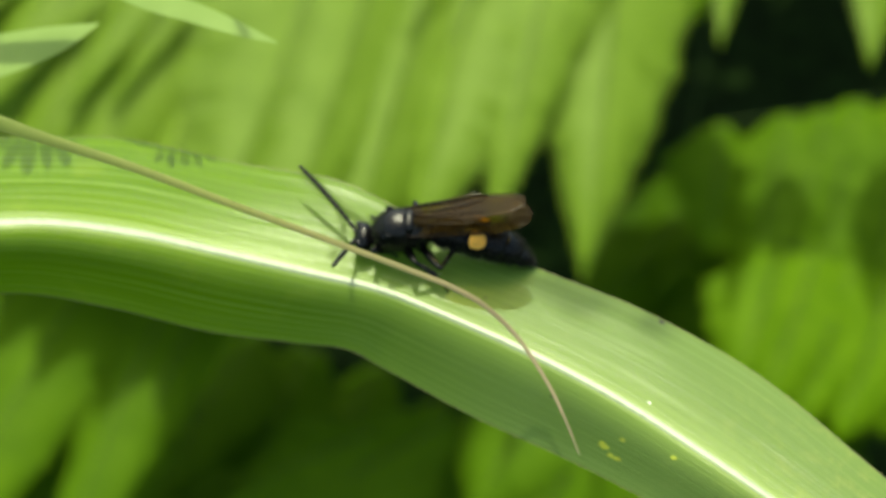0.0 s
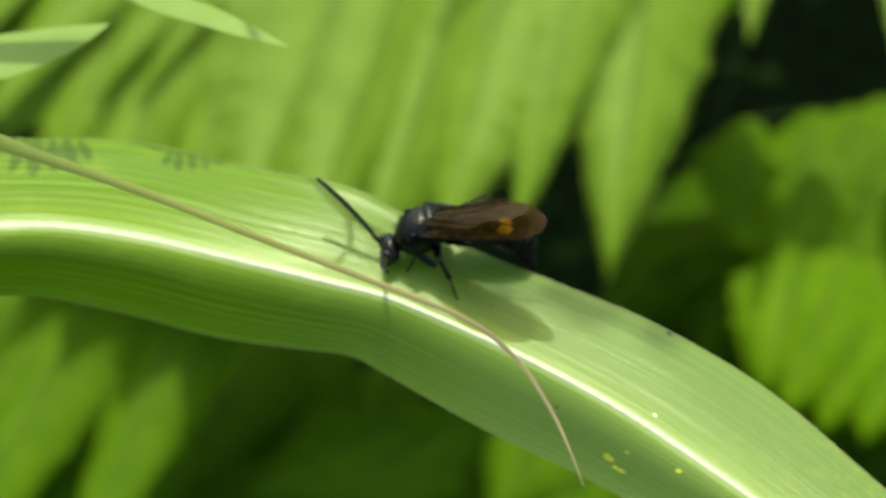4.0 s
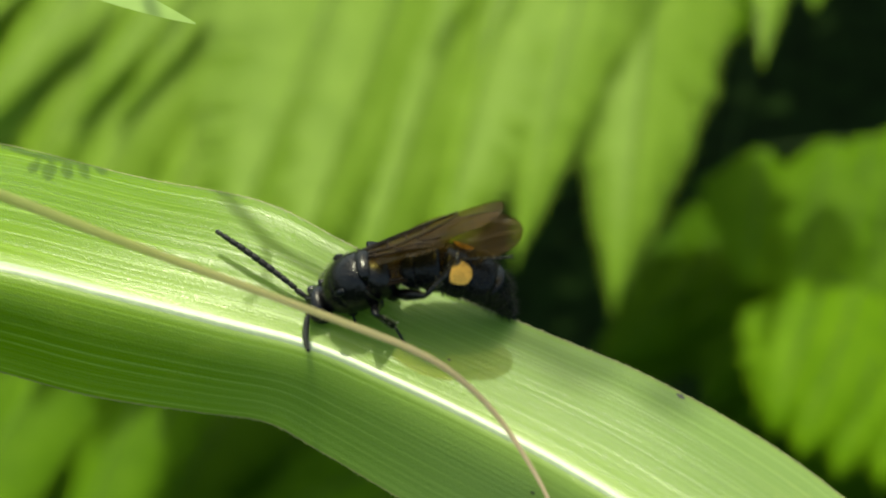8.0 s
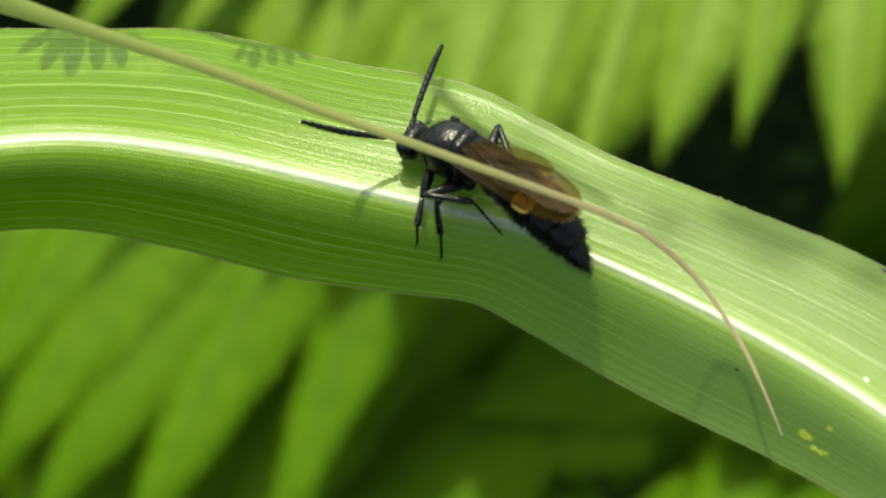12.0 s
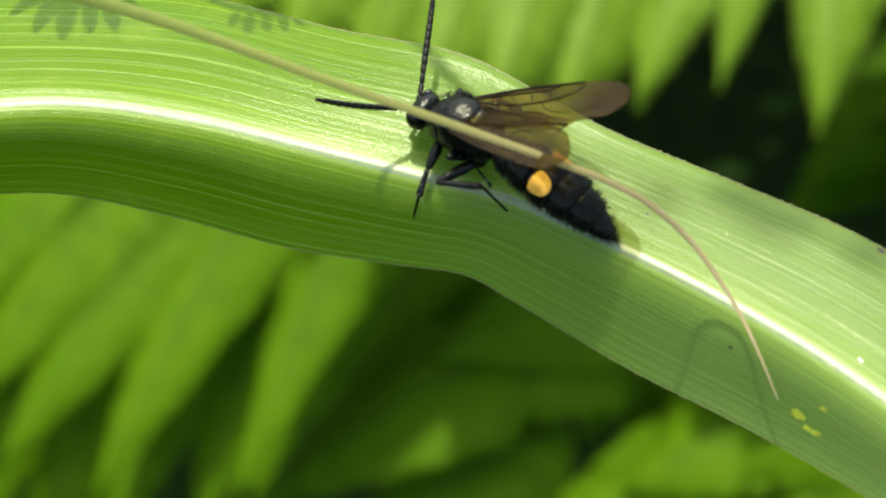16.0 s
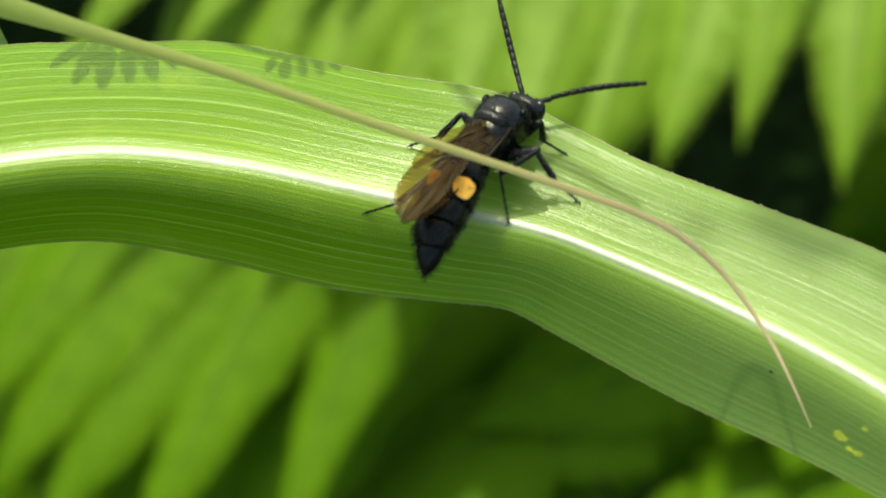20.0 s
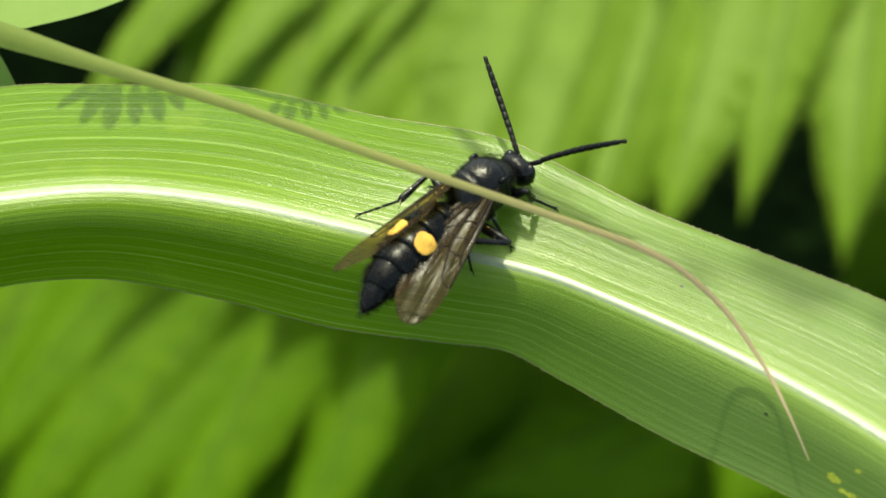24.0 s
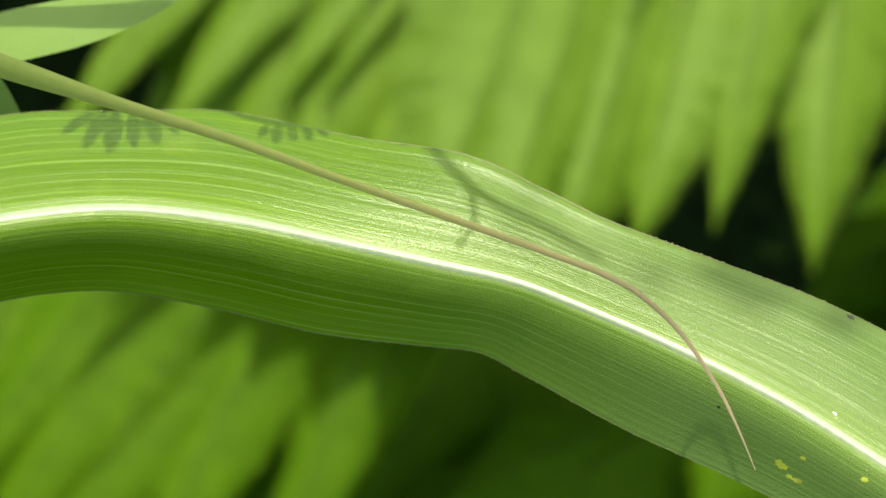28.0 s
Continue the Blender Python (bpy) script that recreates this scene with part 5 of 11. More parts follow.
    walk(abdomen_rear, [
        (0, pose(-0.01145, 0.00069, -0.00382, 6.1, -47.3, -12)), (1, pose(-0.01197, 0.00117, -0.00166, 1.9, -11.9, -15.2)),
        (1.5, pose(-0.01108, 0.00065, -0.00454, 9.5, -60, -14.7)), (1.8, pose(-0.01127, -0.00006, -0.00426, -0.7, -55.3, 1.3)),
        (2, pose(-0.01195, 0.00157, -0.00087, -0.1, 0.5, -20)), (2.2, pose(-0.01109, 0.00111, -0.00327, 7.6, -40.9, -18.6)),
        (2.4, pose(-0.01024, 0.00064, -0.00568, 41.6, -81.2, -46.1)), (2.7, pose(-0.00916, 0.00093, -0.00661, 149.6, -70.7, -155.7)),
        (3, pose(-0.00833, 0.0003, -0.00717, 174.3, -56, -176.1)), (3.3, pose(-0.00983, 0.00064, -0.0061, 116.1, -83, -120.5)),
        (3.6, pose(-0.01145, 0.00142, -0.00359, 10.7, -42.7, -23.3)), (4, pose(-0.00953, 0.00134, -0.00624, 118.7, -74.7, -127.9)),
        (4.5, pose(-0.00943, -0.00008, -0.00648, -176.1, -77.7, 176.7)), (6.5, pose(-0.00986, -0.00043, -0.00609, -123, -85, 126)),
        (7, pose(-0.0099, 0.00044, -0.00605, 113.1, -85.4, -116.2)), (7.5, pose(-0.01017, 0.0002, -0.00579, 23.7, -85.3, -25.1)),
        (8, pose(-0.0098, 0.00095, -0.00608, 106.7, -80.3, -113.3)), (8.5, pose(-0.00881, 0.00032, -0.0069, 171.9, -65.1, -174)),
        (8.9, pose(-0.00765, 0.00101, -0.00741, 165.4, -43.1, -171.5)), (9.3, pose(-0.00944, 0.00079, -0.00642, 144.1, -76.3, -149.4)),
        (9.7, pose(-0.01175, 0.00107, -0.00289, 5.2, -31.5, -15.4)), (10, pose(-0.01142, 0.00095, -0.00383, 8.4, -47.2, -16.6)),
        (10.5, pose(-0.01178, 0.00081, -0.00288, 3.9, -31.4, -11.6)), (11, pose(-0.01149, 0.00055, -0.00376, 4.6, -46.3, -9.4)),
        (11.5, pose(-0.01172, 0.00073, -0.00312, 4.1, -35.5, -10.9)), (12, pose(-0.01148, 0.00099, -0.00366, 7.8, -44.4, -16.5)),
        (12.5, pose(-0.01178, 0.00144, -0.00253, 5.4, -25.6, -19.9)), (14.5, pose(-0.01185, 0.00173, -0.00181, 3.4, -14, -22.6)),
        (15, pose(-0.01167, 0.00115, -0.00311, 6.4, -35, -17.2)), (15.5, pose(-0.01202, -0.00028, -0.00196, -0.7, -16.7, 3.7)),
        (16, pose(-0.01186, 0.00039, -0.0027, 1.7, -28.6, -5.5)), (17, pose(-0.01151, 0.00173, -0.00325, 10.6, -36.9, -26.5)),
        (17.5, pose(-0.01184, 0.00189, -0.00161, 2.9, -11, -24.5)), (18, pose(-0.01177, 0.00206, -0.00183, 4.2, -14.4, -27.1)),
        (18.5, pose(-0.01188, 0.00034, -0.00263, 1.4, -27.5, -4.7)), (19, pose(-0.0118, 0.00063, -0.00287, 3, -31.4, -9)),
        (19.3, pose(-0.0119, -0.00111, -0.00222, -3.3, -20.7, 14.9)), (19.6, pose(-0.01176, -0.00177, -0.00229, -5.6, -21.6, 24)),
        (20, pose(-0.01144, -0.00083, -0.00382, -7.3, -47.1, 14.5)), (20.5, pose(-0.01111, -0.00063, -0.0045, -8.9, -59.3, 14)),
        (21, pose(-0.01166, -0.00027, -0.00337, -1.8, -39.8, 4.2)), (21.5, pose(-0.01161, -0.00044, -0.00349, -3.1, -41.8, 7)),
        (23.5, pose(-0.01162, -0.00066, -0.00342, -4.5, -40.5, 10.4)), (23.8, pose(-0.01148, -0.00093, -0.00368, -7.4, -44.8, 15.5)),
        (24, pose(-0.01194, -0.00112, -0.002, -2.7, -17.3, 14.8)), (24.5, pose(-0.01158, -0.0008, -0.00348, -5.6, -41.4, 12.7)),
        (25, pose(-0.01157, -0.00079, -0.00351, -5.6, -42, 12.6)), (25.3, pose(-0.01173, -0.00082, -0.00304, -4.4, -34.2, 12.1)),
        (25.6, pose(-0.01195, -0.0006, -0.00225, -1.8, -21.3, 8)), (25.8, pose(-0.01186, -0.00072, -0.00263, -2.9, -27.5, 10)),
        (25.9, pose(-0.01186, 0.00092, -0.00253, 3.4, -25.7, -12.6)), (26, pose(-0.01201, -0.00115, -0.00118, -0.7, -4.3, 14.7)),
        (26.2, pose(-0.01205, -0.00061, -0.00154, -0.8, -10.1, 7.8)), (26.4, pose(-0.01209, 0.00013, -0.00115, 0.1, -4, -1.6)),
        (26.5, pose(-0.01209, 0.00002, -0.00135, 0, -7, -0.2)), (26.6, pose(-0.01209, -0.00041, -0.00112, -0.2, -3.5, 5.1)),
        (26.7, pose(-0.01209, -0.00018, -0.00052, 0.1, 5.9, 2.2)), (26.8, pose(-0.01208, 0.0004, -0.00126, 0.3, -5.7, -5.1)),
        (26.9, pose(-0.01205, 0.0008, -0.00134, 0.7, -7, -10.2)), (27, pose(-0.01203, 0.00105, -0.00094, 0.1, -0.7, -13.4)),
        (28, pose(-0.01203, 0.00105, -0.00094, 0.1, -0.7, -13.4)),
    ])
    walk(antenna_left, [
        (0, pose(0.0054, 0.00075, -0.0002, 129.6, -37.7, 87.1)), (1, pose(0.0054, 0.00075, -0.0002, 80.9, -26.9, 118.1)),
        (1.5, pose(0.0054, 0.00075, -0.0002, 96.6, -42.6, 109.5)), (1.8, pose(0.0054, 0.00075, -0.0002, 115.3, -51.3, 93.7)),
        (2, pose(0.0054, 0.00075, -0.0002, 78.7, -24.1, 118.6)), (2.4, pose(0.0054, 0.00075, -0.0002, 111.3, -37.7, 100.5)),
        (2.7, pose(0.0054, 0.00075, -0.0002, 129.8, -31.1, 90.7)), (3, pose(0.0054, 0.00075, -0.0002, 126, -32.3, 92.7)),
        (3.3, pose(0.0054, 0.00075, -0.0002, 149.3, -33, 71.4)), (3.6, pose(0.0054, 0.00075, -0.0002, 157.8, -27.6, 65.4)),
        (4, pose(0.0054, 0.00075, -0.0002, 111.9, -32.4, 101.8)), (4.5, pose(0.0054, 0.00075, -0.0002, 84.1, -36.2, 117.4)),
        (6.5, pose(0.0054, 0.00075, -0.0002, 97.6, -44.9, 108.6)), (7, pose(0.0054, 0.00075, -0.0002, 102.1, -32.8, 107.3)),
        (7.5, pose(0.0054, 0.00075, -0.0002, 89.8, -32.4, 114.1)), (8, pose(0.0054, 0.00075, -0.0002, 105.9, -27.4, 106.5)),
        (8.5, pose(0.0054, 0.00075, -0.0002, 119.1, -33.6, 96.8)), (8.9, pose(0.0054, 0.00075, -0.0002, 140.8, -30.3, 82.2)),
        (9.3, pose(0.0054, 0.00075, -0.0002, 144.6, -43.1, 70.1)), (9.7, pose(0.0054, 0.00075, -0.0002, 147.4, -31.9, 74.4)),
        (10, pose(0.0054, 0.00075, -0.0002, 167.4, -33.6, 46)), (10.5, pose(0.0054, 0.00075, -0.0002, 158.1, -40.2, 56)),
        (11, pose(0.0054, 0.00075, -0.0002, 144.8, -38.6, 72.5)), (11.5, pose(0.0054, 0.00075, -0.0002, -179.4, -4.8, 17.3)),
        (12, pose(0.0054, 0.00075, -0.0002, 157.1, -37, 59)), (12.5, pose(0.0054, 0.00075, -0.0002, 150.3, -39.3, 65.9)),
        (14.5, pose(0.0054, 0.00075, -0.0002, 144, -43, 70.8)), (15, pose(0.0054, 0.00075, -0.0002, 157.9, -34.5, 59.6)),
        (15.5, pose(0.0054, 0.00075, -0.0002, 147.7, -43.5, 66.6)), (16, pose(0.0054, 0.00075, -0.0002, 157.3, -37.8, 58.3)),
        (17, pose(0.0054, 0.00075, -0.0002, 162.1, -36.1, 52.7)), (17.5, pose(0.0054, 0.00075, -0.0002, -178.9, -9, 16.7)),
        (18, pose(0.0054, 0.00075, -0.0002, -179.1, -14.7, 20.5)), (18.5, pose(0.0054, 0.00075, -0.0002, 149.2, -32.2, 72.2)),
        (19, pose(0.0054, 0.00075, -0.0002, 178.7, 15.9, 19.3)), (19.3, pose(0.0054, 0.00075, -0.0002, 176.4, -10.4, 43.4)),
        (19.6, pose(0.0054, 0.00075, -0.0002, 177.3, -9.8, 39.6)), (20, pose(0.0054, 0.00075, -0.0002, 168.1, -29.4, 47.1)),
        (20.5, pose(0.0054, 0.00075, -0.0002, 164.3, -22.8, 59.9)), (21, pose(0.0054, 0.00075, -0.0002, 164.9, -14.4, 71.4)),
        (21.5, pose(0.0054, 0.00075, -0.0002, 166.3, -14, 69.1)), (23.5, pose(0.0054, 0.00075, -0.0002, 161.2, -22.5, 65.7)),
        (23.8, pose(0.0054, 0.00075, -0.0002, 155.3, -27.3, 69)), (24, pose(0.0054, 0.00075, -0.0002, 160.4, -22.9, 66.5)),
        (24.5, pose(0.0054, 0.00075, -0.0002, 162.6, -18.5, 68.6)), (25, pose(0.0054, 0.00075, -0.0002, 164.7, -17.5, 66.4)),
        (25.3, pose(0.0054, 0.00075, -0.0002, 177.1, -10.8, 39.2)), (25.6, pose(0.0054, 0.00075, -0.0002, 178.4, -9.2, 33.9)),
        (25.8, pose(0.0054, 0.00075, -0.0002, 178, -13.3, 32.5)), (25.9, pose(0.0054, 0.00075, -0.0002, -179.4, 2.6, 36.1)),
        (26, pose(0.0054, 0.00075, -0.0002, -170.1, -28.1, 3.6)), (26.2, pose(0.0054, 0.00075, -0.0002, 177.4, -23.5, 30.4)),
        (26.4, pose(0.0054, 0.00075, -0.0002, 178.1, -7.6, 37.8)), (26.5, pose(0.0054, 0.00075, -0.0002, 178.4, -15.1, 30)),
        (26.6, pose(0.0054, 0.00075, -0.0002, 178.1, -18, 30.1)), (26.7, pose(0.0054, 0.00075, -0.0002, -179.2, -16.4, 21)),
        (26.8, pose(0.0054, 0.00075, -0.0002, -177.6, -21.6, 17.5)), (26.9, pose(0.0054, 0.00075, -0.0002, -178.5, -17.6, 19)),
        (27, pose(0.0054, 0.00075, -0.0002, -178.1, -11.8, 14.9)), (28, pose(0.0054, 0.00075, -0.0002, -178.1, -11.8, 14.9)),
    ])
    walk(wing_left, [
        (0, pose(0.0006, 0.00175, 0.0013, -156.3, 6.6, -173.4)), (1, pose(0.0006, 0.00175, 0.0013, -143, 9, -173)),
        (1.5, pose(0.0006, 0.00175, 0.0013, -155.1, 9.3, -174.1)), (1.8, pose(0.0006, 0.00175, 0.0013, -159.4, 8.3, 174)),
        (2, pose(0.0006, 0.00175, 0.0013, -155.1, 9.5, -174.2)), (2.4, pose(0.0006, 0.00175, 0.0013, -153.2, 9.8, -170.3)),
        (2.7, pose(0.0006, 0.00175, 0.0013, -153.7, 6, -166)), (3, pose(0.0006, 0.00175, 0.0013, -154.3, 3.8, -163.7)),
        (3.3, pose(0.0006, 0.00175, 0.0013, -163.5, -4.9, -173.3)), (3.6, pose(0.0006, 0.00175, 0.0013, -168, -13.7, 171.8)),
        (4, pose(0.0006, 0.00175, 0.0013, -163.7, 1.1, 154.8)), (4.5, pose(0.0006, 0.00175, 0.0013, -162, 0.5, 175.7)),
        (6.5, pose(0.0006, 0.00175, 0.0013, -158.3, 18.5, 169.4)), (7, pose(0.0006, 0.00175, 0.0013, -150.5, 11.7, -167.1)),
        (7.5, pose(0.0006, 0.00175, 0.0013, -148.9, 15.6, -168.2)), (8, pose(0.0006, 0.00175, 0.0013, -149.8, 18.8, -172.5)),
        (8.5, pose(0.0006, 0.00175, 0.0013, 143.2, 6, -171.9)), (8.9, pose(0.0006, 0.00175, 0.0013, 147.8, 9.2, 177.8)),
        (9.3, pose(0.0006, 0.00175, 0.0013, 141.4, -5.8, 170.9)), (9.7, pose(0.0006, 0.00175, 0.0013, -167.9, -13.6, 171.5)),
        (10, pose(0.0006, 0.00175, 0.0013, -167.5, -13.9, 167.9)), (10.5, pose(0.0006, 0.00175, 0.0013, -166.6, -16.5, 159.6)),
        (11, pose(0.0006, 0.00175, 0.0013, -163.9, -2.7, 167.6)), (11.5, pose(0.0006, 0.00175, 0.0013, -161, 3.3, 175.1)),
        (12, pose(0.0006, 0.00175, 0.0013, -162.9, 1.1, 173)), (12.5, pose(0.0006, 0.00175, 0.0013, -161.8, 1.3, 174.5)),
        (14.5, pose(0.0006, 0.00175, 0.0013, -163.3, 0, 165.4)), (15, pose(0.0006, 0.00175, 0.0013, -165.5, -7.6, 172.4)),
        (15.5, pose(0.0006, 0.00175, 0.0013, -158.2, 12.3, 174)), (16, pose(0.0006, 0.00175, 0.0013, -167.4, -28, 169)),
        (17, pose(0.0006, 0.00175, 0.0013, -163.1, -19.8, 154.2)), (17.5, pose(0.0006, 0.00175, 0.0013, -142.8, -30.8, 153)),
        (18, pose(0.0006, 0.00175, 0.0013, -166.4, -25, 153.9)), (18.5, pose(0.0006, 0.00175, 0.0013, -158.8, -25.2, 165)),
        (19, pose(0.0006, 0.00175, 0.0013, -164.9, -23.1, 157.1)), (19.3, pose(0.0006, 0.00175, 0.0013, -167.7, -10.8, -173.8)),
        (19.6, pose(0.0006, 0.00175, 0.0013, -158.4, 1.3, -169.8)), (20, pose(0.0006, 0.00175, 0.0013, -148, 12, -175)),
        (20.5, pose(0.0006, 0.00175, 0.0013, -150, 12, -177)), (21, pose(0.0006, 0.00175, 0.0013, -157, 13, -178)),
        (21.5, pose(0.0006, 0.00175, 0.0013, -154.1, 5, -165.3)), (23.5, pose(0.0006, 0.00175, 0.0013, -158.2, 22.2, 168.2)),
        (23.8, pose(0.0006, 0.00175, 0.0013, -162.8, 1.7, 165.6)), (24, pose(0.0006, 0.00175, 0.0013, -146, 15, 175)),
        (24.5, pose(0.0006, 0.00175, 0.0013, -165.1, -7.1, -174.7)), (25, pose(0.0006, 0.00175, 0.0013, -179.1, -18.8, -166.8)),
        (25.3, pose(0.0006, 0.00175, 0.0013, 162.2, -26.3, 172)), (25.6, pose(0.0006, 0.00175, 0.0013, 175.3, -27.2, 142.1)),
        (25.8, pose(0.0006, 0.00175, 0.0013, 102.7, -62.2, -170.9)), (25.833, pose(0.0006, 0.00175, 0.0013, -176.6, -48.8, 119.2)),
        (25.867, pose(0.0006, 0.00175, 0.0013, -148.3, -11.2, 104.6)), (25.9, pose(0.0006, 0.00175, 0.0013, -167.3, 11.8, 88.2)),
        (25.933, pose(0.0006, 0.00175, 0.0013, -175.7, 19.9, 111.6)), (25.967, pose(0.0006, 0.00175, 0.0013, -161.6, -21.6, 141.8)),
        (26, pose(0.0006, 0.00175, 0.0013, 136.7, -34.5, 177.3)), (26.033, pose(0.0006, 0.00175, 0.0013, -165.5, 10, 139.6)),
        (26.067, pose(0.0006, 0.00175, 0.0013, -171.1, -26.7, 164.8)), (26.1, pose(0.0006, 0.00175, 0.0013, -166, 11.7, 139.1)),
        (26.133, pose(0.0006, 0.00175, 0.0013, -169, -22.7, 162.6)), (26.167, pose(0.0006, 0.00175, 0.0013, -166.6, 13.5, 138.5)),
        (26.2, pose(0.0006, 0.00175, 0.0013, -178.3, -21.7, 168.6)), (26.233, pose(0.0006, 0.00175, 0.0013, -168.2, 15.7, 133.5)),
        (26.267, pose(0.0006, 0.00175, 0.0013, -161.8, -7, 136.8)), (26.3, pose(0.0006, 0.00175, 0.0013, -149.2, -19.5, 113.8)),
        (26.333, pose(0.0006, 0.00175, 0.0013, -175.1, 16.1, 93.9)), (26.367, pose(0.0006, 0.00175, 0.0013, 133.1, 30.1, 79.7)),
        (26.4, pose(0.0006, 0.00175, 0.0013, 76.4, 27.6, 58.1)), (26.433, pose(0.0006, 0.00175, 0.0013, 148.2, 28.6, 104)),
        (26.467, pose(0.0006, 0.00175, 0.0013, -158.7, -7, 123.5)), (26.5, pose(0.0006, 0.00175, 0.0013, -166.6, -22.9, 150.7)),
        (26.533, pose(0.0006, 0.00175, 0.0013, -170.4, 15.9, 122.4)), (26.567, pose(0.0006, 0.00175, 0.0013, -158.9, -2.7, 116.3)),
        (26.6, pose(0.0006, 0.00175, 0.0013, -162, 6.1, 100.7)), (26.633, pose(0.0006, 0.00175, 0.0013, -175, 20.3, 115.3)),
        (26.667, pose(0.0006, 0.00175, 0.0013, -160.9, -11, 136.1)), (26.7, pose(0.0006, 0.00175, 0.0013, -168.8, -20.9, 159.2)),
        (26.733, pose(0.0006, 0.00175, 0.0013, -169.6, 17.3, 129.9)), (26.767, pose(0.0006, 0.00175, 0.0013, -162.7, -2.5, 136.4)),
        (26.8, pose(0.0006, 0.00175, 0.0013, -164.6, 5.2, 131.1)), (26.833, pose(0.0006, 0.00175, 0.0013, -174.2, 23.1, 124)),
        (26.867, pose(0.0006, 0.00175, 0.0013, -163.4, 0.1, 138.3)), (26.9, pose(0.0006, 0.00175, 0.0013, -163.6, -3.2, 147.7)),
        (26.933, pose(0.0006, 0.00175, 0.0013, -156, -17.1, 125.9)), (26.967, pose(0.0006, 0.00175, 0.0013, -173.2, 25.1, 130)),
        (27, pose(0.0006, 0.00175, 0.0013, 172.1, 43.9, 122.3)), (28, pose(0.0006, 0.00175, 0.0013, 172.1, 43.9, 122.3)),
    ])
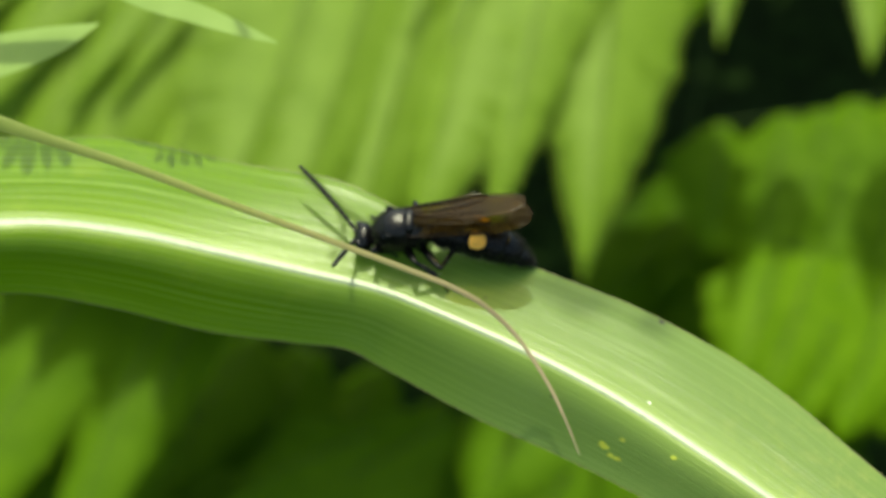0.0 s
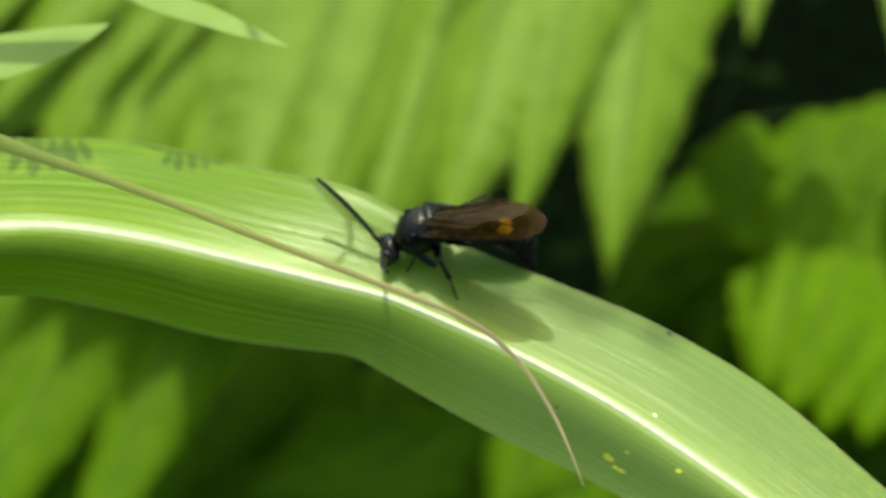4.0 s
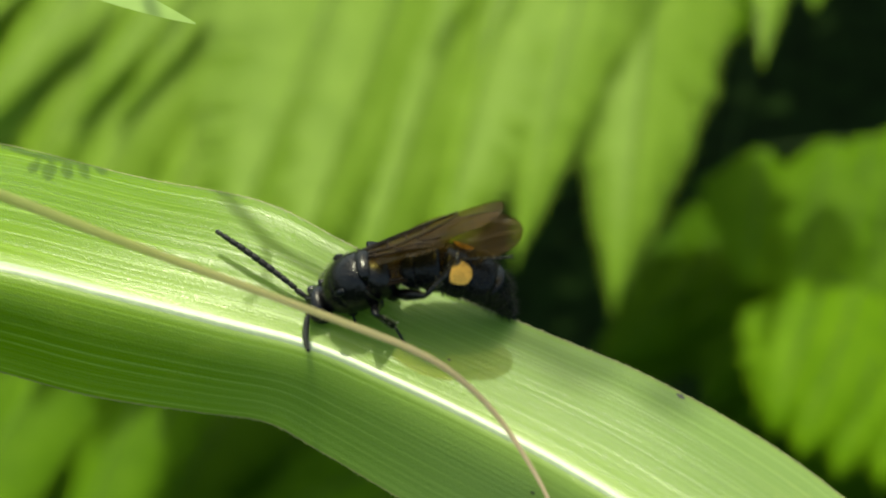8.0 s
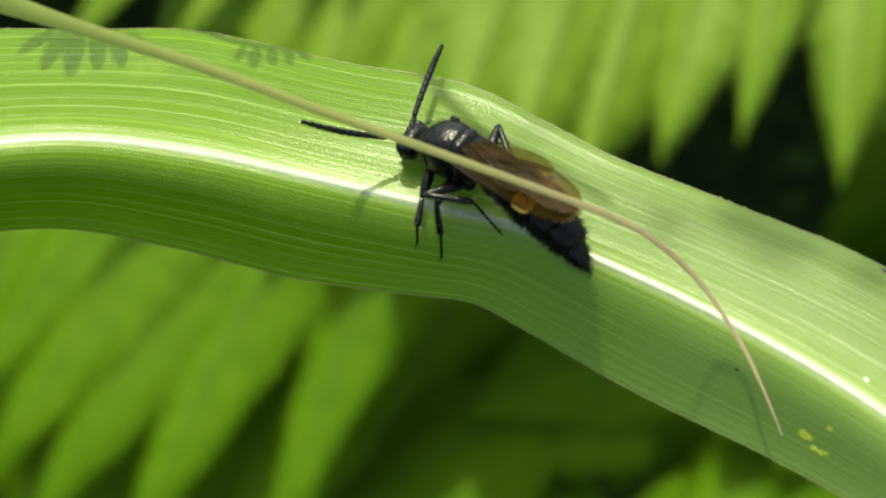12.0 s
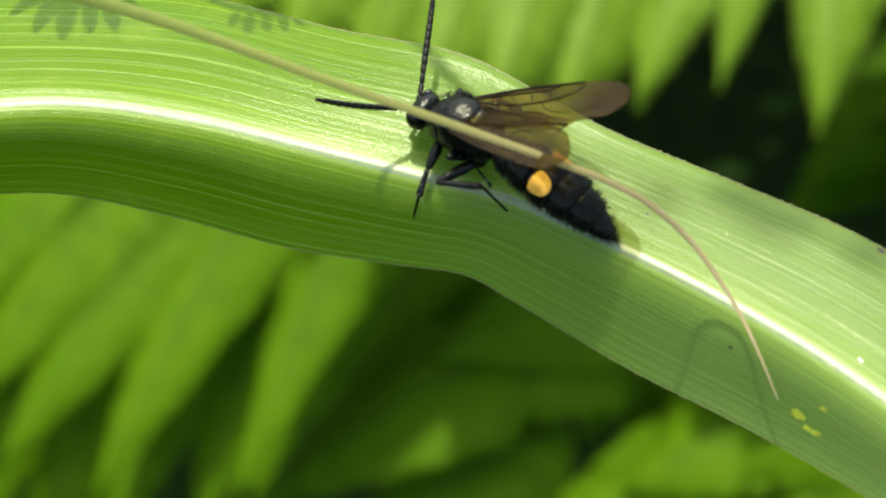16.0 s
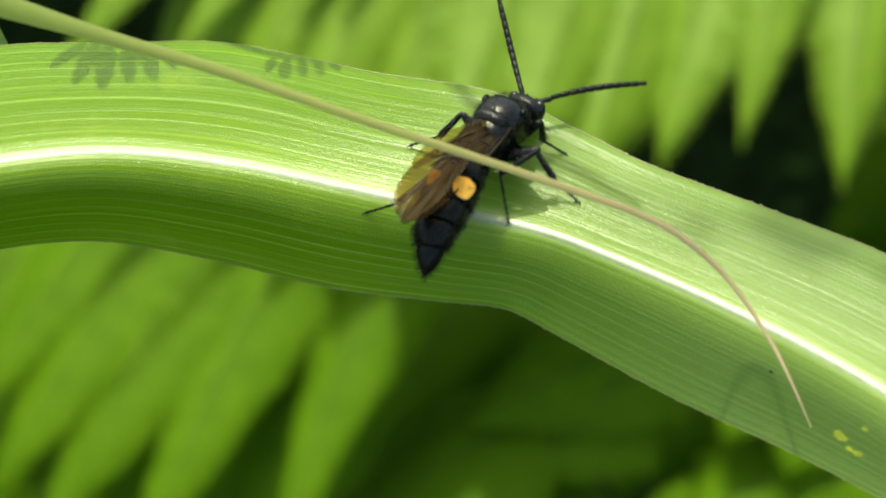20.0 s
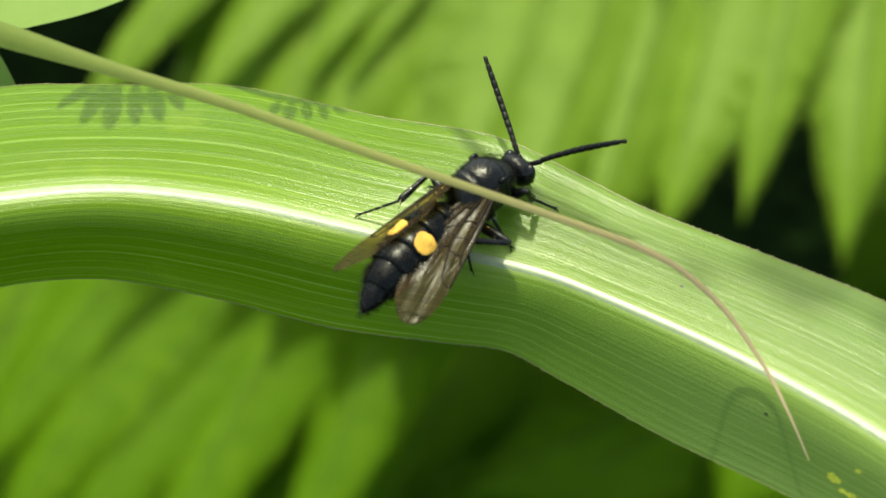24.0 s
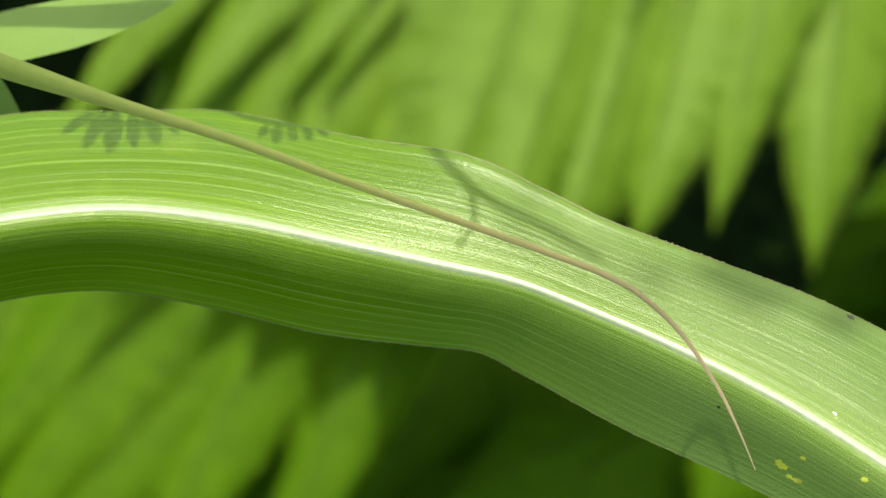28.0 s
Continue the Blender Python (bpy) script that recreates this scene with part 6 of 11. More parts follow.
    walk(legs["front", "left"][0], [
        (0, pose(0.002, 0.0011, -0.002, -82.6, -46.4, 56.8)), (1, pose(0.002, 0.0011, -0.002, -88, -58.5, 28.8)), (1.5, pose(0.002, 0.0011, -0.002, -74.3, -55.2, 15.8)),
        (1.667, pose(0.002, 0.0011, -0.002, -76.4, -60.5, 72.1)), (1.8, pose(0.002, 0.0011, -0.002, -87.1, -62.1, 136.1)),
        (1.9, pose(0.002, 0.0011, -0.002, -78.3, -67.9, 64.4)), (2, pose(0.002, 0.0011, -0.002, -61.9, -65.7, -14.5)),
        (2.2, pose(0.002, 0.0011, -0.002, 53.7, -60.1, -164.5)), (2.4, pose(0.002, 0.0011, -0.002, 47, -15, 159.4)),
        (2.7, pose(0.002, 0.0011, -0.002, 17.4, -41.7, -117.1)), (3, pose(0.002, 0.0011, -0.002, -36.1, -38.4, -36.9)),
        (3.3, pose(0.002, 0.0011, -0.002, -17.2, -35.6, -71.7)), (3.6, pose(0.002, 0.0011, -0.002, -9.2, -39.2, -91.1)),
        (3.8, pose(0.002, 0.0011, -0.002, 47.8, -3.1, -163.4)), (4, pose(0.002, 0.0011, -0.002, 44.1, 59.7, 145.6)),
        (4.267, pose(0.002, 0.0011, -0.002, 51.7, 9.2, -169.7)), (4.5, pose(0.002, 0.0011, -0.002, 20.2, -31.7, -123)),
        (6.5, pose(0.002, 0.0011, -0.002, -1.4, -35.6, -93.7)), (7, pose(0.002, 0.0011, -0.002, 29.8, -41.6, -138.4)),
        (7.5, pose(0.002, 0.0011, -0.002, -20, -77.7, -69.8)), (8, pose(0.002, 0.0011, -0.002, -73.6, -83.6, -12.8)),
        (8.267, pose(0.002, 0.0011, -0.002, -90.3, -61.9, 49.6)), (8.5, pose(0.002, 0.0011, -0.002, -70.5, -43.2, 79.7)),
        (8.633, pose(0.002, 0.0011, -0.002, -41.8, -2.8, 98.9)), (8.767, pose(0.002, 0.0011, -0.002, 1, 20, 137.1)),
        (8.9, pose(0.002, 0.0011, -0.002, 48.8, 7.9, -179.3)), (9.1, pose(0.002, 0.0011, -0.002, 38.8, -24.4, -150.2)),
        (9.3, pose(0.002, 0.0011, -0.002, 5.2, -44.1, -103)), (9.433, pose(0.002, 0.0011, -0.002, -10.3, -51.8, -38)),
        (9.567, pose(0.002, 0.0011, -0.002, -27.4, -45.5, 28.3)), (9.7, pose(0.002, 0.0011, -0.002, -27.7, -32.6, 81.9)),
        (10, pose(0.002, 0.0011, -0.002, -28.2, -25.4, 73.1)), (10.5, pose(0.002, 0.0011, -0.002, 15.5, 12.3, 92.6)), (11, pose(0.002, 0.0011, -0.002, -0.7, 16.6, 85)),
        (11.5, pose(0.002, 0.0011, -0.002, 14.2, 23.6, 101.6)), (12, pose(0.002, 0.0011, -0.002, 14.3, 29.4, 100.2)),
        (12.5, pose(0.002, 0.0011, -0.002, 20.2, 29.9, 107.4)), (14.5, pose(0.002, 0.0011, -0.002, 9.8, 25.5, 94.5)), (15, pose(0.002, 0.0011, -0.002, 6.2, 26, 91.5)),
        (15.5, pose(0.002, 0.0011, -0.002, 14.6, 10.2, 100.1)), (16, pose(0.002, 0.0011, -0.002, 12, 21.3, 95.8)), (17, pose(0.002, 0.0011, -0.002, 1, 18.9, 84.5)),
        (17.5, pose(0.002, 0.0011, -0.002, 27, 30.1, 117)), (18, pose(0.002, 0.0011, -0.002, 25, 36.2, 116.3)), (18.5, pose(0.002, 0.0011, -0.002, 13.6, 32.1, 96.6)),
        (19, pose(0.002, 0.0011, -0.002, 15, -2.4, 97.6)), (19.3, pose(0.002, 0.0011, -0.002, 32.5, -13.6, 117.8)), (19.6, pose(0.002, 0.0011, -0.002, 35.5, -22, 111.4)),
        (19.8, pose(0.002, 0.0011, -0.002, -13.4, -43, 102.9)), (20, pose(0.002, 0.0011, -0.002, -85.9, -59.9, 126.6)),
        (20.5, pose(0.002, 0.0011, -0.002, -96.8, -58.7, 137.6)), (21, pose(0.002, 0.0011, -0.002, -44.9, -52.4, 82.9)),
        (21.5, pose(0.002, 0.0011, -0.002, -44.8, -55.1, 83.8)), (23.5, pose(0.002, 0.0011, -0.002, -56.2, -57.3, 94.1)),
        (23.8, pose(0.002, 0.0011, -0.002, -71, -60.6, 109.7)), (24, pose(0.002, 0.0011, -0.002, -55.3, -57.5, 95)),
        (24.5, pose(0.002, 0.0011, -0.002, -57.1, -57, 89.8)), (25, pose(0.002, 0.0011, -0.002, -57.9, -56.8, 89.7)),
        (25.3, pose(0.002, 0.0011, -0.002, -39.5, -50.4, 69.1)), (25.6, pose(0.002, 0.0011, -0.002, -34.1, -47.9, 69.2)),
        (25.8, pose(0.002, 0.0011, -0.002, -39.8, -52.3, 74.3)), (25.867, pose(0.002, 0.0011, -0.002, -11.4, -13.8, 79.2)),
        (25.9, pose(0.002, 0.0011, -0.002, 20.5, 17.8, 101.8)), (26, pose(0.002, 0.0011, -0.002, 20.5, 17.8, 101.8)),
        (26.2, pose(0.002, 0.0011, -0.002, 20.5, 17.8, 101.8)), (26.4, pose(0.002, 0.0011, -0.002, 20.5, 17.8, 101.8)),
        (26.5, pose(0.002, 0.0011, -0.002, 20.5, 17.8, 101.8)), (26.6, pose(0.002, 0.0011, -0.002, 20.5, 17.8, 101.8)),
        (26.7, pose(0.002, 0.0011, -0.002, 20.5, 17.8, 101.8)), (26.8, pose(0.002, 0.0011, -0.002, 20.5, 17.8, 101.8)),
        (26.9, pose(0.002, 0.0011, -0.002, 20.5, 17.8, 101.8)), (27, pose(0.002, 0.0011, -0.002, 20.5, 17.8, 101.8)),
        (28, pose(0.002, 0.0011, -0.002, 20.5, 17.8, 101.8)),
    ])
    walk(legs["front", "left"][1], [
        (0, pose(0.00313, 0.00283, 0.00017, 102.4, 45.6, -95.9)), (1, pose(0.00337, 0.00185, 0.00056, 116.3, 54.4, -117.5)),
        (1.167, pose(0.00347, 0.00176, 0.00053, 178.2, 55.3, -113.8)), (1.333, pose(0.00356, 0.00166, 0.0005, -120.4, 53.9, -110.6)),
        (1.5, pose(0.00365, 0.00157, 0.00046, -62, 51.5, -111.1)), (1.667, pose(0.00232, 0.00182, 0.00056, -53.6, 53.6, -49.8)),
        (1.8, pose(0.00099, 0.00207, 0.00065, -46.7, 50.1, 10.2)), (1.9, pose(0.00209, 0.00143, 0.00069, -71.6, 81.4, 11.3)),
        (2, pose(0.00319, 0.00079, 0.00073, 115.9, 66.2, -136.1)), (2.2, pose(0.00124, 0.00146, -0.00024, -101.1, 66.2, -37.3)),
        (2.4, pose(-0.00071, 0.00212, -0.00122, -55.2, 30.7, -41.4)), (2.7, pose(0.00098, -0.0009, -0.00001, -34.4, 66.7, 42.5)),
        (3, pose(0.00388, -0.00031, -0.00014, 60.3, 57.9, 174.9)), (3.3, pose(0.00276, -0.00122, -0.00025, 23.8, 53.4, 117.5)),
        (3.6, pose(0.00196, -0.00122, -0.0001, 13.5, 57.7, 94.5)), (3.8, pose(0.00135, 0.00037, -0.00235, -50.1, 15.6, 2.2)),
        (4, pose(0.00075, 0.00196, -0.00459, -29.4, -44.4, -52.7)), (4.167, pose(0.0007, 0.00096, -0.0032, 2.9, 1.7, -70.6)),
        (4.333, pose(0.00066, -0.00004, -0.00181, 32.8, 49.7, -61)), (4.5, pose(0.00061, -0.00104, -0.00042, 140.7, 62.3, 32)),
        (5.167, pose(0.00102, -0.00114, -0.00037, -145, 74.5, 51.2)), (5.833, pose(0.00143, -0.00124, -0.00031, -50.6, 68.3, 91.3)),
        (6.5, pose(0.00184, -0.00133, -0.00025, 2, 54.5, 87.1)), (6.667, pose(0.00134, -0.00102, -0.00017, -20.3, 71, 119.1)),
        (6.833, pose(0.00083, -0.0007, -0.00009, 66.2, 86.8, -102.9)), (7, pose(0.00032, -0.00039, -0.00001, 94, 68.1, -23.3)),
        (7.267, pose(0.00127, 0.00006, 0.00046, 130.2, 65.6, -63.2)), (7.5, pose(0.00222, 0.0005, 0.00093, 165.5, 73.1, -103.4)),
        (8, pose(0.00233, 0.00103, 0.00098, 162.9, 68.6, -102.2)), (8.267, pose(0.00236, 0.00214, 0.00052, -120.8, 62.5, -61.3)),
        (8.5, pose(0.00239, 0.00325, 0.00006, -77.5, 45.3, -55.5)), (8.633, pose(0.00127, 0.00252, -0.00077, -132.6, 26.2, -58.3)),
        (8.767, pose(0.00015, 0.00179, -0.00159, 178.8, 12.6, -43.9)), (8.9, pose(-0.00097, 0.00107, -0.00241, 129.9, 13.9, -24.2)),
        (9.1, pose(0.00027, 0.00003, -0.00116, 124.8, 46.5, 1.6)), (9.3, pose(0.00151, -0.001, 0.00009, 166.2, 74.1, 67.3)),
        (9.433, pose(0.0018, 0.00054, -0.00007, 74, 82.9, 30.4)), (9.567, pose(0.00208, 0.00207, -0.00023, -21.7, 74.5, -10)),
        (9.7, pose(0.00236, 0.0036, -0.00039, -65.3, 64.5, 3.2)), (10, pose(0.00279, 0.00369, -0.00071, -98.4, 64.5, -39.1)),
        (10.5, pose(0.00187, 0.00403, -0.00264, 143.9, 63.7, -124)), (11, pose(0.00225, 0.00396, -0.00286, -1.1, 53.6, 84.3)),
        (11.5, pose(0.00145, 0.00379, -0.0032, 15.8, 34.7, 105)), (12, pose(0.00154, 0.00367, -0.00347, 16.5, 40.5, 103.9)),
        (12.5, pose(0.00122, 0.00358, -0.0035, 23.3, 40.6, 112.6)), (14.5, pose(0.00179, 0.0038, -0.00329, 11.1, 36.8, 96.9)),
        (15, pose(0.00193, 0.0038, -0.00332, 7, 37.4, 93.1)), (15.5, pose(0.00148, 0.00401, -0.00253, 15.4, 21.3, 103.2)),
        (16, pose(0.00172, 0.00388, -0.00309, 13.3, 32.5, 98.6)), (17, pose(0.00227, 0.00393, -0.00297, 1.4, 50.8, 85.3)),
        (17.5, pose(0.00082, 0.00341, -0.00351, 30.9, 40.2, 123.8)), (18, pose(0.00093, 0.00327, -0.00377, 29.7, 46.5, 123.3)),
        (18.5, pose(0.00171, 0.00362, -0.0036, 31.6, 67.6, 118.9)), (19, pose(0.0016, 0.00407, -0.00187, 15.2, 8.7, 100.6)),
        (19.3, pose(0.00064, 0.00368, -0.0013, 34.2, 21.4, 140.2)), (19.6, pose(0.00098, 0.00369, -0.00088, 43.9, 39, 157.7)),
        (19.8, pose(0.00104, 0.003, -0.00014, 6.6, 65, 88.2)), (20, pose(0.0011, 0.00231, 0.00059, -46.7, 46.5, 3.8)),
        (20.167, pose(0.00102, 0.00226, 0.00058, -106.6, 49.2, 3.5)), (20.333, pose(0.00093, 0.0022, 0.00057, -169.2, 50.3, -0.3)),
        (20.5, pose(0.00085, 0.00215, 0.00056, 128.5, 48.7, -3.6)), (20.667, pose(0.00131, 0.00241, 0.0005, 177.6, 48, -16.5)),
        (20.833, pose(0.00177, 0.00266, 0.00044, -131.1, 54.2, -26)), (21, pose(0.00223, 0.00292, 0.00038, -69.4, 62.6, -22.5)),
        (21.5, pose(0.00218, 0.0028, 0.00046, -77.2, 65.6, -31.4)), (23.5, pose(0.00188, 0.00272, 0.00052, -56.6, 57.5, -9.4)),
        (23.8, pose(0.0015, 0.00248, 0.00061, -55.8, 55.9, -9.4)), (24, pose(0.00186, 0.0027, 0.00053, -52.8, 56.3, -3.2)),
        (24.5, pose(0.00201, 0.00274, 0.00052, -58.6, 57.6, -16.7)), (25, pose(0.00201, 0.00274, 0.00051, -69.2, 60.3, -29.8)),
        (25.3, pose(0.00268, 0.00289, 0.00031, -72, 64.7, -33.5)), (25.6, pose(0.00271, 0.00298, 0.00023, -83.9, 67.8, -40.9)),
        (25.8, pose(0.0025, 0.00287, 0.00037, -67.4, 64.9, -24.3)), (25.867, pose(0.00196, 0.00338, -0.00127, -49.8, 26.9, -51.5)),
        (25.9, pose(0.00142, 0.0039, -0.00292, -19.5, -0.1, -84.8)), (26, pose(0.00142, 0.0039, -0.00292, -19.5, -0.1, -84.8)),
        (26.2, pose(0.00142, 0.0039, -0.00292, -19.5, -0.1, -84.8)), (26.4, pose(0.00142, 0.0039, -0.00292, -19.5, -0.1, -84.8)),
        (26.5, pose(0.00142, 0.0039, -0.00292, -19.5, -0.1, -84.8)), (26.6, pose(0.00142, 0.0039, -0.00292, -19.5, -0.1, -84.8)),
        (26.7, pose(0.00142, 0.0039, -0.00292, -19.5, -0.1, -84.8)), (26.8, pose(0.00142, 0.0039, -0.00292, -19.5, -0.1, -84.8)),
        (26.9, pose(0.00142, 0.0039, -0.00292, -19.5, -0.1, -84.8)), (27, pose(0.00142, 0.0039, -0.00292, -19.5, -0.1, -84.8)),
        (28, pose(0.00142, 0.0039, -0.00292, -19.5, -0.1, -84.8)),
    ])
    walk(legs["front", "left"][2], [
        (0, pose(0.00295, 0.00102, -0.00168, 0, 45.5, 176.6)), (1, pose(0.00267, 0.00051, -0.00156, 0, 50.1, 133.4)),
        (1.5, pose(0.00306, 0.00006, -0.00157, 0.1, 48, 127.5)), (1.667, pose(0.00285, 0.00121, -0.00146, -5.7, 34.9, 84.3)),
        (1.8, pose(0.00263, 0.00237, -0.00134, 0, 22.1, 47.7)), (2, pose(0.00244, 0.00007, -0.00164, 0.1, 45.6, 102.1)),
        (2.2, pose(0.0017, 0.00035, -0.0021, -8.2, 27.1, 54.9)), (2.4, pose(0.00096, 0.00064, -0.00255, 0, 9, 15.2)),
        (2.7, pose(0.00174, -0.0002, -0.00239, 0, 24.7, 51.9)), (3, pose(0.00251, -0.00019, -0.00234, 0, 36.2, 77.8)),
        (3.3, pose(0.00205, 0.00016, -0.00234, 0, 32.9, 68.6)), (3.6, pose(0.00185, 0.00016, -0.0023, 0, 41, 74)), (4, pose(0.00187, 0.00048, -0.00277, 0, 18.3, 32.4)),
        (4.5, pose(0.00163, -0.0004, -0.00273, 0, 17, 54.6)), (6.5, pose(0.00192, 0.00017, -0.00237, 0, 18.9, 67.2)),
        (7, pose(0.00121, -0.00077, -0.00242, 0, 20.6, 50.6)), (7.5, pose(0.00205, -0.00023, -0.00156, 0, 35.4, 80.5)),
        (8, pose(0.00213, 0.0001, -0.00144, 0.1, 46.9, 81.4)), (8.267, pose(0.00277, 0.00092, -0.00162, -4.4, 50.6, 150.4)),
        (8.5, pose(0.00342, 0.00174, -0.00179, -0.1, 54.4, -133.8)), (8.7, pose(0.00238, 0.00089, -0.00241, 20.8, 30.9, -44.6)),
        (8.9, pose(0.00133, 0.00003, -0.00303, 0, 10.8, 22.5)), (9.3, pose(0.00179, -0.00034, -0.00241, 0, 31.9, 57.8)),
        (9.7, pose(0.00347, 0.00367, -0.00273, 0, 50.9, -1.3)), (10, pose(0.00366, 0.00299, -0.00306, 0, 57.3, -0.3)),
        (10.267, pose(0.00244, 0.00303, -0.00401, 21.7, 67.8, -47.9)), (10.5, pose(0.00122, 0.00307, -0.00497, -0.3, 81.2, -136.2)),
        (10.733, pose(0.00182, 0.00429, -0.00496, 18.5, 72.5, -48.3)), (11, pose(0.00241, 0.0055, -0.00495, 0, 65.4, 4)),
        (11.5, pose(0.00089, 0.00586, -0.00468, 0.1, 69.1, 50.2)), (12, pose(0.00106, 0.00559, -0.00516, 0, 76.7, -8)),
        (12.5, pose(0.00046, 0.0054, -0.00519, 0.2, 82.7, 33)), (14.5, pose(0.00154, 0.00587, -0.00485, 0.1, 72.2, 45.9)),
        (15, pose(0.00182, 0.00586, -0.0049, 0.1, 69, 36.2)), (15.5, pose(0.00093, 0.00637, -0.00347, 0.1, 53.5, 72.7)),
        (16, pose(0.00139, 0.00605, -0.00449, 0.1, 74.9, 44.7)), (17, pose(0.0024, 0.00556, -0.00499, 0, 69.3, -8.5)),
        (17.5, pose(-0.00028, 0.00506, -0.00518, 0.4, 83, 66.2)), (18, pose(-0.00006, 0.00477, -0.00566, 0.3, 80.9, 58.2)),
        (18.267, pose(0.00059, 0.00463, -0.00583, 15.8, 83.8, 17.1)), (18.5, pose(0.00123, 0.00449, -0.006, -0.9, 87.1, -56)),
        (18.733, pose(0.00118, 0.00554, -0.00413, 28.6, 64.9, 32.8)), (19, pose(0.00113, 0.0066, -0.00226, 0.1, 48.1, 68.2)),
        (19.3, pose(-0.00122, 0.00523, -0.00224, 0.1, 49.1, 86.5)), (19.6, pose(-0.00088, 0.00446, -0.00251, 0, 24.1, 124.3)),
        (20, pose(0.00289, 0.00243, -0.00129, 0, 19.7, 47.4)), (20.5, pose(0.00256, 0.00204, -0.00139, 0, 15.2, 49.1)),
        (21, pose(0.00333, 0.00246, -0.00193, 0, 27.3, 44)), (21.5, pose(0.0031, 0.00225, -0.00191, 0, 22.9, 47.1)),
        (23.5, pose(0.00326, 0.00249, -0.00167, 0, 24.7, 46)), (23.8, pose(0.00294, 0.00225, -0.00154, 0, 21.7, 48.1)),
        (24, pose(0.0033, 0.00262, -0.00163, 0, 26.4, 46.6)), (24.5, pose(0.00334, 0.00233, -0.00168, 0, 22.6, 45.5)),
        (25, pose(0.00313, 0.0021, -0.00175, 0, 22.2, 44.6)), (25.3, pose(0.00361, 0.00228, -0.00204, 0, 26.4, 44.5)),
        (25.6, pose(0.00346, 0.00234, -0.00218, 0, 29.8, 45.5)), (25.8, pose(0.0035, 0.00241, -0.00198, 0, 26.7, 46.9)),
        (25.867, pose(0.00258, 0.00186, -0.00245, -1.1, 28.7, 97.4)), (25.9, pose(0.00166, 0.00131, -0.00292, 0, 30.7, 149)),
        (26, pose(0.00166, 0.00131, -0.00292, 0, 30.7, 149)), (26.2, pose(0.00166, 0.00131, -0.00292, 0, 30.7, 149)),
        (26.4, pose(0.00166, 0.00131, -0.00292, 0, 30.7, 149)), (26.5, pose(0.00166, 0.00131, -0.00292, 0, 30.7, 149)),
        (26.6, pose(0.00166, 0.00131, -0.00292, 0, 30.7, 149)), (26.7, pose(0.00166, 0.00131, -0.00292, 0, 30.7, 149)),
        (26.8, pose(0.00166, 0.00131, -0.00292, 0, 30.7, 149)), (26.9, pose(0.00166, 0.00131, -0.00292, 0, 30.7, 149)),
        (27, pose(0.00166, 0.00131, -0.00292, 0, 30.7, 149)), (28, pose(0.00166, 0.00131, -0.00292, 0, 30.7, 149)),
    ])
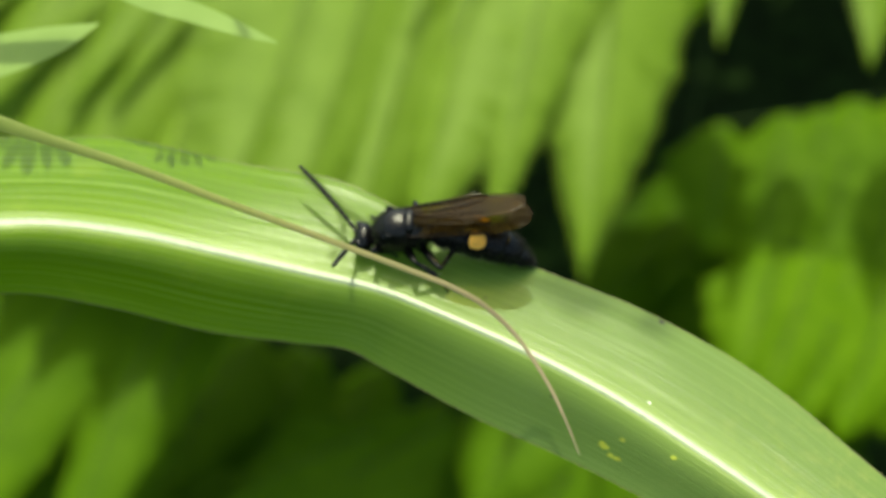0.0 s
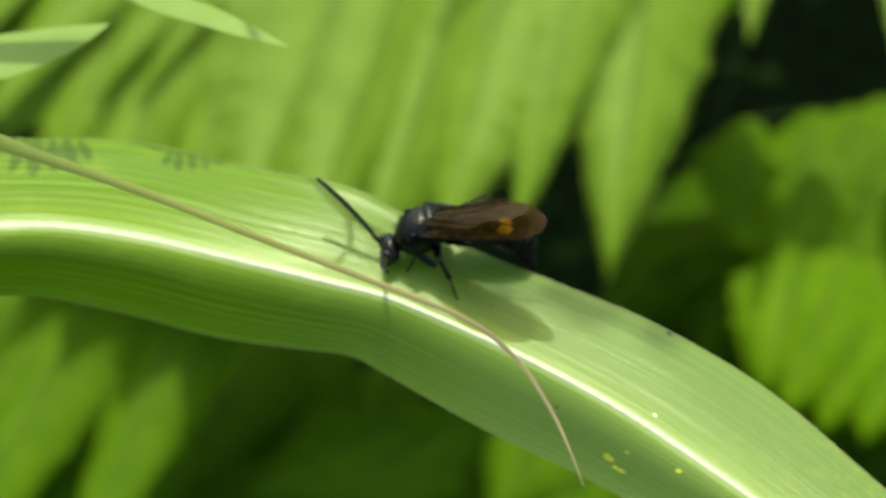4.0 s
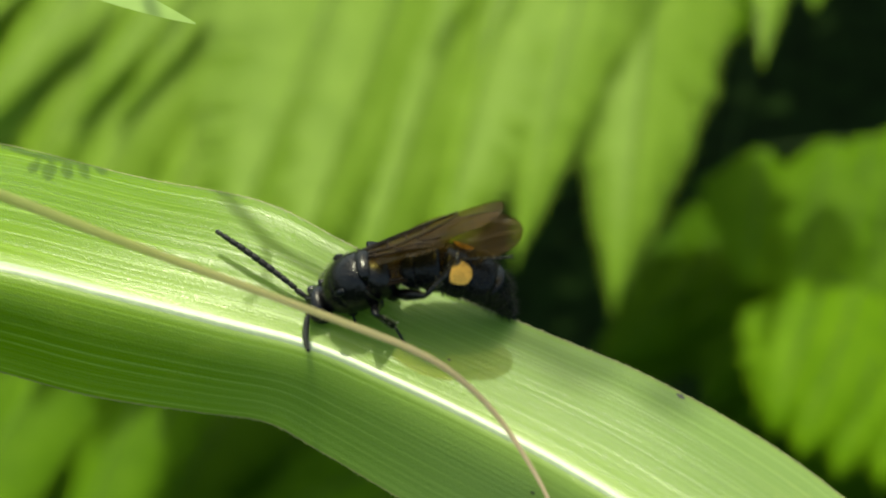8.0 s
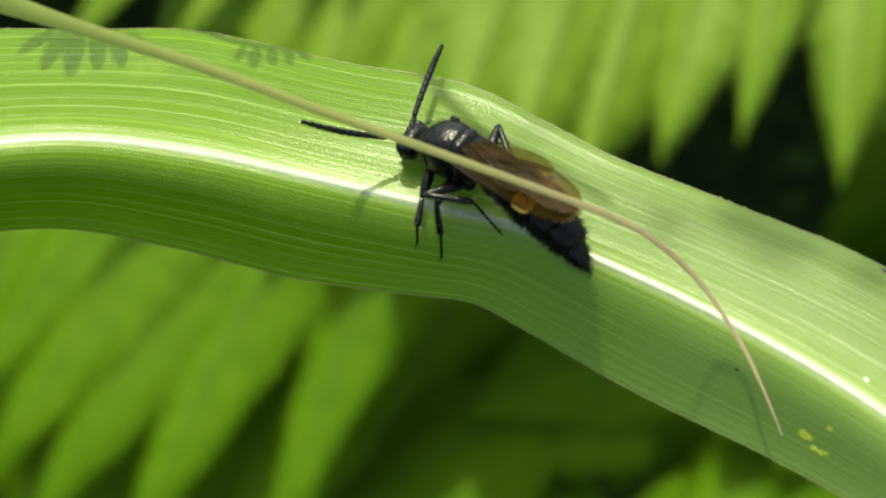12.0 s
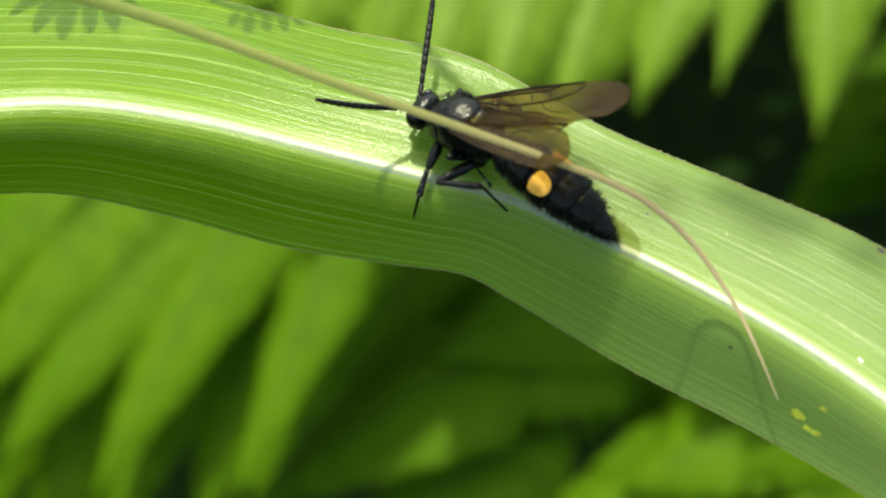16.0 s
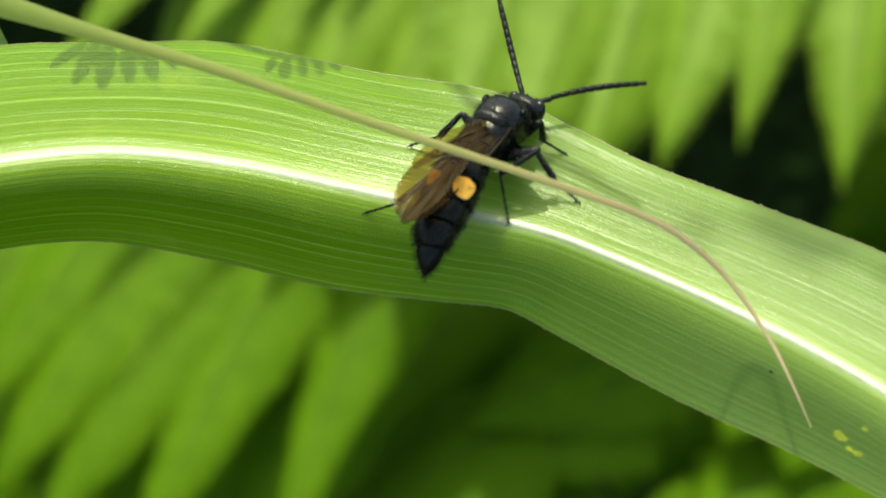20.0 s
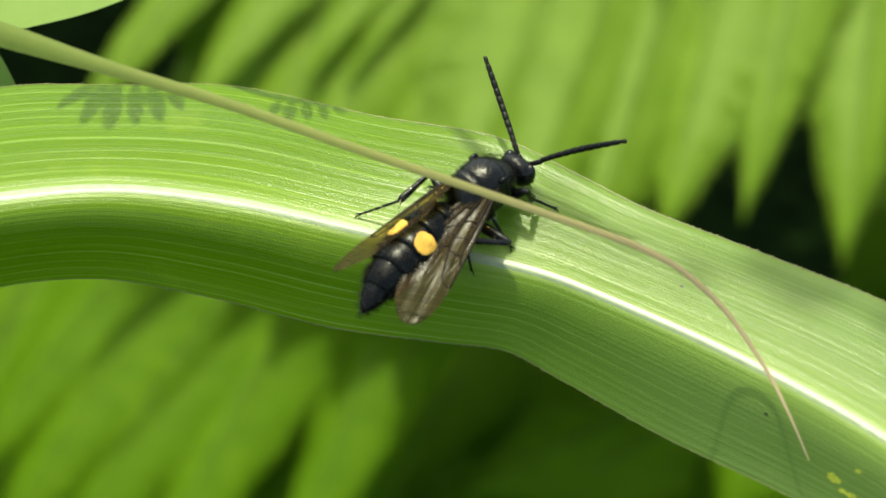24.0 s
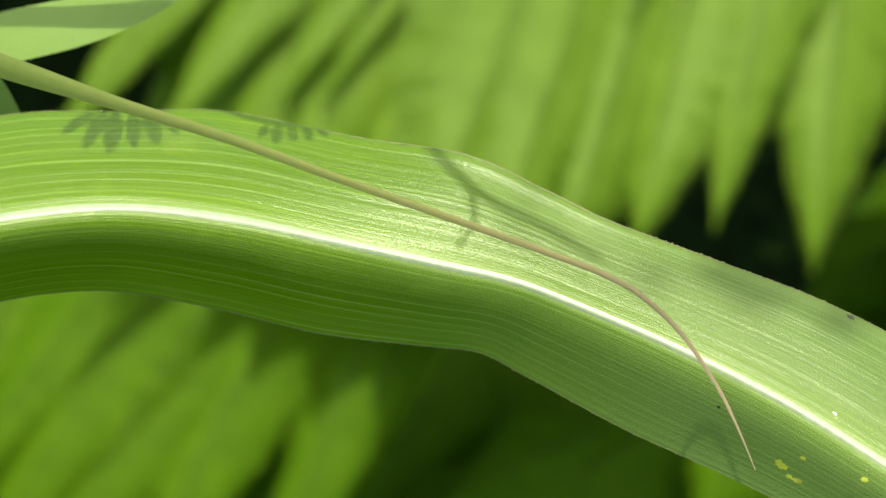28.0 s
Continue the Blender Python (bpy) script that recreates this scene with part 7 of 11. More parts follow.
    walk(legs["mid", "left"][0], [
        (0, pose(-0.0004, 0.0013, -0.0023, 30.8, -23.1, 115.2)), (1, pose(-0.0004, 0.0013, -0.0023, 30.9, -17.3, 120.7)),
        (1.5, pose(-0.0004, 0.0013, -0.0023, 29.2, -31.3, 108)), (1.8, pose(-0.0004, 0.0013, -0.0023, 21.8, -58.8, 91.8)),
        (2, pose(-0.0004, 0.0013, -0.0023, 37, -36.2, 107.2)), (2.4, pose(-0.0004, 0.0013, -0.0023, 13.3, -40.6, 101.6)),
        (2.7, pose(-0.0004, 0.0013, -0.0023, -3.9, -28.6, 100.9)), (3, pose(-0.0004, 0.0013, -0.0023, -15.9, -30.6, 98.4)),
        (3.3, pose(-0.0004, 0.0013, -0.0023, -16.3, -40.4, 97.4)), (3.6, pose(-0.0004, 0.0013, -0.0023, 13.9, -36.3, 93.2)),
        (4, pose(-0.0004, 0.0013, -0.0023, -4.1, -19.6, 96.8)), (4.5, pose(-0.0004, 0.0013, -0.0023, 9, -29.6, 105.8)),
        (6.5, pose(-0.0004, 0.0013, -0.0023, 2.5, -47, 100.4)), (7, pose(-0.0004, 0.0013, -0.0023, 7.9, -36.8, 102.9)),
        (7.5, pose(-0.0004, 0.0013, -0.0023, 18, -40, 103.8)), (8, pose(-0.0004, 0.0013, -0.0023, 5.9, -31.1, 104.5)),
        (8.5, pose(-0.0004, 0.0013, -0.0023, 3.4, -15.9, 106.7)), (8.9, pose(-0.0004, 0.0013, -0.0023, -15.7, -15.1, 95)),
        (9.3, pose(-0.0004, 0.0013, -0.0023, -6.7, -33, 99.9)), (9.7, pose(-0.0004, 0.0013, -0.0023, 36.3, -20.8, 124)),
        (10, pose(-0.0004, 0.0013, -0.0023, 54.3, -35.6, 87.2)), (10.267, pose(-0.0004, 0.0013, -0.0023, 15.1, -27.7, 97)),
        (10.5, pose(-0.0004, 0.0013, -0.0023, 37, 0.9, 114)), (11, pose(-0.0004, 0.0013, -0.0023, 34.7, 44.3, 137.9)),
        (11.5, pose(-0.0004, 0.0013, -0.0023, 21.4, 16.9, 120.8)), (12, pose(-0.0004, 0.0013, -0.0023, 3.3, 0.4, 99.6)),
        (12.5, pose(-0.0004, 0.0013, -0.0023, 29.3, -59.2, 81.3)), (14.5, pose(-0.0004, 0.0013, -0.0023, 39, -66.6, 69.9)),
        (15, pose(-0.0004, 0.0013, -0.0023, 30.9, -60.6, 79)), (15.5, pose(-0.0004, 0.0013, -0.0023, 44.8, -53.4, 79.1)),
        (16, pose(-0.0004, 0.0013, -0.0023, 79, -45.3, 97.6)), (17, pose(-0.0004, 0.0013, -0.0023, 38.4, -66.9, 68.8)),
        (17.5, pose(-0.0004, 0.0013, -0.0023, 17.9, -61.2, 91.4)), (18, pose(-0.0004, 0.0013, -0.0023, 9.8, -59.4, 98.2)),
        (18.267, pose(-0.0004, 0.0013, -0.0023, 12.8, -11.5, 106.9)), (18.5, pose(-0.0004, 0.0013, -0.0023, 24.3, 35.3, 120.2)),
        (19, pose(-0.0004, 0.0013, -0.0023, 21.5, 9.5, 119.1)), (19.3, pose(-0.0004, 0.0013, -0.0023, 34.6, 4.5, 143.7)),
        (19.467, pose(-0.0004, 0.0013, -0.0023, 29.4, -44.9, 111.3)), (19.6, pose(-0.0004, 0.0013, -0.0023, 122, -69.3, -7)),
        (20, pose(-0.0004, 0.0013, -0.0023, 16.2, -49.7, 97.3)), (20.5, pose(-0.0004, 0.0013, -0.0023, 16.7, -48.5, 99.9)),
        (21, pose(-0.0004, 0.0013, -0.0023, 26, -39.8, 99.5)), (21.5, pose(-0.0004, 0.0013, -0.0023, 37.9, -75.2, 69.1)),
        (23.5, pose(-0.0004, 0.0013, -0.0023, 68.4, -76.7, 40.6)), (23.8, pose(-0.0004, 0.0013, -0.0023, 70.6, -77.3, 39.3)),
        (24, pose(-0.0004, 0.0013, -0.0023, 65.4, -78.4, 40.7)), (24.5, pose(-0.0004, 0.0013, -0.0023, 97.6, -77.8, 10.6)),
        (25, pose(-0.0004, 0.0013, -0.0023, 105.1, -73.3, 8)), (25.3, pose(-0.0004, 0.0013, -0.0023, 130.6, -72.7, -23.7)),
        (25.6, pose(-0.0004, 0.0013, -0.0023, 102.7, -81, -0.4)), (25.8, pose(-0.0004, 0.0013, -0.0023, 108.1, -77.2, 0.9)),
        (25.867, pose(-0.0004, 0.0013, -0.0023, 24.2, -48.9, 95.6)), (25.9, pose(-0.0004, 0.0013, -0.0023, 21.5, -7.5, 112.5)),
        (26, pose(-0.0004, 0.0013, -0.0023, 21.5, -7.5, 112.5)), (26.2, pose(-0.0004, 0.0013, -0.0023, 21.5, -7.5, 112.5)),
        (26.4, pose(-0.0004, 0.0013, -0.0023, 21.5, -7.5, 112.5)), (26.5, pose(-0.0004, 0.0013, -0.0023, 21.5, -7.5, 112.5)),
        (26.6, pose(-0.0004, 0.0013, -0.0023, 21.5, -7.5, 112.5)), (26.7, pose(-0.0004, 0.0013, -0.0023, 21.5, -7.5, 112.5)),
        (26.8, pose(-0.0004, 0.0013, -0.0023, 21.5, -7.5, 112.5)), (26.9, pose(-0.0004, 0.0013, -0.0023, 21.5, -7.5, 112.5)),
        (27, pose(-0.0004, 0.0013, -0.0023, 21.5, -7.5, 112.5)), (28, pose(-0.0004, 0.0013, -0.0023, 21.5, -7.5, 112.5)),
    ])
    walk(legs["mid", "left"][1], [
        (0, pose(-0.00173, 0.00413, -0.00097, 45.5, 48.6, 165.7)), (1, pose(-0.00206, 0.00409, -0.00129, 62.7, 56.6, -170.9)),
        (1.5, pose(-0.0013, 0.00406, -0.00053, 61.9, 61.9, -177.1)), (1.8, pose(-0.00046, 0.00306, 0.00061, 27.3, 65.1, 135.8)),
        (2, pose(-0.00121, 0.00392, -0.00029, 105.5, 59.7, -121)), (2.4, pose(-0.00092, 0.00383, -0.00009, 120.1, 78.3, -129)),
        (2.7, pose(-0.00096, 0.00423, -0.00067, -161.5, 79, -62.8)), (3, pose(-0.00083, 0.00419, -0.00057, -114.2, 75, -24.8)),
        (3.3, pose(-0.00073, 0.00387, -0.00009, -47.5, 73.2, 40.4)), (3.6, pose(-0.00055, 0.00404, -0.00029, 21.4, 58.1, 120)),
        (4, pose(-0.00078, 0.00448, -0.00116, -19.8, 78.5, 76)), (4.5, pose(-0.00121, 0.00415, -0.00062, 102.5, 82, -147)),
        (6.5, pose(-0.00082, 0.00358, 0.00019, 6.4, 74.4, 108.4)), (7, pose(-0.00101, 0.00395, -0.00026, 148.6, 77.9, -103.2)),
        (7.5, pose(-0.00102, 0.00383, -0.00011, 78.2, 76, -166.5)), (8, pose(-0.00113, 0.00412, -0.00054, 154.6, 78.2, -97.4)),
        (8.5, pose(-0.00134, 0.00443, -0.00137, 16.8, 78.5, 124.2)), (8.9, pose(-0.00069, 0.00457, -0.00142, -139.7, 66.3, -51.3)),
        (9.3, pose(-0.00089, 0.00411, -0.00045, -155.2, 76.5, -59.6)), (9.7, pose(-0.00218, 0.00394, -0.00109, 82.8, 56.1, -140.1)),
        (10, pose(-0.00027, 0.00405, -0.00033, 14.8, 73.7, 147.2)), (10.5, pose(-0.00178, 0.00441, -0.00236, 108.8, 50.5, -132.9)),
        (11, pose(-0.00221, 0.00293, -0.00468, 42.9, 53.3, 148.8)), (11.5, pose(-0.00206, 0.0041, -0.00329, 99.9, 69.2, -145.1)),
        (12, pose(-0.00097, 0.00465, -0.00232, 16.2, 78.1, 115.5)), (12.5, pose(-0.00014, 0.00302, 0.00062, 34.4, 63.6, 138.7)),
        (14.5, pose(0.00006, 0.00257, 0.00082, 29.3, 59.3, 132.3)), (15, pose(-0.00008, 0.00294, 0.00066, 32.3, 61.9, 135.7)),
        (15.5, pose(-0.00002, 0.00329, 0.00043, 33.7, 40.8, 141.1)), (15.733, pose(-0.00037, 0.00348, 0.00027, 84.2, 86.5, 133.2)),
        (16, pose(-0.00072, 0.00367, 0.00012, -91.2, 46.4, -99.4)), (16.5, pose(-0.00032, 0.00311, 0.00047, -124.1, 78.8, -75.4)),
        (17, pose(0.00008, 0.00255, 0.00083, 37, 66.1, 139.4)), (17.5, pose(-0.00044, 0.00294, 0.00068, 27.2, 71.1, 133.2)),
        (18, pose(-0.00065, 0.00301, 0.00063, 38.1, 82, 144.4)), (18.5, pose(-0.0018, 0.0037, -0.00427, 42.3, 60.1, 143.9)),
        (19, pose(-0.00203, 0.00423, -0.00286, 22.6, 20.2, 123.5)), (19.3, pose(-0.00313, 0.00331, -0.00257, 35.6, 13.9, 150.3)),
        (19.6, pose(0.00079, 0.00115, 0.00088, 28.9, 51.8, 140.2)), (20, pose(-0.00068, 0.00348, 0.00029, 16.9, 51.6, 123.2)),
        (20.5, pose(-0.00079, 0.00352, 0.00025, 21.3, 58.3, 131)), (21, pose(-0.00083, 0.00387, -0.00012, 31, 49.1, 141.3)),
        (21.5, pose(-0.00009, 0.00211, 0.00099, 24.2, 67.5, 128.7)), (23.5, pose(0.00019, 0.00181, 0.00101, 27.6, 62.5, 133.3)),
        (23.8, pose(0.00018, 0.00177, 0.00102, 24.5, 60, 131)), (24, pose(0.00012, 0.00175, 0.00103, 22.2, 61.1, 125.3)),
        (24.5, pose(0.0003, 0.00143, 0.00102, 21.8, 55.8, 126.6)), (25, pose(0.00057, 0.00144, 0.00096, 29.2, 55.4, 138.4)),
        (25.3, pose(0.00052, 0.00089, 0.00095, 20.1, 49.1, 123.6)), (25.6, pose(0.00013, 0.0013, 0.00106, 17.2, 58.8, 117.3)),
        (25.8, pose(0.00035, 0.00131, 0.00102, 21.4, 54.6, 127.2)), (25.867, pose(-0.00067, 0.00286, -0.00042, 109.9, 73.3, -135.1)),
        (25.9, pose(-0.00169, 0.00441, -0.00186, 151.4, 40.4, -84)), (26, pose(-0.00169, 0.00441, -0.00186, 151.4, 40.4, -84)),
        (26.2, pose(-0.00169, 0.00441, -0.00186, 151.4, 40.4, -84)), (26.4, pose(-0.00169, 0.00441, -0.00186, 151.4, 40.4, -84)),
        (26.5, pose(-0.00169, 0.00441, -0.00186, 151.4, 40.4, -84)), (26.6, pose(-0.00169, 0.00441, -0.00186, 151.4, 40.4, -84)),
        (26.7, pose(-0.00169, 0.00441, -0.00186, 151.4, 40.4, -84)), (26.8, pose(-0.00169, 0.00441, -0.00186, 151.4, 40.4, -84)),
        (26.9, pose(-0.00169, 0.00441, -0.00186, 151.4, 40.4, -84)), (27, pose(-0.00169, 0.00441, -0.00186, 151.4, 40.4, -84)),
        (28, pose(-0.00169, 0.00441, -0.00186, 151.4, 40.4, -84)),
    ])
    walk(legs["mid", "left"][2], [
        (0, pose(-0.00385, 0.00467, -0.00344, 0, 47.4, 133.2)), (1, pose(-0.00385, 0.0038, -0.00404, 0.1, 55.7, 142.5)),
        (1.5, pose(-0.00285, 0.00398, -0.00344, 0.1, 48.4, 128.1)), (1.8, pose(-0.00145, 0.00403, -0.00239, 0, 37.2, 98.5)),
        (2, pose(-0.00207, 0.00249, -0.00314, 0, 54.3, 141.6)), (2.4, pose(-0.00134, 0.00331, -0.00332, 0.1, 48, 104.2)),
        (2.7, pose(-0.00068, 0.00367, -0.00391, 0.1, 46.4, 86.9)), (3, pose(-0.00005, 0.00383, -0.00375, 0, 36.6, 76.3)),
        (3.3, pose(-0.00001, 0.00448, -0.00325, 0, 37.5, 72.8)), (3.6, pose(-0.00143, 0.00555, -0.00309, 0.1, 44.3, 105.2)),
        (4, pose(-0.00062, 0.00512, -0.0044, 0.1, 48.9, 81.9)), (4.5, pose(-0.00159, 0.00389, -0.00389, 0.1, 45.5, 104.4)),
        (6.5, pose(-0.0011, 0.00442, -0.00299, 0, 37.4, 90.6)), (7, pose(-0.00117, 0.00328, -0.00349, 0.1, 48.3, 99.9)),
        (7.5, pose(-0.0018, 0.00364, -0.00331, 0.1, 49.2, 105.7)), (8, pose(-0.00122, 0.00345, -0.00377, 0.1, 54, 94.3)),
        (8.5, pose(-0.00171, 0.00498, -0.0046, 0.1, 46.9, 95.7)), (8.9, pose(0.00014, 0.00353, -0.00444, 0.1, 46.4, 71.5)),
        (9.3, pose(-0.0005, 0.00344, -0.00366, 0.1, 43.9, 84.2)), (9.7, pose(-0.00359, 0.00276, -0.00383, 0, 52.1, 156.5)),
        (10, pose(-0.00105, 0.00455, -0.00351, -30.2, 59.6, 120.5)), (10.5, pose(-0.00321, 0.00287, -0.0049, 0, 49.8, -158.4)),
        (11, pose(-0.00389, 0.00395, -0.00732, -0.1, 72.9, -155.3)), (11.5, pose(-0.00303, 0.00343, -0.00637, 0, 32, 141)),
        (11.667, pose(-0.00244, 0.00404, -0.0061, 22.2, 41.9, 104.8)), (11.833, pose(-0.00185, 0.00465, -0.00582, 34.9, 60.6, 65.1)),
        (12, pose(-0.00126, 0.00527, -0.00555, -0.1, 77.3, -17.8)), (12.5, pose(-0.00124, 0.00399, -0.00234, 0, 67.9, 2.6)),
        (14.5, pose(-0.00107, 0.00381, -0.00202, 0.1, 73.6, 27.2)), (15, pose(-0.00119, 0.00402, -0.00225, 0, 70.9, 3.9)),
        (15.5, pose(-0.00196, 0.00486, -0.00173, 0.1, 65, 27.3)), (15.733, pose(-0.00152, 0.00314, -0.002, 11.5, 56.1, 111.2)),
        (16, pose(-0.00109, 0.00142, -0.00227, 0, 48.2, 176.1)), (16.333, pose(-0.00104, 0.00209, -0.00224, 20.6, 54.4, 138)),
        (16.667, pose(-0.00098, 0.00275, -0.00222, 32.4, 67.5, 94.1)), (17, pose(-0.00093, 0.00342, -0.00219, 0, 78.6, 8.8)),
        (17.5, pose(-0.00117, 0.00372, -0.00244, 0.1, 60.2, 32)), (18, pose(-0.00102, 0.00328, -0.00264, 0.1, 57.4, 36.9)),
        (18.167, pose(-0.00172, 0.00374, -0.00414, 14.3, 60.7, -10.3)), (18.333, pose(-0.00242, 0.00421, -0.00563, 19.1, 68.4, -65.4)),
        (18.5, pose(-0.00312, 0.00467, -0.00713, -0.1, 73.5, -143)), (18.733, pose(-0.00343, 0.00574, -0.00556, 9.5, 76.2, 150.5)),
        (19, pose(-0.00374, 0.00681, -0.004, 0.3, 79.3, 65.7)), (19.3, pose(-0.00592, 0.00489, -0.00336, 0.1, 66.1, 88.6)),
        (19.6, pose(-0.00078, 0.00246, -0.00171, 0, 20.4, 98.9)), (20, pose(-0.0018, 0.0052, -0.00229, 0, 31.9, 99.2)),
        (20.5, pose(-0.00193, 0.00483, -0.00256, 0, 34, 100.1)), (21, pose(-0.00252, 0.00522, -0.00262, 0, 37, 113.6)),
        (21.5, pose(-0.00088, 0.0031, -0.00206, 0, 29.4, 96.5)), (23.5, pose(-0.00085, 0.00292, -0.00192, 0, 30.6, 98.3)),
        (23.8, pose(-0.0009, 0.00302, -0.00184, 0, 29.4, 96.7)), (24, pose(-0.0008, 0.00305, -0.00186, 0, 31.6, 96.4)),
        (24.5, pose(-0.0008, 0.00292, -0.0017, 0, 25.6, 96.7)), (25, pose(-0.00084, 0.00268, -0.00176, 0, 25.6, 99.5)),
        (25.3, pose(-0.00067, 0.00269, -0.00155, 0, 19.9, 96.6)), (25.6, pose(-0.00065, 0.00281, -0.00177, 0, 26.2, 95.2)),
        (25.8, pose(-0.0008, 0.00283, -0.00168, 0, 23.3, 96)), (25.9, pose(-0.00143, 0.00192, -0.004, 0, 32, 149)), (26, pose(-0.00143, 0.00192, -0.004, 0, 32, 149)),
        (26.2, pose(-0.00143, 0.00192, -0.004, 0, 32, 149)), (26.4, pose(-0.00143, 0.00192, -0.004, 0, 32, 149)), (26.5, pose(-0.00143, 0.00192, -0.004, 0, 32, 149)),
        (26.6, pose(-0.00143, 0.00192, -0.004, 0, 32, 149)), (26.7, pose(-0.00143, 0.00192, -0.004, 0, 32, 149)), (26.8, pose(-0.00143, 0.00192, -0.004, 0, 32, 149)),
        (26.9, pose(-0.00143, 0.00192, -0.004, 0, 32, 149)), (27, pose(-0.00143, 0.00192, -0.004, 0, 32, 149)), (28, pose(-0.00143, 0.00192, -0.004, 0, 32, 149)),
    ])
    walk(legs["hind", "left"][0], [
        (0, pose(-0.0022, 0.0013, -0.0021, 74.4, -2.1, 124.6)), (1, pose(-0.0022, 0.0013, -0.0021, 52.2, -23.3, 82.8)),
        (1.5, pose(-0.0022, 0.0013, -0.0021, 58.6, -21.3, 81.3)), (1.8, pose(-0.0022, 0.0013, -0.0021, 65.9, -20, 78.9)),
        (1.9, pose(-0.0022, 0.0013, -0.0021, 76.3, -19.6, 132.8)), (2, pose(-0.0022, 0.0013, -0.0021, 82.8, -27.4, -172.4)),
        (2.4, pose(-0.0022, 0.0013, -0.0021, 77.3, 0.4, 143)), (2.7, pose(-0.0022, 0.0013, -0.0021, 94.1, -7.7, 65.8)),
        (3, pose(-0.0022, 0.0013, -0.0021, 112.8, -17.1, 117.3)), (3.133, pose(-0.0022, 0.0013, -0.0021, 69, -16, 106)),
        (3.3, pose(-0.0022, 0.0013, -0.0021, 25, -22.7, 96.9)), (3.6, pose(-0.0022, 0.0013, -0.0021, 86.2, -11.8, 68.9)),
        (4, pose(-0.0022, 0.0013, -0.0021, 95.3, -13.1, 129.4)), (4.5, pose(-0.0022, 0.0013, -0.0021, 93.3, -14.2, 140)),
        (6.5, pose(-0.0022, 0.0013, -0.0021, 82.1, -4, 150.6)), (7, pose(-0.0022, 0.0013, -0.0021, 76.1, 2.7, 146.6)),
        (7.5, pose(-0.0022, 0.0013, -0.0021, 37.8, -23.1, 91.8)), (7.733, pose(-0.0022, 0.0013, -0.0021, 59.3, -9.2, 118)),
        (8, pose(-0.0022, 0.0013, -0.0021, 84.2, -6.5, 146.8)), (8.5, pose(-0.0022, 0.0013, -0.0021, 124, -22.3, 117.6)),
        (8.9, pose(-0.0022, 0.0013, -0.0021, 131.1, -20.8, 112.2)), (9.3, pose(-0.0022, 0.0013, -0.0021, 94.1, -7.7, 65.8)),
        (9.7, pose(-0.0022, 0.0013, -0.0021, 57.1, -9.5, 99.1)), (10, pose(-0.0022, 0.0013, -0.0021, 56.5, -31.3, 100.8)),
        (10.5, pose(-0.0022, 0.0013, -0.0021, 53.4, -9.4, 90.1)), (11, pose(-0.0022, 0.0013, -0.0021, 94.1, -7.7, 65.8)),
        (11.5, pose(-0.0022, 0.0013, -0.0021, 85.2, -6.9, 62)), (12, pose(-0.0022, 0.0013, -0.0021, 80.7, -11.6, 61.1)),
        (12.5, pose(-0.0022, 0.0013, -0.0021, 86.1, -6.4, 58.6)), (14.5, pose(-0.0022, 0.0013, -0.0021, 58.2, -6.4, 92.6)),
        (15, pose(-0.0022, 0.0013, -0.0021, 97.1, 2.9, 58.7)), (15.5, pose(-0.0022, 0.0013, -0.0021, 106.6, 7.5, 71.1)),
        (16, pose(-0.0022, 0.0013, -0.0021, 99.4, 4.3, 61)), (16.5, pose(-0.0022, 0.0013, -0.0021, 79.7, 6.7, 101.5)),
        (17, pose(-0.0022, 0.0013, -0.0021, 65.8, 21.1, 140.4)), (17.5, pose(-0.0022, 0.0013, -0.0021, 53.4, 28.4, 135.7)),
        (18, pose(-0.0022, 0.0013, -0.0021, 50.5, 36.2, 138.2)), (18.267, pose(-0.0022, 0.0013, -0.0021, 55.7, 7.2, 101.7)),
        (18.5, pose(-0.0022, 0.0013, -0.0021, 77.3, -13, 62.2)), (19, pose(-0.0022, 0.0013, -0.0021, 108.4, 6.5, 73.7)),
        (19.3, pose(-0.0022, 0.0013, -0.0021, 108, -3.2, 106.7)), (19.6, pose(-0.0022, 0.0013, -0.0021, 90.8, -2.5, 140.2)),
        (20, pose(-0.0022, 0.0013, -0.0021, 71.9, 17.2, 151.3)), (20.267, pose(-0.0022, 0.0013, -0.0021, 55.9, -1.3, 114.9)),
        (20.5, pose(-0.0022, 0.0013, -0.0021, 53.4, -25.4, 81.4)), (20.733, pose(-0.0022, 0.0013, -0.0021, 57.2, -0.2, 121.7)),
        (21, pose(-0.0022, 0.0013, -0.0021, 77, 16.1, 165.7)), (21.267, pose(-0.0022, 0.0013, -0.0021, 72.1, 0.9, 122.4)),
        (21.5, pose(-0.0022, 0.0013, -0.0021, 79, -13.5, 79)), (23.5, pose(-0.0022, 0.0013, -0.0021, 85.3, -11.3, 77.6)),
        (23.8, pose(-0.0022, 0.0013, -0.0021, 87.4, -11, 73.5)), (24, pose(-0.0022, 0.0013, -0.0021, 86.4, -10.6, 79.2)),
        (24.267, pose(-0.0022, 0.0013, -0.0021, 79.1, -1.1, 122.6)), (24.5, pose(-0.0022, 0.0013, -0.0021, 80.3, 10.8, 165.4)),
        (25, pose(-0.0022, 0.0013, -0.0021, 78.9, 11.9, 163.2)), (25.133, pose(-0.0022, 0.0013, -0.0021, 95.8, -0.1, 119.7)),
        (25.3, pose(-0.0022, 0.0013, -0.0021, 116.2, 3.1, 74.9)), (25.6, pose(-0.0022, 0.0013, -0.0021, 108.4, 0.6, 69.6)),
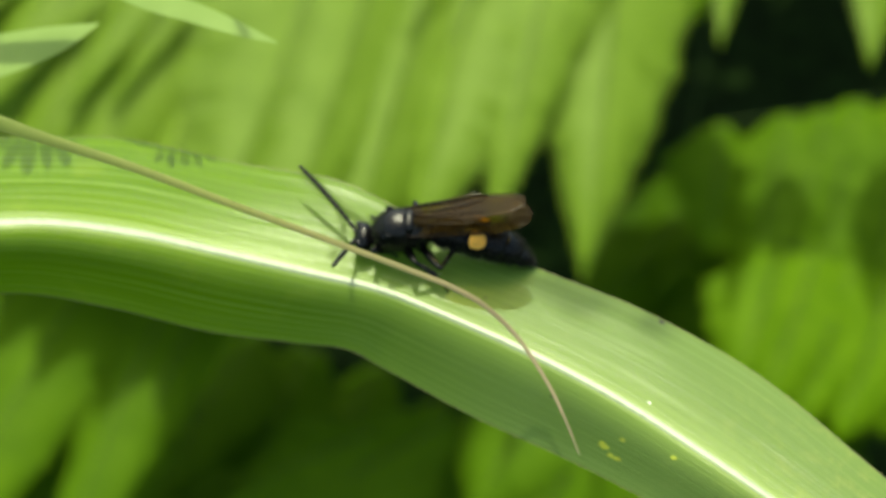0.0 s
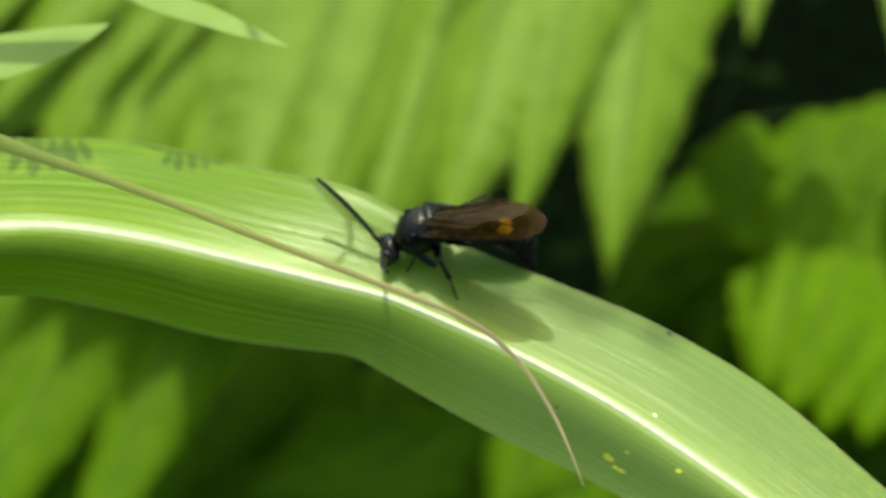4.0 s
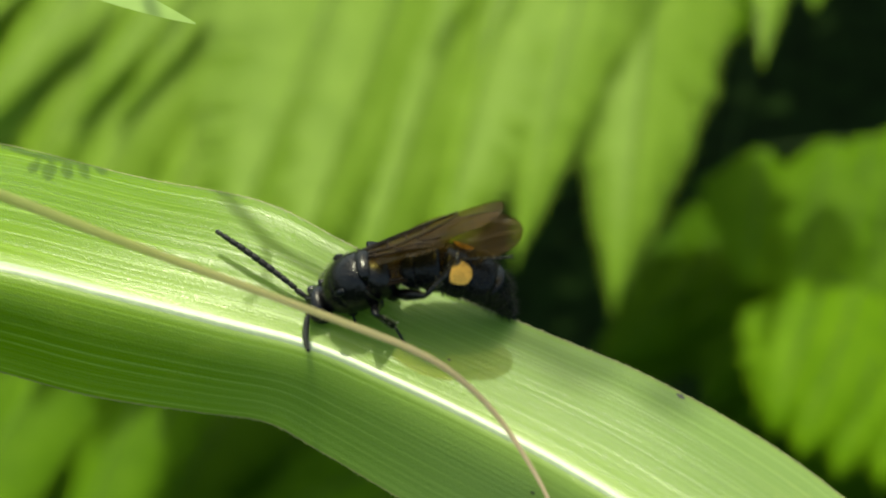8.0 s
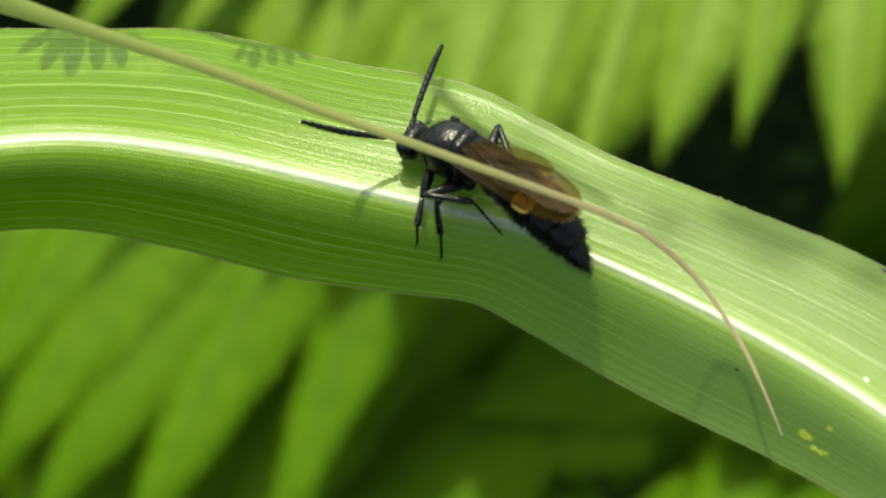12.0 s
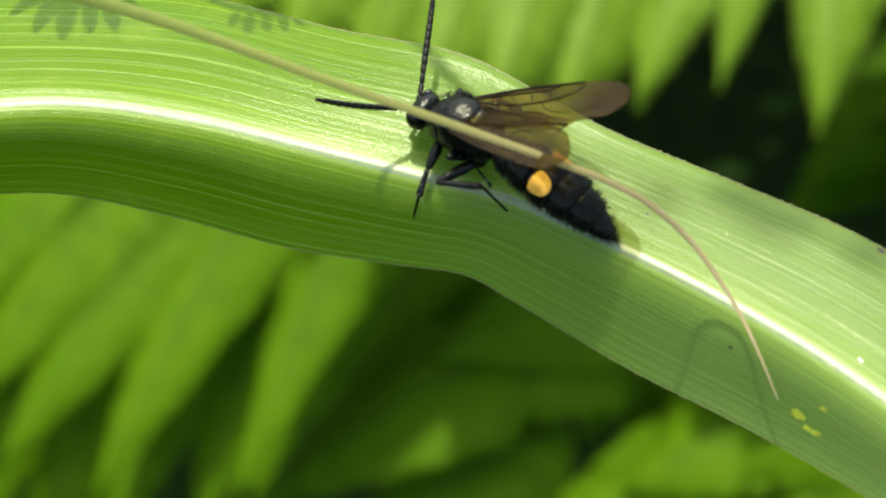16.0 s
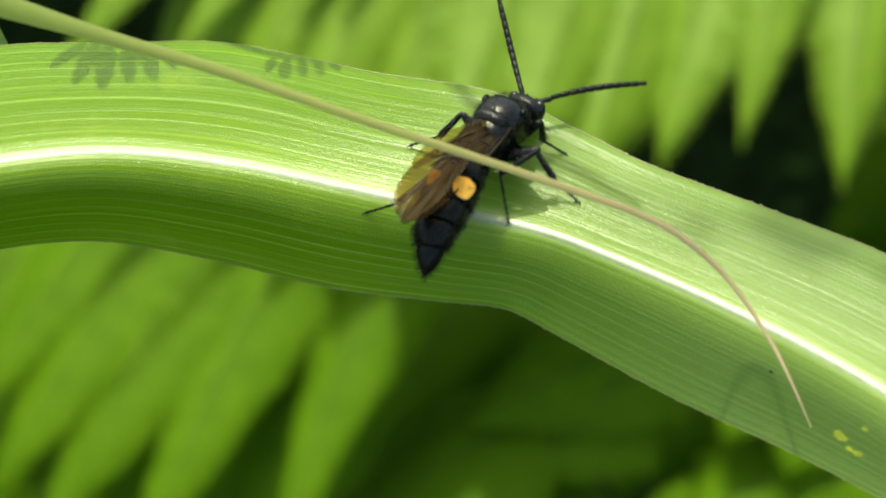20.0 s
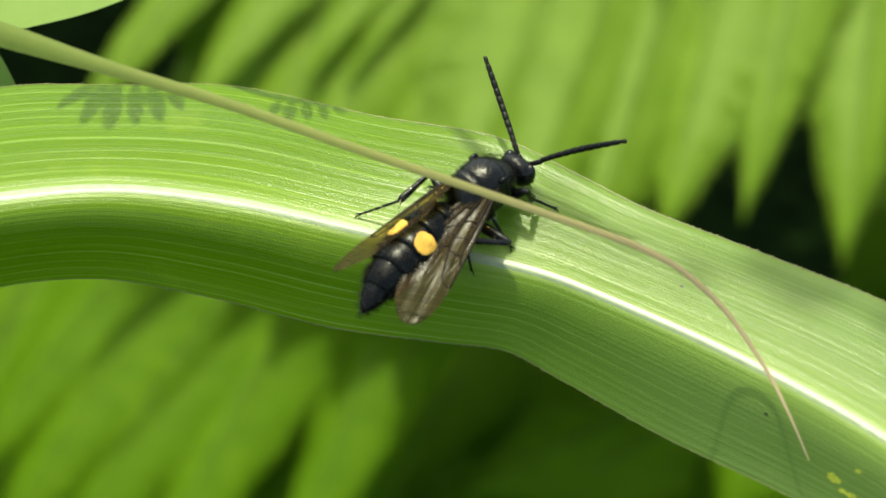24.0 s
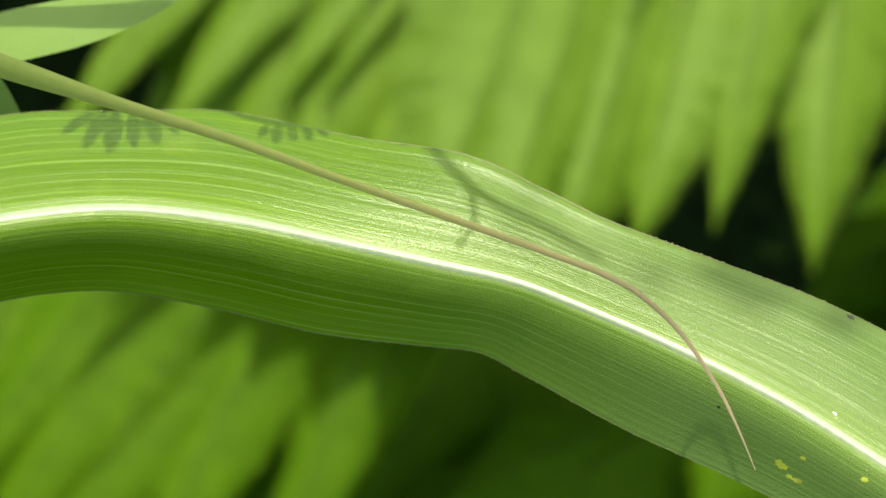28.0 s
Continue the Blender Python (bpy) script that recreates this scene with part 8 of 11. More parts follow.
        (25.8, pose(-0.0022, 0.0013, -0.0021, 98.8, -5.3, 74)), (25.9, pose(-0.0022, 0.0013, -0.0021, 31.7, 4.8, 107)),
        (26, pose(-0.0022, 0.0013, -0.0021, 31.7, 4.8, 107)), (26.2, pose(-0.0022, 0.0013, -0.0021, 31.7, 4.8, 107)),
        (26.4, pose(-0.0022, 0.0013, -0.0021, 31.7, 4.8, 107)), (26.5, pose(-0.0022, 0.0013, -0.0021, 31.7, 4.8, 107)),
        (26.6, pose(-0.0022, 0.0013, -0.0021, 31.7, 4.8, 107)), (26.7, pose(-0.0022, 0.0013, -0.0021, 31.7, 4.8, 107)),
        (26.8, pose(-0.0022, 0.0013, -0.0021, 31.7, 4.8, 107)), (26.9, pose(-0.0022, 0.0013, -0.0021, 31.7, 4.8, 107)),
        (27, pose(-0.0022, 0.0013, -0.0021, 31.7, 4.8, 107)), (28, pose(-0.0022, 0.0013, -0.0021, 31.7, 4.8, 107)),
    ])
    walk(legs["hind", "left"][1], [
        (0, pose(-0.00464, 0.00484, -0.00194, 97.1, 14.1, -110.9)), (1, pose(-0.00171, 0.00522, -0.0004, 108.3, 40.2, -133)),
        (1.5, pose(-0.00159, 0.00526, -0.00054, 103.3, 35.2, -135.7)), (1.8, pose(-0.00142, 0.00526, -0.00063, 97, 30.2, -139.9)),
        (2, pose(-0.00599, 0.0008, -0.00012, 65, -13.5, -124.3)), (2.4, pose(-0.00563, 0.00389, -0.00213, 86.9, 12.4, -143.2)),
        (2.7, pose(-0.00045, 0.00519, -0.00153, 82.6, 4.5, -145.2)), (3, pose(-0.00408, 0.00495, -0.00083, 94.4, -27.9, 163)),
        (3.133, pose(-0.00338, 0.0051, -0.00064, 96.9, 19.2, -165.4)), (3.3, pose(-0.00267, 0.00524, -0.00044, 140.3, 52.4, -106.3)),
        (3.6, pose(-0.00068, 0.00523, -0.00122, 86.4, 11.9, -146.2)), (4, pose(-0.00486, 0.00453, -0.00112, 81.5, -11.4, -171.2)),
        (4.5, pose(-0.00539, 0.00398, -0.00104, 79.5, -10.2, -160.8)), (6.5, pose(-0.00594, 0.00341, -0.0018, 83.6, 6.1, -139.4)),
        (7, pose(-0.00579, 0.00366, -0.0023, 89.1, 14.1, -137.9)), (7.5, pose(-0.00233, 0.00525, -0.00042, 122, 48.3, -121.3)),
        (8, pose(-0.00577, 0.00364, -0.00161, 81.8, 2.9, -145.4)), (8.5, pose(-0.00404, 0.00483, -0.00047, 108.5, -36, 148.7)),
        (8.9, pose(-0.00372, 0.00502, -0.00058, 116.8, -37.9, 140.7)), (9.1, pose(-0.00208, 0.00511, -0.00105, 90.9, -21.8, -176.3)),
        (9.3, pose(-0.00045, 0.00519, -0.00153, 82.6, 4.5, -145.2)), (9.7, pose(-0.00287, 0.00549, -0.00139, 109.6, 28.5, -119.8)),
        (10, pose(-0.00289, 0.0049, 0.00013, 47.7, 50.6, 154.7)), (10.5, pose(-0.00221, 0.00554, -0.0014, 117.8, 26.5, -117.7)),
        (11, pose(-0.00045, 0.00519, -0.00153, 82.6, 4.5, -145.2)), (11.5, pose(-0.0002, 0.00507, -0.00158, 89.7, 8.4, -154.9)),
        (12, pose(-0.00016, 0.00499, -0.00124, 91.9, 14.7, -150.9)), (12.5, pose(0.00003, 0.00495, -0.00162, 89.5, 7.5, -156.7)),
        (14.5, pose(-0.0024, 0.00557, -0.00162, 98.9, 31.2, -150.3)), (15, pose(0.00003, 0.00497, -0.00232, 85.8, -6.3, -155.2)),
        (15.5, pose(-0.00082, 0.00533, -0.00266, 84.6, -17.4, -157.8)), (16, pose(-0.00012, 0.00505, -0.00242, 86.2, -9.5, -162.8)),
        (17, pose(-0.00529, 0.00386, -0.00365, 86.3, 31.5, -175.2)), (17.5, pose(-0.00491, 0.00394, -0.00414, 104, 43.3, -147)),
        (18, pose(-0.00479, 0.00361, -0.00464, 109, 48.8, -142.9)), (18.5, pose(-0.00024, 0.00501, -0.00114, 94.6, 17.5, -148)),
        (19, pose(-0.001, 0.0054, -0.00259, 85.2, -18.9, -162.8)), (19.3, pose(-0.00344, 0.00541, -0.00186, 84.3, -17.4, -154.5)),
        (19.6, pose(-0.0055, 0.00405, -0.00191, 90.3, -2.6, 151.6)), (20, pose(-0.0058, 0.00328, -0.00337, 75.6, 20.4, 162.9)),
        (20.5, pose(-0.00162, 0.00514, -0.00026, 104.6, 41.4, -137.1)), (21, pose(-0.0062, 0.00232, -0.00329, 80.5, 18.4, 177.5)),
        (21.5, pose(-0.0014, 0.0054, -0.00109, 81.3, 15.1, -171)), (23.5, pose(-0.00129, 0.00542, -0.00126, 80.1, 7.2, -179.6)),
        (23.8, pose(-0.001, 0.00535, -0.00128, 86.3, 10.6, -139.3)), (24, pose(-0.00141, 0.00545, -0.00131, 81, 6.7, -173)),
        (24.5, pose(-0.00629, 0.00236, -0.00291, 82.6, 12.5, 177)), (25, pose(-0.00623, 0.00251, -0.00299, 86.3, 15.8, -166.8)),
        (25.3, pose(-0.00108, 0.00545, -0.00233, 66.9, -13, -126.6)), (25.6, pose(-0.0007, 0.00533, -0.00215, 73.7, -8.7, -136)),
        (25.8, pose(-0.00102, 0.00542, -0.00171, 79.7, 0.1, -136)), (25.9, pose(-0.00346, 0.0054, -0.00246, 128.3, 48.2, -119.2)),
        (26, pose(-0.00346, 0.0054, -0.00246, 128.3, 48.2, -119.2)), (26.2, pose(-0.00346, 0.0054, -0.00246, 128.3, 48.2, -119.2)),
        (26.4, pose(-0.00346, 0.0054, -0.00246, 128.3, 48.2, -119.2)), (26.5, pose(-0.00346, 0.0054, -0.00246, 128.3, 48.2, -119.2)),
        (26.6, pose(-0.00346, 0.0054, -0.00246, 128.3, 48.2, -119.2)), (26.7, pose(-0.00346, 0.0054, -0.00246, 128.3, 48.2, -119.2)),
        (26.8, pose(-0.00346, 0.0054, -0.00246, 128.3, 48.2, -119.2)), (26.9, pose(-0.00346, 0.0054, -0.00246, 128.3, 48.2, -119.2)),
        (27, pose(-0.00346, 0.0054, -0.00246, 128.3, 48.2, -119.2)), (28, pose(-0.00346, 0.0054, -0.00246, 128.3, 48.2, -119.2)),
    ])
    walk(legs["hind", "left"][2], [
        (0, pose(-0.00613, 0.00094, -0.00299, 0, 52.8, -175.6)), (1, pose(-0.00395, 0.00281, -0.00317, 0.1, 55.1, 135.3)),
        (1.5, pose(-0.00411, 0.0028, -0.00301, 0, 48.8, 137.6)), (1.8, pose(-0.00427, 0.00287, -0.00279, 0, 47.1, 127.4)),
        (1.9, pose(-0.0063, 0.00011, -0.00096, 3.8, 39.5, 172.5)), (2, pose(-0.00834, -0.00266, 0.00088, 0, 32, -147.2)),
        (2.4, pose(-0.00899, 0.00137, -0.00305, 0, 32, 179.4)), (2.7, pose(-0.00397, 0.00274, -0.00186, 0, 32, 140.9)),
        (3, pose(-0.00772, 0.00606, 0.00118, 0, 32, 139.2)), (3.3, pose(-0.00341, 0.00272, -0.00385, 0.1, 56.6, 120.2)),
        (3.6, pose(-0.00418, 0.00288, -0.00211, 0, 45.4, 140.7)), (4, pose(-0.00903, 0.00389, -0.00028, 0, 32, 159.2)),
        (4.5, pose(-0.00939, 0.00259, -0.00028, 0, 32, 169.8)), (6.5, pose(-0.00918, 0.00063, -0.00226, 0, 32, -174.5)),
        (7, pose(-0.00888, 0.00087, -0.00335, 0, 32, -176.3)), (7.5, pose(-0.00381, 0.00281, -0.00362, 0.1, 54.9, 125.2)),
        (8, pose(-0.00931, 0.0012, -0.00183, 0, 32, -179.2)), (8.5, pose(-0.00702, 0.00663, 0.00206, 0, 32, 132.1)),
        (8.9, pose(-0.00634, 0.00717, 0.00207, 0, 32, 125.2)), (9.3, pose(-0.00397, 0.00274, -0.00186, 0, 32, 140.9)),
        (9.7, pose(-0.00475, 0.00221, -0.00344, 0, 52.1, 161)), (10, pose(-0.00537, 0.00608, -0.00321, -14.8, 44.9, 141.4)),
        (10.5, pose(-0.004, 0.00214, -0.00332, 0, 48, -172.7)), (11, pose(-0.00397, 0.00274, -0.00186, 0, 32, 140.9)),
        (11.267, pose(-0.00401, 0.003, -0.00204, -14.1, 50.6, 178.5)), (11.5, pose(-0.00405, 0.00327, -0.00221, -0.1, 71, -122.2)),
        (12, pose(-0.0038, 0.00296, -0.00233, -0.1, 66.2, -140.5)), (12.5, pose(-0.00389, 0.00326, -0.00218, -0.1, 65.1, -128.3)),
        (14.5, pose(-0.00559, 0.00375, -0.00385, 0, 53.1, -141.2)), (15, pose(-0.00385, 0.00317, -0.00184, -0.1, 66.5, -136.6)),
        (15.5, pose(-0.00462, 0.00378, -0.00137, -0.2, 76.6, -125.3)), (16, pose(-0.00418, 0.0038, -0.00171, -0.1, 64.2, -142.4)),
        (17, pose(-0.00895, 0.00355, -0.00589, 0, 42.3, -154.9)), (17.5, pose(-0.00753, 0.00224, -0.00709, -0.1, 55.4, -118.7)),
        (18, pose(-0.00704, 0.0019, -0.00788, -0.1, 55.2, -105.2)), (18.5, pose(-0.00372, 0.00283, -0.00243, 0, 51.5, -148.8)),
        (19, pose(-0.00489, 0.0042, -0.00119, -0.1, 77.4, -150.2)), (19.133, pose(-0.00602, 0.00392, -0.00088, -12.2, 72.1, 124.4)),
        (19.3, pose(-0.00714, 0.00364, -0.00057, 0.1, 67.5, 62.2)), (19.6, pose(-0.00928, 0.00609, -0.00172, 0, 27.4, 73.2)),
        (20, pose(-0.00965, 0.00446, -0.00487, 0, 35.4, 86.5)), (20.5, pose(-0.00398, 0.00295, -0.0031, 0, 40.9, 127.7)),
        (21, pose(-0.01028, 0.0025, -0.00465, 0.1, 46.8, 107.9)), (21.5, pose(-0.0055, 0.00475, -0.00221, 0, 31.4, 128.2)),
        (23.5, pose(-0.00556, 0.00539, -0.0018, 0, 30.4, 125.4)), (23.8, pose(-0.00421, 0.00259, -0.00208, 0, 33.2, 138.8)),
        (24, pose(-0.00564, 0.00493, -0.00181, 0, 30.9, 129.5)), (24.5, pose(-0.01048, 0.00258, -0.00384, 0, 34.9, 118.7)),
        (25, pose(-0.01026, 0.00157, -0.00416, 0, 41.1, 114.9)), (25.3, pose(-0.00358, 0.00208, -0.00137, 0, 22.6, 139.4)),
        (25.6, pose(-0.00376, 0.00238, -0.00149, 0, 28, 140.1)), (25.8, pose(-0.00411, 0.00243, -0.00171, 0, 31.8, 139.3)),
        (25.9, pose(-0.00486, 0.00289, -0.00566, 0, 32, 149)), (26, pose(-0.00486, 0.00289, -0.00566, 0, 32, 149)), (26.2, pose(-0.00486, 0.00289, -0.00566, 0, 32, 149)),
        (26.4, pose(-0.00486, 0.00289, -0.00566, 0, 32, 149)), (26.5, pose(-0.00486, 0.00289, -0.00566, 0, 32, 149)),
        (26.6, pose(-0.00486, 0.00289, -0.00566, 0, 32, 149)), (26.7, pose(-0.00486, 0.00289, -0.00566, 0, 32, 149)),
        (26.8, pose(-0.00486, 0.00289, -0.00566, 0, 32, 149)), (26.9, pose(-0.00486, 0.00289, -0.00566, 0, 32, 149)), (27, pose(-0.00486, 0.00289, -0.00566, 0, 32, 149)),
        (28, pose(-0.00486, 0.00289, -0.00566, 0, 32, 149)),
    ])
    walk(antenna_right, [
        (0, pose(0.0054, -0.00075, -0.0002, 9.4, -20.1, -49.5)), (1, pose(0.0054, -0.00075, -0.0002, 2.4, -33.3, -28.4)),
        (1.5, pose(0.0054, -0.00075, -0.0002, 2.2, -4.1, -52.1)), (1.8, pose(0.0054, -0.00075, -0.0002, 9, -10.3, -65.4)),
        (2, pose(0.0054, -0.00075, -0.0002, 2.6, -28.3, -29.4)), (2.4, pose(0.0054, -0.00075, -0.0002, 13.5, -30.5, -49.4)),
        (2.7, pose(0.0054, -0.00075, -0.0002, 16.9, -36.8, -50.8)), (3, pose(0.0054, -0.00075, -0.0002, 12.8, -25.8, -51.5)),
        (3.3, pose(0.0054, -0.00075, -0.0002, 14.5, -21, -59.7)), (3.6, pose(0.0054, -0.00075, -0.0002, 11.1, -44.7, -39.6)),
        (4, pose(0.0054, -0.00075, -0.0002, 27.9, -46.9, -59.9)), (4.5, pose(0.0054, -0.00075, -0.0002, 13.6, -31.9, -48.5)),
        (6.5, pose(0.0054, -0.00075, -0.0002, 16, -27.9, -55.5)), (7, pose(0.0054, -0.00075, -0.0002, 11.1, -29.7, -45.5)),
        (7.5, pose(0.0054, -0.00075, -0.0002, 11.3, -30.9, -45.2)), (8, pose(0.0054, -0.00075, -0.0002, 15.8, -35.2, -50.1)),
        (8.5, pose(0.0054, -0.00075, -0.0002, 10.5, -16.8, -56.7)), (8.9, pose(0.0054, -0.00075, -0.0002, 36.8, -42.5, -71.9)),
        (9.3, pose(0.0054, -0.00075, -0.0002, 35.4, -32.6, -76.8)), (9.7, pose(0.0054, -0.00075, -0.0002, 18.2, -26.5, -60.4)),
        (10, pose(0.0054, -0.00075, -0.0002, 12.6, -9.5, -77.5)), (10.5, pose(0.0054, -0.00075, -0.0002, 22.8, -18.7, -76.5)),
        (11, pose(0.0054, -0.00075, -0.0002, 40.8, -11.5, -100.9)), (11.5, pose(0.0054, -0.00075, -0.0002, 9.6, -5.9, -82.6)),
        (12, pose(0.0054, -0.00075, -0.0002, 5.2, -4.8, -71.6)), (12.5, pose(0.0054, -0.00075, -0.0002, 16.2, -14.4, -73.4)),
        (14.5, pose(0.0054, -0.00075, -0.0002, 17, -16.8, -70.5)), (15, pose(0.0054, -0.00075, -0.0002, 18.6, -20.2, -68.1)),
        (15.5, pose(0.0054, -0.00075, -0.0002, -2.7, 4.6, -54.3)), (16, pose(0.0054, -0.00075, -0.0002, 8.1, -9.9, -63.6)),
        (17, pose(0.0054, -0.00075, -0.0002, 24, -18.8, -78)), (17.5, pose(0.0054, -0.00075, -0.0002, 14.7, -13.7, -72)),
        (18, pose(0.0054, -0.00075, -0.0002, 33.9, -27, -80)), (18.5, pose(0.0054, -0.00075, -0.0002, 5.9, -17.7, -42.8)),
        (19, pose(0.0054, -0.00075, -0.0002, 3.9, -3.4, -72.7)), (19.3, pose(0.0054, -0.00075, -0.0002, -5.7, 12.1, -49.6)),
        (19.6, pose(0.0054, -0.00075, -0.0002, -1.6, 2.3, -58.4)), (20, pose(0.0054, -0.00075, -0.0002, 0.8, -2.3, -42.5)),
        (20.5, pose(0.0054, -0.00075, -0.0002, 0.2, 2.1, -18.6)), (21, pose(0.0054, -0.00075, -0.0002, 28.7, -36.2, -66.8)),
        (21.5, pose(0.0054, -0.00075, -0.0002, 17.9, -26.8, -59.5)), (23.5, pose(0.0054, -0.00075, -0.0002, 22, -30.7, -62.4)),
        (23.8, pose(0.0054, -0.00075, -0.0002, 21.8, -29.2, -63.3)), (24, pose(0.0054, -0.00075, -0.0002, 20, -31.1, -59.2)),
        (24.5, pose(0.0054, -0.00075, -0.0002, 12.7, -22.2, -54.8)), (25, pose(0.0054, -0.00075, -0.0002, 14.8, -24.2, -56.7)),
        (25.3, pose(0.0054, -0.00075, -0.0002, 22.3, -18.6, -76.1)), (25.6, pose(0.0054, -0.00075, -0.0002, 25.9, -16.2, -84)),
        (25.8, pose(0.0054, -0.00075, -0.0002, 49.8, -30.2, -90.9)), (25.9, pose(0.0054, -0.00075, -0.0002, 51.7, -46, -84.3)),
        (26, pose(0.0054, -0.00075, -0.0002, -2, 3.3, -55.4)), (26.2, pose(0.0054, -0.00075, -0.0002, 0.1, -3.1, -25.8)),
        (26.4, pose(0.0054, -0.00075, -0.0002, 0.2, 1.3, -16.6)), (26.5, pose(0.0054, -0.00075, -0.0002, 0, -5.4, -23.4)),
        (26.6, pose(0.0054, -0.00075, -0.0002, 0.8, 6.5, -16.8)), (26.7, pose(0.0054, -0.00075, -0.0002, 2.1, 8, -9.2)),
        (26.8, pose(0.0054, -0.00075, -0.0002, -0.7, -2.8, -10.5)), (26.9, pose(0.0054, -0.00075, -0.0002, 0.5, 2, -9.7)),
        (27, pose(0.0054, -0.00075, -0.0002, 0.4, 1.5, -9.5)), (28, pose(0.0054, -0.00075, -0.0002, 0.4, 1.5, -9.5)),
    ])
    walk(wing_right, [
        (0, pose(0.0006, -0.00175, 0.0013, -14.7, -7.4, 175.3)), (1, pose(0.0006, -0.00175, 0.0013, -15.4, -5.8, 179.2)),
        (1.5, pose(0.0006, -0.00175, 0.0013, -16.6, -4.4, 175)), (1.8, pose(0.0006, -0.00175, 0.0013, -0.6, -20.8, 179.9)),
        (2, pose(0.0006, -0.00175, 0.0013, 8.8, -22.9, 179.6)), (2.4, pose(0.0006, -0.00175, 0.0013, -16.9, -2.9, -179.1)),
        (2.7, pose(0.0006, -0.00175, 0.0013, -16.7, -0.5, -167)), (3, pose(0.0006, -0.00175, 0.0013, -16.5, 0.7, -159.4)),
        (3.3, pose(0.0006, -0.00175, 0.0013, -16, -2.9, -164.1)), (3.6, pose(0.0006, -0.00175, 0.0013, -4.4, -19, 179)),
        (4, pose(0.0006, -0.00175, 0.0013, -21.9, -5.4, 150.4)), (4.5, pose(0.0006, -0.00175, 0.0013, -12.9, -10.1, 165.8)),
        (6.5, pose(0.0006, -0.00175, 0.0013, -14.4, -9.5, 156.5)), (7, pose(0.0006, -0.00175, 0.0013, -17.2, -0.2, -171.8)),
        (7.5, pose(0.0006, -0.00175, 0.0013, -16.6, -2.8, -175.6)), (8, pose(0.0006, -0.00175, 0.0013, -20, 0.9, 174.4)),
        (8.5, pose(0.0006, -0.00175, 0.0013, -17.7, 3.2, -167.4)), (8.9, pose(0.0006, -0.00175, 0.0013, -16, -3.1, -167.1)),
        (9.3, pose(0.0006, -0.00175, 0.0013, -13.5, -12.2, -165)), (9.7, pose(0.0006, -0.00175, 0.0013, 6.3, -24.6, -163.1)),
        (10, pose(0.0006, -0.00175, 0.0013, 30.4, -32.6, 177.6)), (10.5, pose(0.0006, -0.00175, 0.0013, 53.5, -36.8, 167.2)),
        (10.733, pose(0.0006, -0.00175, 0.0013, 15, -19, 170.2)), (11, pose(0.0006, -0.00175, 0.0013, -20.4, -3.1, 161.6)),
        (11.5, pose(0.0006, -0.00175, 0.0013, -24.4, 3.2, 165.6)), (12, pose(0.0006, -0.00175, 0.0013, -25.2, 1.2, 166)),
        (12.5, pose(0.0006, -0.00175, 0.0013, -20.3, -1.9, 165.7)), (14.5, pose(0.0006, -0.00175, 0.0013, -21.7, 18.3, -169.6)),
        (15, pose(0.0006, -0.00175, 0.0013, -23.7, 7.9, 175.4)), (15.5, pose(0.0006, -0.00175, 0.0013, -20, 21.8, -163.9)),
        (16, pose(0.0006, -0.00175, 0.0013, 0.8, -23, -163.7)), (17, pose(0.0006, -0.00175, 0.0013, -9, -14, 164)),
        (17.267, pose(0.0006, -0.00175, 0.0013, 31.2, -25.2, 178.3)), (17.5, pose(0.0006, -0.00175, 0.0013, 74.5, -42.5, -178.5)),
        (17.733, pose(0.0006, -0.00175, 0.0013, 0.8, -39.9, -175.7)), (18, pose(0.0006, -0.00175, 0.0013, -69.5, -37.1, -177.9)),
        (18.267, pose(0.0006, -0.00175, 0.0013, -29.6, -28.8, -170.7)), (18.5, pose(0.0006, -0.00175, 0.0013, 9.1, -26.2, -159.5)),
        (19, pose(0.0006, -0.00175, 0.0013, 30.2, -31.2, -179.1)), (19.3, pose(0.0006, -0.00175, 0.0013, -14.8, -6.9, 178.8)),
        (19.6, pose(0.0006, -0.00175, 0.0013, -18.2, 0.4, -177.2)), (20, pose(0.0006, -0.00175, 0.0013, -25.3, 9.5, 175)),
        (20.5, pose(0.0006, -0.00175, 0.0013, -25.5, 11, 177)), (21, pose(0.0006, -0.00175, 0.0013, -19.8, 16, -170)),
        (21.5, pose(0.0006, -0.00175, 0.0013, -16.7, -0.3, -165.6)), (23.5, pose(0.0006, -0.00175, 0.0013, -16.6, -4.8, -146.4)),
        (23.8, pose(0.0006, -0.00175, 0.0013, -15.2, -12, -155.1)), (24, pose(0.0006, -0.00175, 0.0013, -12, 15, -161)),
        (24.5, pose(0.0006, -0.00175, 0.0013, -12.7, -15.9, -163.8)), (25, pose(0.0006, -0.00175, 0.0013, -25.4, -25.1, -157.5)),
        (25.3, pose(0.0006, -0.00175, 0.0013, -36.9, -29.5, -161)), (25.6, pose(0.0006, -0.00175, 0.0013, -31.8, -27.2, -139.9)),
        (25.8, pose(0.0006, -0.00175, 0.0013, -29.6, -12.5, -109.7)), (25.833, pose(0.0006, -0.00175, 0.0013, -9.1, 14.2, -109.7)),
        (25.867, pose(0.0006, -0.00175, 0.0013, -36.1, -19.8, -105.8)), (25.9, pose(0.0006, -0.00175, 0.0013, -30.6, -29.5, -99.7)),
        (25.933, pose(0.0006, -0.00175, 0.0013, -12.5, 10.5, -110.3)), (25.967, pose(0.0006, -0.00175, 0.0013, -30.1, -20.6, -115.9)),
        (26, pose(0.0006, -0.00175, 0.0013, -38.4, -22.1, -122.9)), (26.033, pose(0.0006, -0.00175, 0.0013, -11.4, 11.9, -114.7)),
